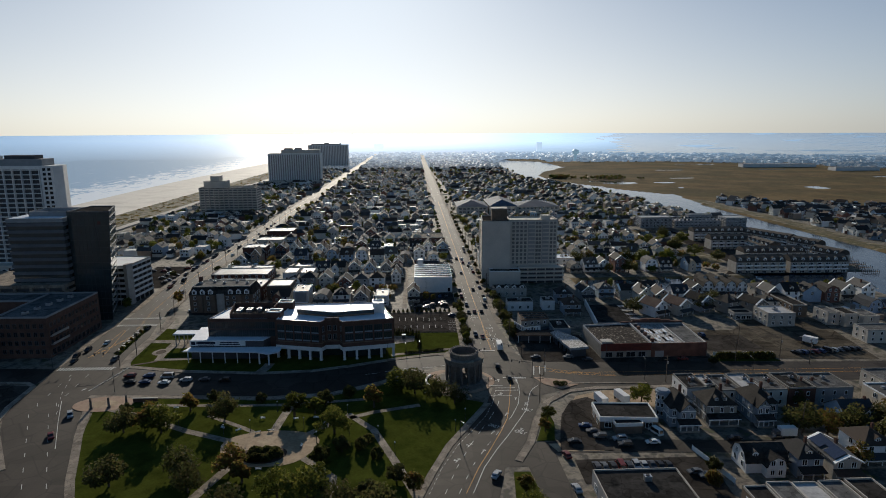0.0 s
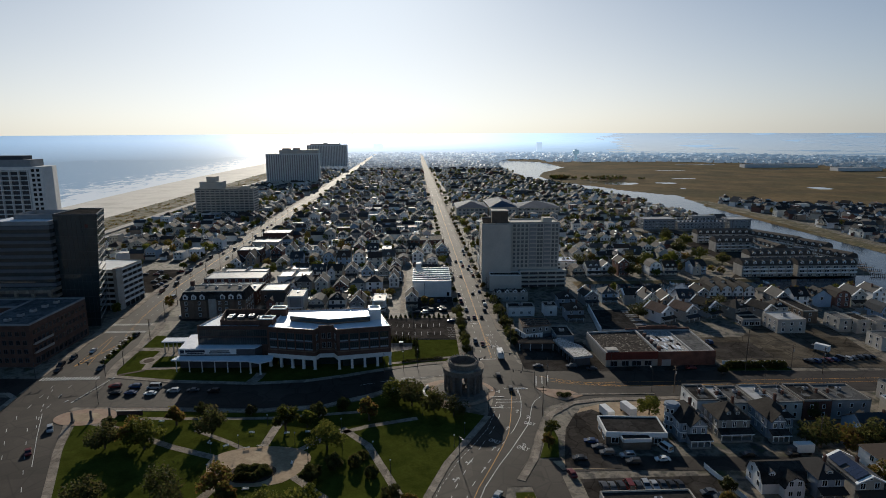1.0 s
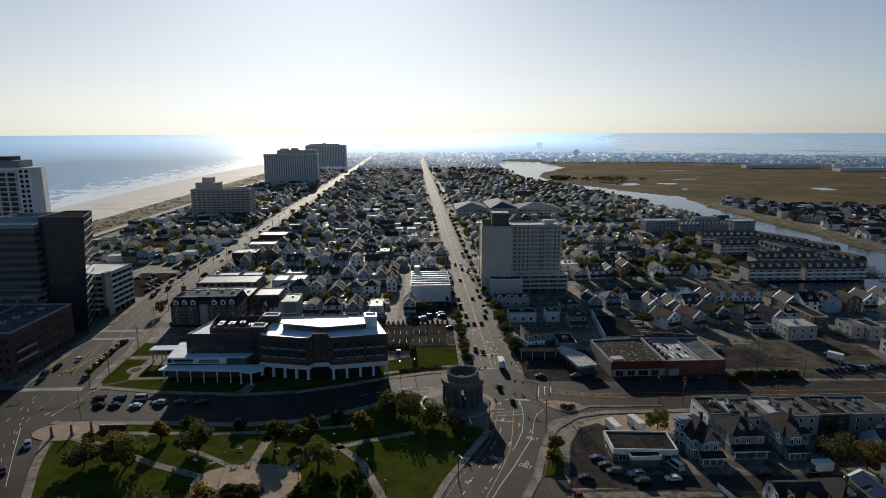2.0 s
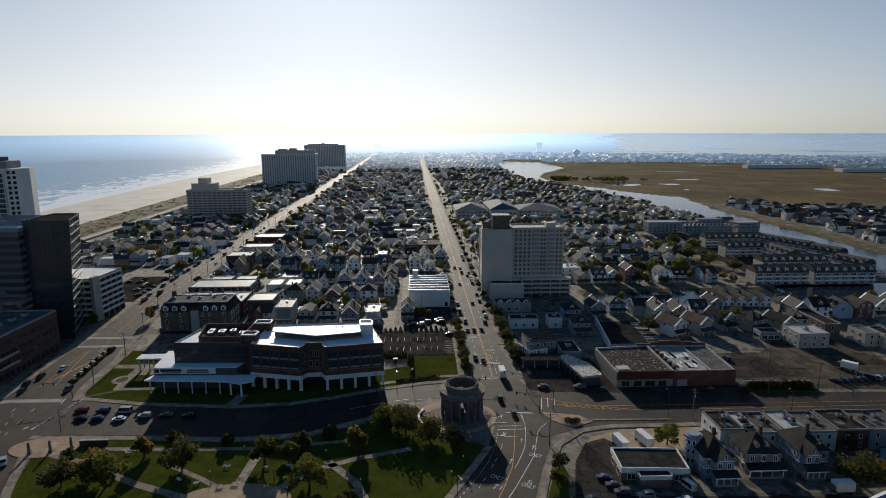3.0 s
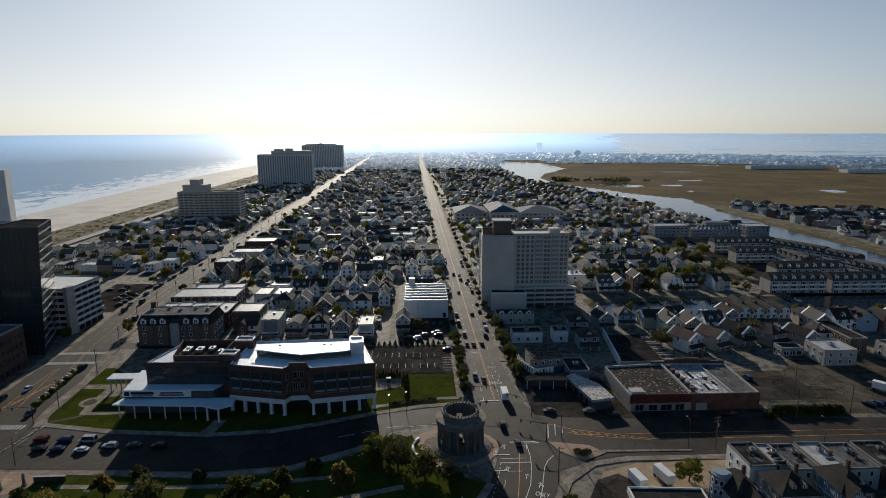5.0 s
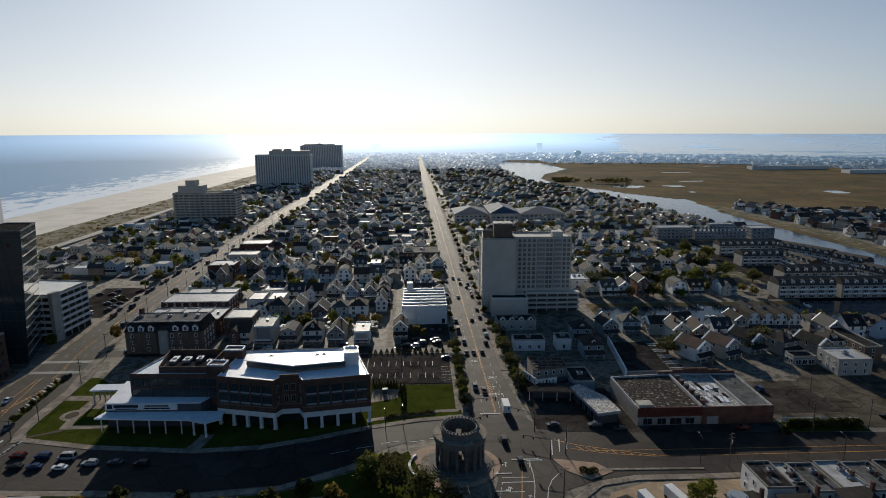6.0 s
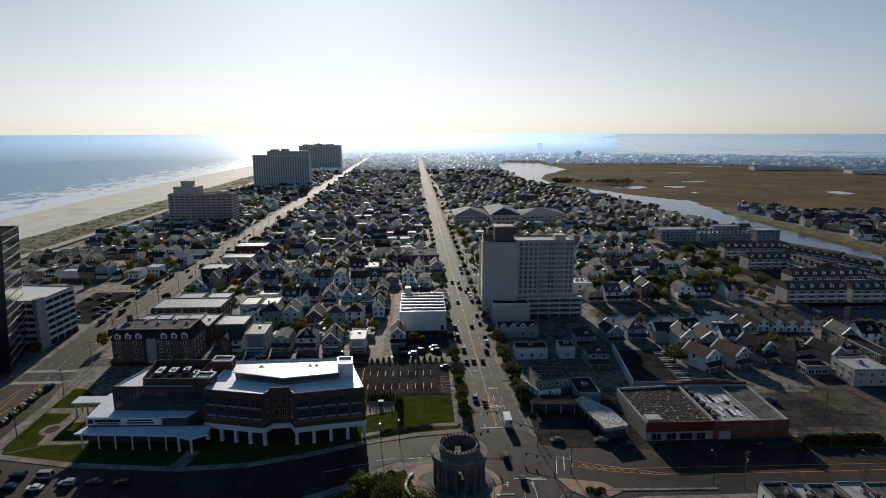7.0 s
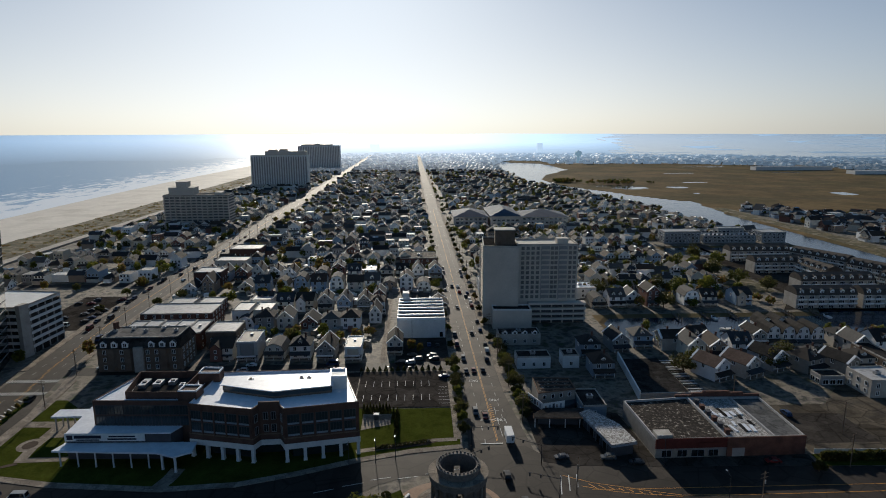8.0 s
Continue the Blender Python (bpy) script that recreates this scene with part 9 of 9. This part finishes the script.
# ---- park furniture ----
def bench(x, y, rz):
    t = thing("park_bench", x, y, 0.2, rz, "pale slatted park bench beside the path", "bench", "park benches")
    for k in range(3):
        put("seat_slat", bench_slat(), t, 0, -0.18 + 0.17 * k, 0.44)
    for k in range(2):
        ob = put("back_slat", bench_slat(), t, 0, 0.26, 0.6 + 0.18 * k)
        ob.rotation_euler = (radians(80), 0, 0)
    for s in (-1, 1):
        part("leg", Mesh().box(s * 0.75 - 0.04, -0.22, 0, s * 0.75 + 0.04, 0.28, 0.44).box(s * 0.75 - 0.04, 0.22, 0.44, s * 0.75 + 0.04, 0.29, 0.9), M["steel"], t)
    return t


def bench_slat():
    if "slat" not in COLUMNS:
        COLUMNS["slat"] = Mesh().box(-0.95, -0.07, 0, 0.95, 0.07, 0.05).data("slat", M["white"])
    return COLUMNS["slat"]


for x, y, rz in ((-62, 189, 30), (-56, 197.5, 0), (-68, 191, -30), (-44, 196.5, 10), (-37, 197, 0), (-38.5, 178, 90), (-55, 187.5, 200), (-51, 188.6, 180), (-72, 207.5, 0), (-62, 168, 60), (-49, 164.5, 0), (-33, 193, 30), (-90, 207, 0)):
    bench(x, y, rz)


def marker(x, y):
    t = thing("stone_marker", x, y, 0.25, 15, "slim dark stone marker on the corner plaza", "marker", "plaza markers")
    part("base", Mesh().box(-0.6, -0.6, 0, 0.6, 0.6, 0.5), M["shade_dark_stone"], t)
    part("shaft", Mesh().solid_taper(0.38, 0.28, 0.5, 3.8), M["shade_dark_stone"], t)
    return t


for x, y in ((-121.5, 208.5), (-115.5, 209.5), (-110, 211.5)):
    marker(x, y)


def patio_kiosk(x, y):
    t = thing("patio_kiosk", x, y, 0.19, 0, "small white cabinet on the paved patio", "cabinet")
    part("cabinet", Mesh().box(-0.8, -0.6, 0.15, 0.8, 0.6, 2.0), M["darkgrey"], t)
    part("lid", Mesh().box(-1.0, -0.8, 2.0, 1.0, 0.8, 2.2), M["white"], t, "white overhanging lid")
    part("plinth", Mesh().box(-0.9, -0.7, 0, 0.9, 0.7, 0.15), M["concrete"], t)
    return t


patio_kiosk(-7.7, 279)


def plaza_sign(x, y, rz):
    t = thing("low_sign_wall", x, y, 0.2, rz, "low dark brick sign wall on the corner plaza", "sign wall")
    part("panel", Mesh().box(-4.5, -0.3, 0, 4.5, 0.3, 1.5), M["dark_brick"], t)
    part("coping", Mesh().box(-4.7, -0.4, 1.5, 4.7, 0.4, 1.65), M["stone"], t)
    return t


plaza_sign(-104, 213.6, 0)


def fence_line(x0, y0, x1, y1, n):
    t = thing("white_fence", x0, y0, 0.1, math.degrees(math.atan2(y1 - y0, x1 - x0)), "white board fence beside the drive", "fence", "fences")
    ln = math.hypot(x1 - x0, y1 - y0)
    me = Mesh().box(0.02, -0.03, 0.1, ln / n - 0.02, 0.03, 1.7).data("board_panel", M["trim"])
    po = Mesh().box(-0.07, -0.07, -0.1, 0.07, 0.07, 1.85).data("post", M["trim"])
    for k in range(n):
        put("board_panel", me, t, ln * k / n, 0, 0)
    for k in range(n + 1):
        put("post", po, t, ln * k / n, 0, 0)
    return t


fence_line(91, 151, 87, 170, 8)
fence_line(133, 249.8, 160, 248.6, 9)
fence_line(46.5, 332, 46.5, 348, 6)


def curved_seat():
    t = thing("curved_seat_wall", 15.5, 227.5, 0.15, 0, "low curved stone seat wall round the plaza", "seat wall")
    for k in range(9):
        a0, a1 = [radians(148 + 9.2 * (k + q)) for q in (0.02, 0.98)]
        part("seat_block", Mesh().prism([(r * math.cos(a), r2 * math.sin(a)) for r, r2, a in ((12.6, 10.6, a0), (12.6, 10.6, a1), (13.4, 11.3, a1), (13.4, 11.3, a0))], 0, 0.55), M["stone"] if k % 3 else M["white"], t)
    return t


curved_seat()


# ---- lettering on the roads ----
def road_word(x, y, rz, size=1.5, stretch=1.9):
    cu = bpy.data.curves.new("road_word", "FONT")
    cu.body = "ONLY"
    cu.size = size
    cu.align_x = "CENTER"
    cu.materials.append(M["white_line"])
    ob = new("road_word", cu)
    ob.matrix_basis = pose(x, y, 0.125, 0, 0, rz) @ Matrix.Diagonal((1, stretch, 1, 1))
    return tagged(ob, "white ONLY lettering painted on the lane", "road marking", "", "structure")


for x, y, rz in ((38.9, 199.6, -24), (33.6, 183.2, -33), (25.1, 188, -32), (ave(276) + 3.0, 276, 0), (ave(292) + 3.0, 292, 0), (ave(276) - 3.4, 312, 180)):
    road_word(x, y, rz)


# ---- backyard clutter ----
def backyard_clutter():
    """Sheds, fences, bins and stacks behind the houses."""
    g = random.Random(21)
    wood, pale = Mesh(), Mesh()
    for px, py, rz, wd in PLOTS + [p for p in FAR_PLOTS if p[1] < 950]:
        back = 1 if rz == 0 else -1
        for q in range(7):
            x, y = px + g.uniform(-6, 6), py + back * g.uniform(7.5, 17.0)
            if not free(x, y, 1) or canal(x, y, 3) or abs(x - ave(y)) < 13 or abs(x - left_ave(y)) < 14 or any(abs(y - s) < 7 for s in SIDE):
                continue
            (wood if g.random() < 0.5 else pale).obox(x, y, 0, g.uniform(1.2, 4.2), g.uniform(1.2, 5.0), g.choice((0.5, 0.9, 1.4, 2.3, 2.8)), g.uniform(-10, 10))
        x0, y0 = px + wd / 2, py + back * 6
        if free(x0, y0, 1) and not canal(x0, y0 + back * 9, 2):
            (pale if g.random() < 0.6 else wood).box(x0 - 0.06, min(y0, y0 + back * 9), 0, x0 + 0.06, max(y0, y0 + back * 9), 1.6)
    t = thing("backyard_clutter", 0, 0, 0, 0, "sheds, fences and stacked things in the back yards", "yard clutter", "", "stuff")
    part("wooden_clutter", wood, M["ash_siding"], t)
    part("pale_clutter", pale, M["siding_far"], t)


backyard_clutter()
